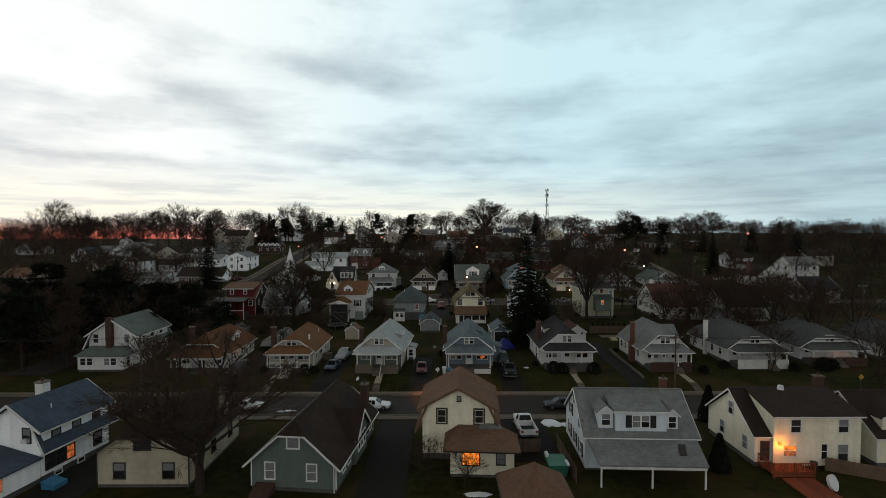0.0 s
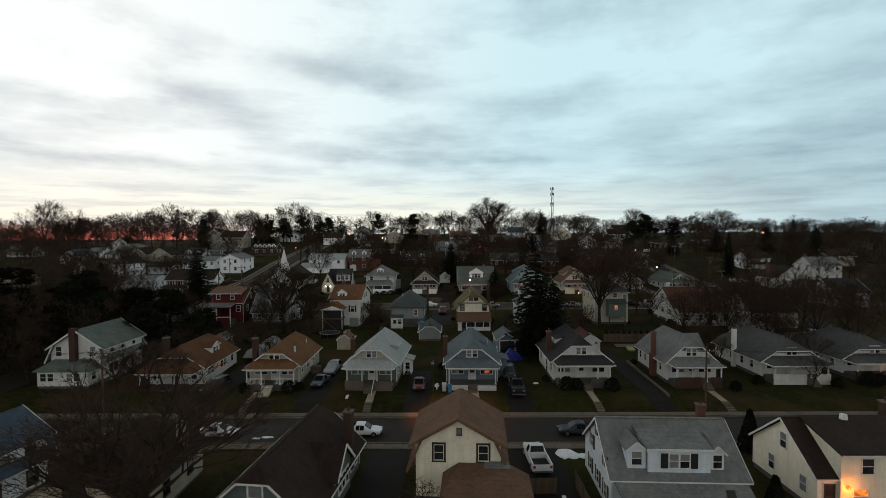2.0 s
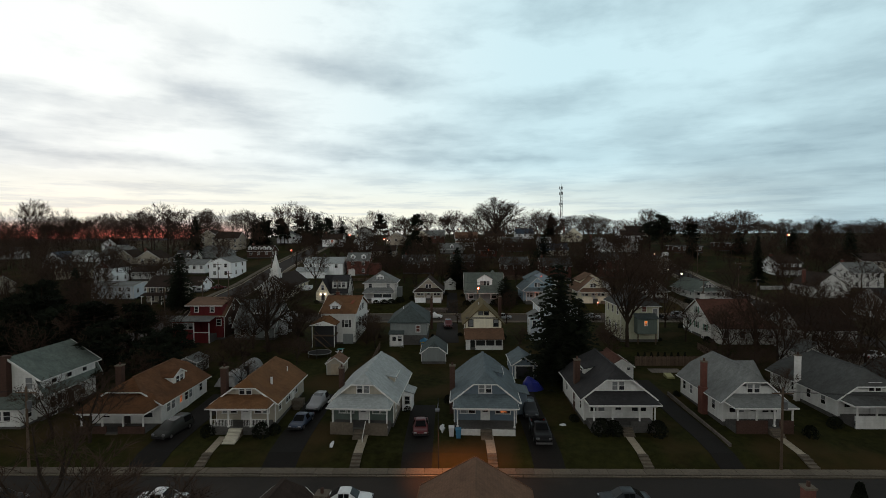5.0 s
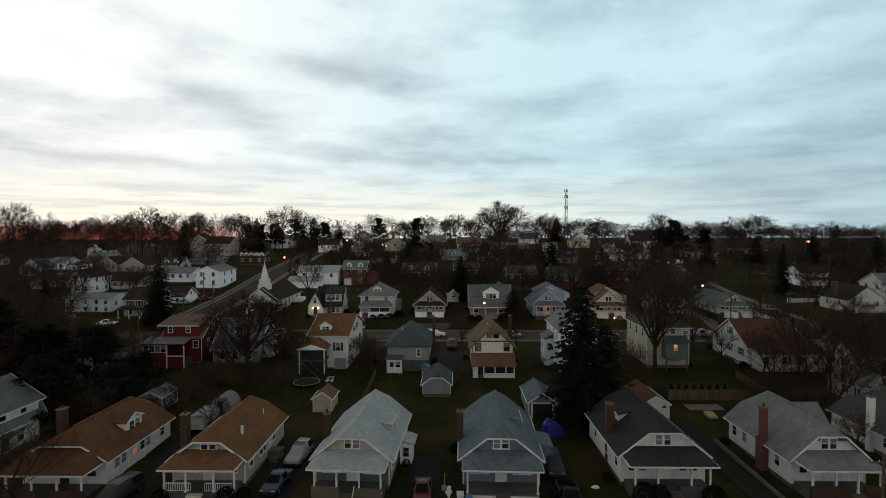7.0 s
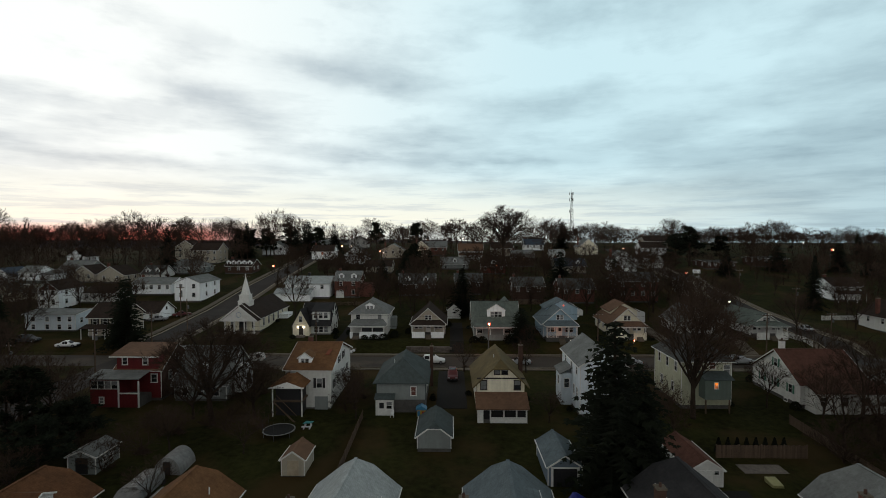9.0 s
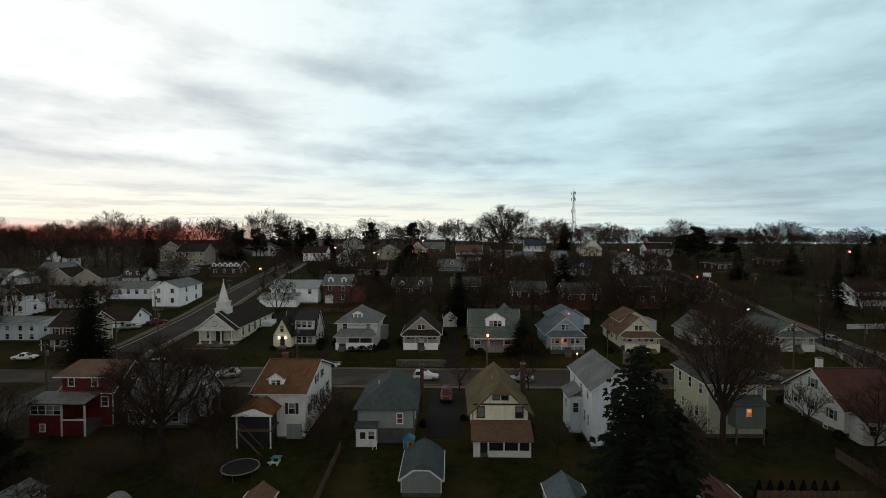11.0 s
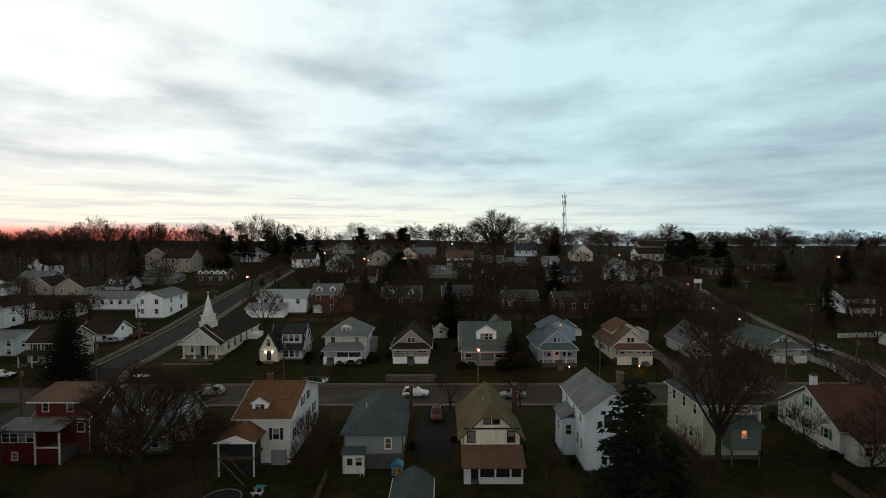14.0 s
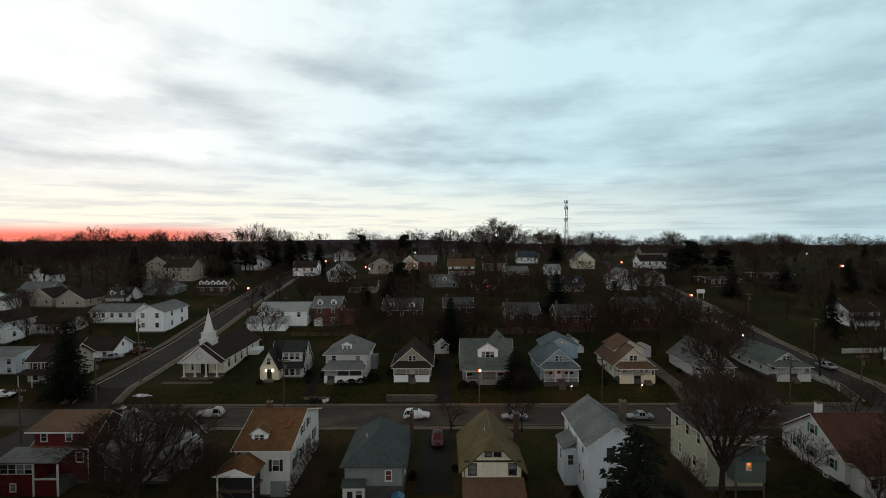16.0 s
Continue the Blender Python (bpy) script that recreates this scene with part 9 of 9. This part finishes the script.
    for y in (107.6, 110.4):
        for x in (-34.85, -32.35):
            part("wheel", Geo().tube((x - 0.1, y, z + 0.33), (x + 0.1, y, z + 0.33), 0.33, 0.33, 12), M["tyre"], b)
    g = thing("poly_tunnel", (-33.0, 113.6, ground(0, 113)), "pale round-topped storage tunnel", "tunnel")
    z = ground(0, 114)
    prof = [(-33.0 + 1.55 * math.cos(math.pi * k / 10), z + 2.0 * math.sin(math.pi * k / 10)) for k in range(11)]
    part("cover", Geo().prism(prof, "y", 112.2, 115.6), M["dull_cover"], g)
    part("door", Geo().box(-33.4, -32.6, 112.12, 112.2, z, z + 1.5), M["plastic_black"], g)
    z = ground(0, 104)
    solo("boat_hull", Geo().hexa([(-30.2, 104.5, z + 0.4), (-28.9, 104.5, z + 0.4), (-28.6, 107.5, z + 0.4), (-30.5, 107.5, z + 0.4)], [(-30.9, 104.2, z + 1.5), (-28.6, 104.2, z + 1.5), (-28.2, 107.8, z + 1.4), (-31.0, 107.8, z + 1.4)]).box(-29.9, -29.2, 105, 107, z - 0.2, z + 0.4), M["dull_cover"], (-29.6, 106, z), "white covered boat hull on blocks", "boat")
    # pale board on the lawn, bins, covered grill
    z = ground(0, 111)
    solo("board", Geo().hexa([(34.2, 110.6, z), (35.4, 110.6, z), (35.4, 112.0, z), (34.2, 112.0, z)], [(34.2, 110.6, z + 0.25), (35.4, 110.6, z + 0.25), (35.3, 112.0, z + 0.6), (34.1, 112.0, z + 0.6)]), M["sandbox"], (34.8, 111, z), "faded green plastic sandbox lid on the lawn", "board")
    z = 1.0
    for i, (x, y, m, lb) in enumerate(((1.0, 89.9, "plastic_blue", "pale blue wheeled bin by the porch"), (0.2, 90.4, "white_metal", "white-lidded bin by the porch"), (-25.0, 164.2, "plastic_black", "black bin at the kerb"), (-23.9, 164.2, "plastic_black", "black bin at the kerb"))):
        zz = ground(x, y) + (0.05 if y < 100 else 0)
        b = thing("wheeled_bin", (x, y, zz), lb, "bin", "bins outside the houses")
        part("tub", Geo().hexa([(x - 0.25, y - 0.28, zz), (x + 0.25, y - 0.28, zz), (x + 0.25, y + 0.28, zz), (x - 0.25, y + 0.28, zz)], [(x - 0.32, y - 0.36, zz + 1.0), (x + 0.32, y - 0.36, zz + 1.0), (x + 0.32, y + 0.36, zz + 1.0), (x - 0.32, y + 0.36, zz + 1.0)]), M[m], b)
        part("lid", Geo().box(x - 0.34, x + 0.34, y - 0.4, y + 0.38, zz + 1.0, zz + 1.08), M[m], b)
    for i, (x, y, r) in enumerate(((-22.6, 164.4, 0.35), (-22.0, 164.5, 0.4), (-22.4, 164.0, 0.3))):
        o = new("rubbish_bag", shrub_blob(i, r).mesh("rubbish_bag", M["white_metal"]))
        o.location = (x, y, ground(x, y) + r * 0.7)
        tagged(o, "white rubbish bag at the kerb", "bag", "rubbish bags at the kerb")


def shrub_blob(seed, r):
    rng = random.Random(seed)
    g = Geo()
    rows = []
    for j in range(6):
        f = j / 5
        rr = r * max(0.12, math.sin(math.pi * (0.12 + 0.85 * f)))
        rows.append([(rr * math.cos(6.283 * k / 8) * rng.uniform(0.85, 1.1), rr * math.sin(6.283 * k / 8) * rng.uniform(0.85, 1.1), -r * 0.8 + f * r * 1.7) for k in range(8)])
    for a, b in zip(rows, rows[1:]):
        for k in range(8):
            g.poly([a[k], a[(k + 1) % 8], b[(k + 1) % 8], b[k]])
    g.poly(rows[-1])
    return g


sheds()


def snow_patches():
    for i, (x, y, rx, ry) in enumerate(((13.4, 72.4, 1.3, 1.6), (15.4, 71.8, 1.5, 0.8), (-0.9, 92.6, 0.35, 1.5), (-13.4, 88.3, 0.25, 0.9), (14.0, 93.6, 0.5, 0.4), (26.6, 104, 0.3, 0.5), (-59.0, 166.5, 2.2, 0.5), (27.8, 104.5, 0.5, 0.3), (13.0, 63.5, 0.4, 2.2), (3.2, 55.6, 1.6, 0.5), (-20.4, 76.7, 0.9, 0.3), (-21.6, 76.4, 0.5, 0.3))):
        rng = random.Random(i)
        n = 16
        z = ground(x, y)
        rim = [(x + rx * math.cos(6.283 * k / n) * rng.uniform(0.6, 1.15), y + ry * math.sin(6.283 * k / n) * rng.uniform(0.6, 1.15)) for k in range(n)]
        g = Geo().hexa([(a, b, ground(a, b) - 0.03) for a, b in rim], [(x + (a - x) * 0.8, y + (b - y) * 0.8, ground(a, b) + 0.10) for a, b in rim])
        solo("snow_patch", g, M["snow"], (x, y, z), "last patch of dirty snow on the grass", "snow", "patches of old snow")


snow_patches()


# ---- fences and walls ----
def fence(name, label, x0, y0, x1, y1, h, mat, pitch=0.2, gap=0.02, picket=False):
    n = max(2, int(math.hypot(x1 - x0, y1 - y0) / pitch))
    top = thing(name, (x0, y0, ground(x0, y0)), label, "fence")
    d = Vector((x1 - x0, y1 - y0, 0)).normalized()
    single = math.hypot(x1 - x0, y1 - y0) / n
    width = single * (0.55 if picket else 0.9)
    me = Geo().box(-width / 2, width / 2, -0.015, 0.015, -0.15, h).mesh("board", mat)
    turn = math.atan2(y1 - y0, x1 - x0)
    for i in range(n):
        t = (i + 0.5) / n
        x, y = x0 + (x1 - x0) * t, y0 + (y1 - y0) * t
        o = new("board", me)
        o.parent = top
        o.location = (x - x0, y - y0, ground(x, y) - ground(x0, y0) + 0.03 * math.sin(i * 1.7))
        o.rotation_euler = (0, 0.01 * math.sin(i * 2.3), turn)
    m = max(1, int(math.hypot(x1 - x0, y1 - y0) / 2.4))
    for i in range(m + 1):
        x, y = x0 + (x1 - x0) * i / m, y0 + (y1 - y0) * i / m
        z = ground(x, y)
        part("post", Geo().box(x - 0.06, x + 0.06, y - 0.06, y + 0.06, z - 0.3, z + h + 0.1), mat, top)
    part("rail", Geo().bar((x0, y0 + 0.05, ground(x0, y0) + h * 0.75), (x1, y1 + 0.05, ground(x1, y1) + h * 0.75), 0.05, 0.09), mat, top)
    return top


def fences():
    fence("board_fence", "weathered board fence behind the garden", 31.6, 117.2, 42.5, 117.2, 1.6, M["wood"])
    fence("garden_fence", "low wooden fence between gardens", -13.5, 106, -13.5, 128, 1.2, M["wood"])
    fence("side_fence", "wooden fence beside the drive", 5.8, 64.0, 10.5, 64.2, 1.5, M["wood"])
    fence("yard_fence", "weathered yard fence beside the drive", 12.6, 57.6, 12.6, 65.5, 1.5, M["wood"])
    fence("picket_fence", "white picket fence beside the corner bungalow", 77.4, 177.0, 79.1, 167.2, 1.2, M["trim"], 0.22, 0.02, True)
    fence("far_picket_fence", "white picket fence across the side street", 97.5, 189.5, 112.0, 190.5, 1.2, M["trim"], 0.25, 0.02, True)
    fence("ranch_fence", "wooden fence behind the upper houses", -41.0, 204.5, -24.0, 204.5, 1.1, M["wood"], 0.3, 0.05, True)
    fence("back_fence", "dark board fence behind the houses", -2.0, 206, 30.0, 206, 1.5, M["wood"])
    fence("line_fence", "wooden fence between the back gardens", 47.0, 108.5, 47.0, 127.0, 1.3, M["wood"])
    # stone retaining wall of the tan bungalow, stone by stone
    wall = thing("retaining_wall", (-5.8, 164.6, 3.1), "rough brown stone retaining wall below the lawn", "wall", kind="structure")
    part("core", Geo().box(-10.5, -1.0, 164.45, 165.2, 2.8, 4.45), M["stone"], wall)
    stones = [Geo().box(-w / 2, w / 2, -0.12, 0.1, -0.13, 0.13).mesh("stone", M["stone"]) for w in (0.42, 0.58, 0.7)]
    rng = random.Random(8)
    for row in range(5):
        x = -10.5
        while x < -1.2:
            k = rng.randrange(3)
            w = (0.42, 0.58, 0.7)[k]
            o = new("stone", stones[k])
            o.parent = wall
            o.location = (x + w / 2 + 5.8, -0.2 + rng.uniform(-0.04, 0.04), 0.02 + row * 0.29)
            o.rotation_euler = (0, rng.uniform(-0.04, 0.04), rng.uniform(-0.05, 0.05))
            x += w + 0.04
    solo("low_wall", Geo().box(-26.6, -21.6, 164.9, 165.2, 3.0, 3.9).box(-26.7, -21.5, 164.85, 165.25, 3.9, 4.0), M["concrete"], (-24, 165, 3), "low grey garden wall at the pavement", "wall", kind="structure")
    solo("kerb_wall", Geo().bar((31.4, 88.0, 1.0), (31.4, 104.0, 1.6), 0.2, 0.5), M["stone"], (31.4, 96, 1), "low concrete edging beside the drive", "wall", kind="structure")


fences()


# ---- poles, wires and lamps ----
def pole(x, y, h=8.5, arms=True, lamp_head=None, label="dark wooden utility pole with a crossarm", glow="sodium", reach=(0, -1.6), hood=False):
    z = ground(x, y)
    p = thing("utility_pole" if not lamp_head else "street_lamp", (x, y, z), label, "pole" if not lamp_head else "lamp", "utility poles" if not lamp_head else "street lamps")
    part("pole", Geo().tube((x, y, z - 0.5), (x, y, z + h), 0.06 if hood else 0.15, 0.04 if hood else 0.10, 8), M["wood"] if not lamp_head else M["wire"] if hood else M["steel"], p)
    if arms:
        part("crossarm", Geo().box(x - 1.1, x + 1.1, y - 0.06, y + 0.06, z + h - 0.7, z + h - 0.58), M["wood"], p)
        for d in (-0.95, -0.35, 0.35, 0.95):
            part("insulator", Geo().tube((x + d, y, z + h - 0.58), (x + d, y, z + h - 0.42), 0.04, 0.03, 6), M["white_metal"], p)
        part("transformer", Geo().tube((x + 0.3, y, z + h - 2.3), (x + 0.3, y, z + h - 1.5), 0.22, 0.22, 10), M["steel"], p)
    if lamp_head:
        hx, hy, hz = x + reach[0], y + reach[1], z + lamp_head
        part("arm", Geo().bar((x, y, hz - 0.3), (hx, hy, hz + 0.1), 0.06, 0.06), M["steel"], p)
        hd = part("lamp_head", Geo().box(hx - 0.2, hx + 0.2, hy - 0.3, hy + 0.3, hz + 0.05, hz + 0.2), M["steel"], p)
        b = -0.16 if not hood else 0.03
        # oversized glowing shell stands in for the halo seen around a lamp
        r = 0.32 if y < 180 else 0.46 if glow == "sodium" else 0.24
        if h < 3 or hood:
            r = 0.15 if not hood else 0.08
        bulb = part("bulb", Geo().tube((hx, hy, hz + b - (0.0 if hood else r * 0.7)), (hx, hy, hz + 0.06), r * 0.75, r, 10), M[glow], hd)
        if glow == "sodium" and not hood:
            part("core", Geo().tube((hx, hy - r * 0.95, hz + b - r * 0.55), (hx, hy - r * 0.95, hz + 0.03), r * 0.4, r * 0.45, 8), M["lamp_core"], bulb)
    return z + h


def wire(name, pts, sag, label):
    g, line = Geo(), []
    for a, b in zip(pts, pts[1:]):
        a, b = Vector(a), Vector(b)
        line += [a.lerp(b, t / 10) - Vector((0, 0, sag * 0.04 * t * (10 - t))) for t in range(10)]
    line.append(Vector(pts[-1]))
    for q in line:
        g.v += [(q.x, q.y - 0.018, q.z - 0.01), (q.x, q.y + 0.018, q.z - 0.01), (q.x, q.y, q.z + 0.02)]
    for i in range(len(line) - 1):
        g.f += [(3 * i + k, 3 * i + (k + 1) % 3, 3 * i + 3 + (k + 1) % 3, 3 * i + 3 + k) for k in range(3)]
    solo(name, g, M["wire"], tuple(pts[0]), label, "cable")


def poles():
    front = [(-79, 84.2), (-44.8, 84.2), (-1.2, 82.9), (34.5, 84.2), (70, 84.2), (104, 84.2)]
    tops = []
    for i, (x, y) in enumerate(front):
        if i == 2:
            pole(x, 84.2, 7.6, False, 7.4, "slim steel street lamp at the kerb", "sodium", (0.0, -3.2), True)
        tops.append((x, 84.2, 8.4 if i != 2 else 7.4))
        if i != 2:
            pole(x, y, 8.8)
    for d in (-0.95, 0.95):
        for run in (tops[:2], tops[3:]):
            wire("power_cable", [(x, y + d * 0.2, h - 0.1 * d) for x, y, h in run], 0.6, "black overhead cable along the street")
    hooded = new("lamp_light", bpy.data.lights.new("lamp_light", "SPOT"))
    hooded.data.energy, hooded.data.color, hooded.data.shadow_soft_size = 4600, (1.0, 0.30, 0.07), 0.25
    hooded.data.spot_size, hooded.data.spot_blend = radians(100), 0.85
    hooded.matrix_world = look((-1.0, 80.9, 7.2), (0.8, 82.0, 0))
    back = [(-65.3, 162.6), (-29.6, 162.4), (30.5, 162.4), (66, 162.4), (80.2, 163.4)]
    for x, y in back:
        pole(x, y, 9.5)
    wire("power_cable", [(x, y, ground(x, y) + 9.2) for x, y in back], 0.8, "black overhead cable along the upper street")
    wire("phone_cable", [(x, y, ground(x, y) + 7.0) for x, y in back], 0.9, "black overhead cable along the upper street")
    for x, y in ((-62.6, 172.0), (-74.0, 190.0), (-62.2, 205), (-66.4, 147.0), (-72.5, 136.0), (90.3, 189.0), (90.3, 215), (62, 218), (99.5, 128)):
        pole(x, y, 9.0)
    pole(7.4, 163.6, 7.4, False, 7.0, "steel street lamp shining orange", "sodium", (0, -1.4))
    lamp(7.4, 162.0, 9.2, 260, (1.0, 0.28, 0.10), 0.25)
    for x, y, z in ((-66.1, 240.0, 17.2), (79.2, 228.0, 15.8), (152.5, 260.0, 22.7), (-53.8, 300.0, 22.8), (-15.7, 289.0, 21.0), (-33.9, 290.0, 20.6), (16.4, 249.0, 14.2), (82.7, 300.0, 21.5), (108, 178, 10.5)):
        g0 = ground(x, y)
        pole(x, y, max(4.0, z - g0 + 0.3), False, max(3.8, z - g0), "street lamp shining orange on the hillside", "sodium", (0, -1.2))
    for x, y, z in ((-49.6, 300, 22.8), (-11.2, 289.0, 21.2), (-12.4, 289.0, 21.4), (-31.7, 285.0, 20.2), (-14.1, 325.0, 25.5), (70.9, 186.0, 11.7), (75.0, 205.0, 11.5), (6.0, 340.0, 26), (190.5, 330.0, 24)):
        g0 = ground(x, y)
        pole(x, y, max(3.4, z - g0 + 0.3), False, max(3.2, z - g0), "small white lamp on a post", "cool_lamp", (0, -0.6))
    pole(40.2, 168.2, 1.2, False, 1.0, "low garden lamp shining orange", "sodium", (0, -0.3))
    lamp(40.2, 167.4, 5.6, 40, (1.0, 0.38, 0.15), 0.15)
    pole(26.0, 167.6, 1.3, False, 1.1, "small white garden lamp", "cool_lamp", (0, -0.2))
    # lattice mast on the ridge
    x, y = 79.4, 389.0
    z, zt, g = ground(x, y), 55.5, Geo()
    m = thing("radio_mast", (x, y, z), "slim steel lattice radio mast with antennas", "mast")
    leg = lambda k, zz: (x + (1.7 - 1.2 * (zz - z) / (zt - z)) * math.cos(2.094 * k), y + (1.7 - 1.2 * (zz - z) / (zt - z)) * math.sin(2.094 * k), zz)
    for k in range(3):
        part("leg", Geo().tube(leg(k, z - 0.5), leg(k, zt), 0.16, 0.10, 5), M["steel"], m)
    n = 16
    for i in range(n):
        za, zb = z + (zt - z) * i / n, z + (zt - z) * (i + 1) / n
        for k in range(3):
            g.tube(leg(k, za), leg((k + 1) % 3, zb), 0.06, 0.06, 4).tube(leg(k, zb), leg((k + 1) % 3, zb), 0.05, 0.05, 4)
    part("bracing", g, M["steel"], m)
    for zz in (zt - 1.5, zt - 5.5, zt - 13):
        for k in range(3):
            a = 2.094 * k + 0.5
            part("antenna", Geo().box(x + 1.3 * math.cos(a) - 0.18, x + 1.3 * math.cos(a) + 0.18, y + 1.3 * math.sin(a) - 0.15, y + 1.3 * math.sin(a) + 0.15, zz, zz + 2.0), M["steel"], m)
    part("whip", Geo().tube((x, y, zt), (x, y, zt + 3.0), 0.08, 0.04, 5), M["steel"], m)
    # road sign near the corner
    s = thing("road_sign", (62.5, 84.6, 0.1), "small yellow diamond road sign on a post", "sign")
    part("post", Geo().tube((62.5, 84.6, 0), (62.5, 84.6, 2.4), 0.035, 0.035, 6), M["steel"], s)
    part("plate", Geo().hexa([(62.5, 84.53, 1.65), (62.95, 84.53, 2.1), (62.5, 84.53, 2.55), (62.05, 84.53, 2.1)], [(62.5, 84.56, 1.65), (62.95, 84.56, 2.1), (62.5, 84.56, 2.55), (62.05, 84.56, 2.1)]), M["plastic_yellow"], s)


poles()
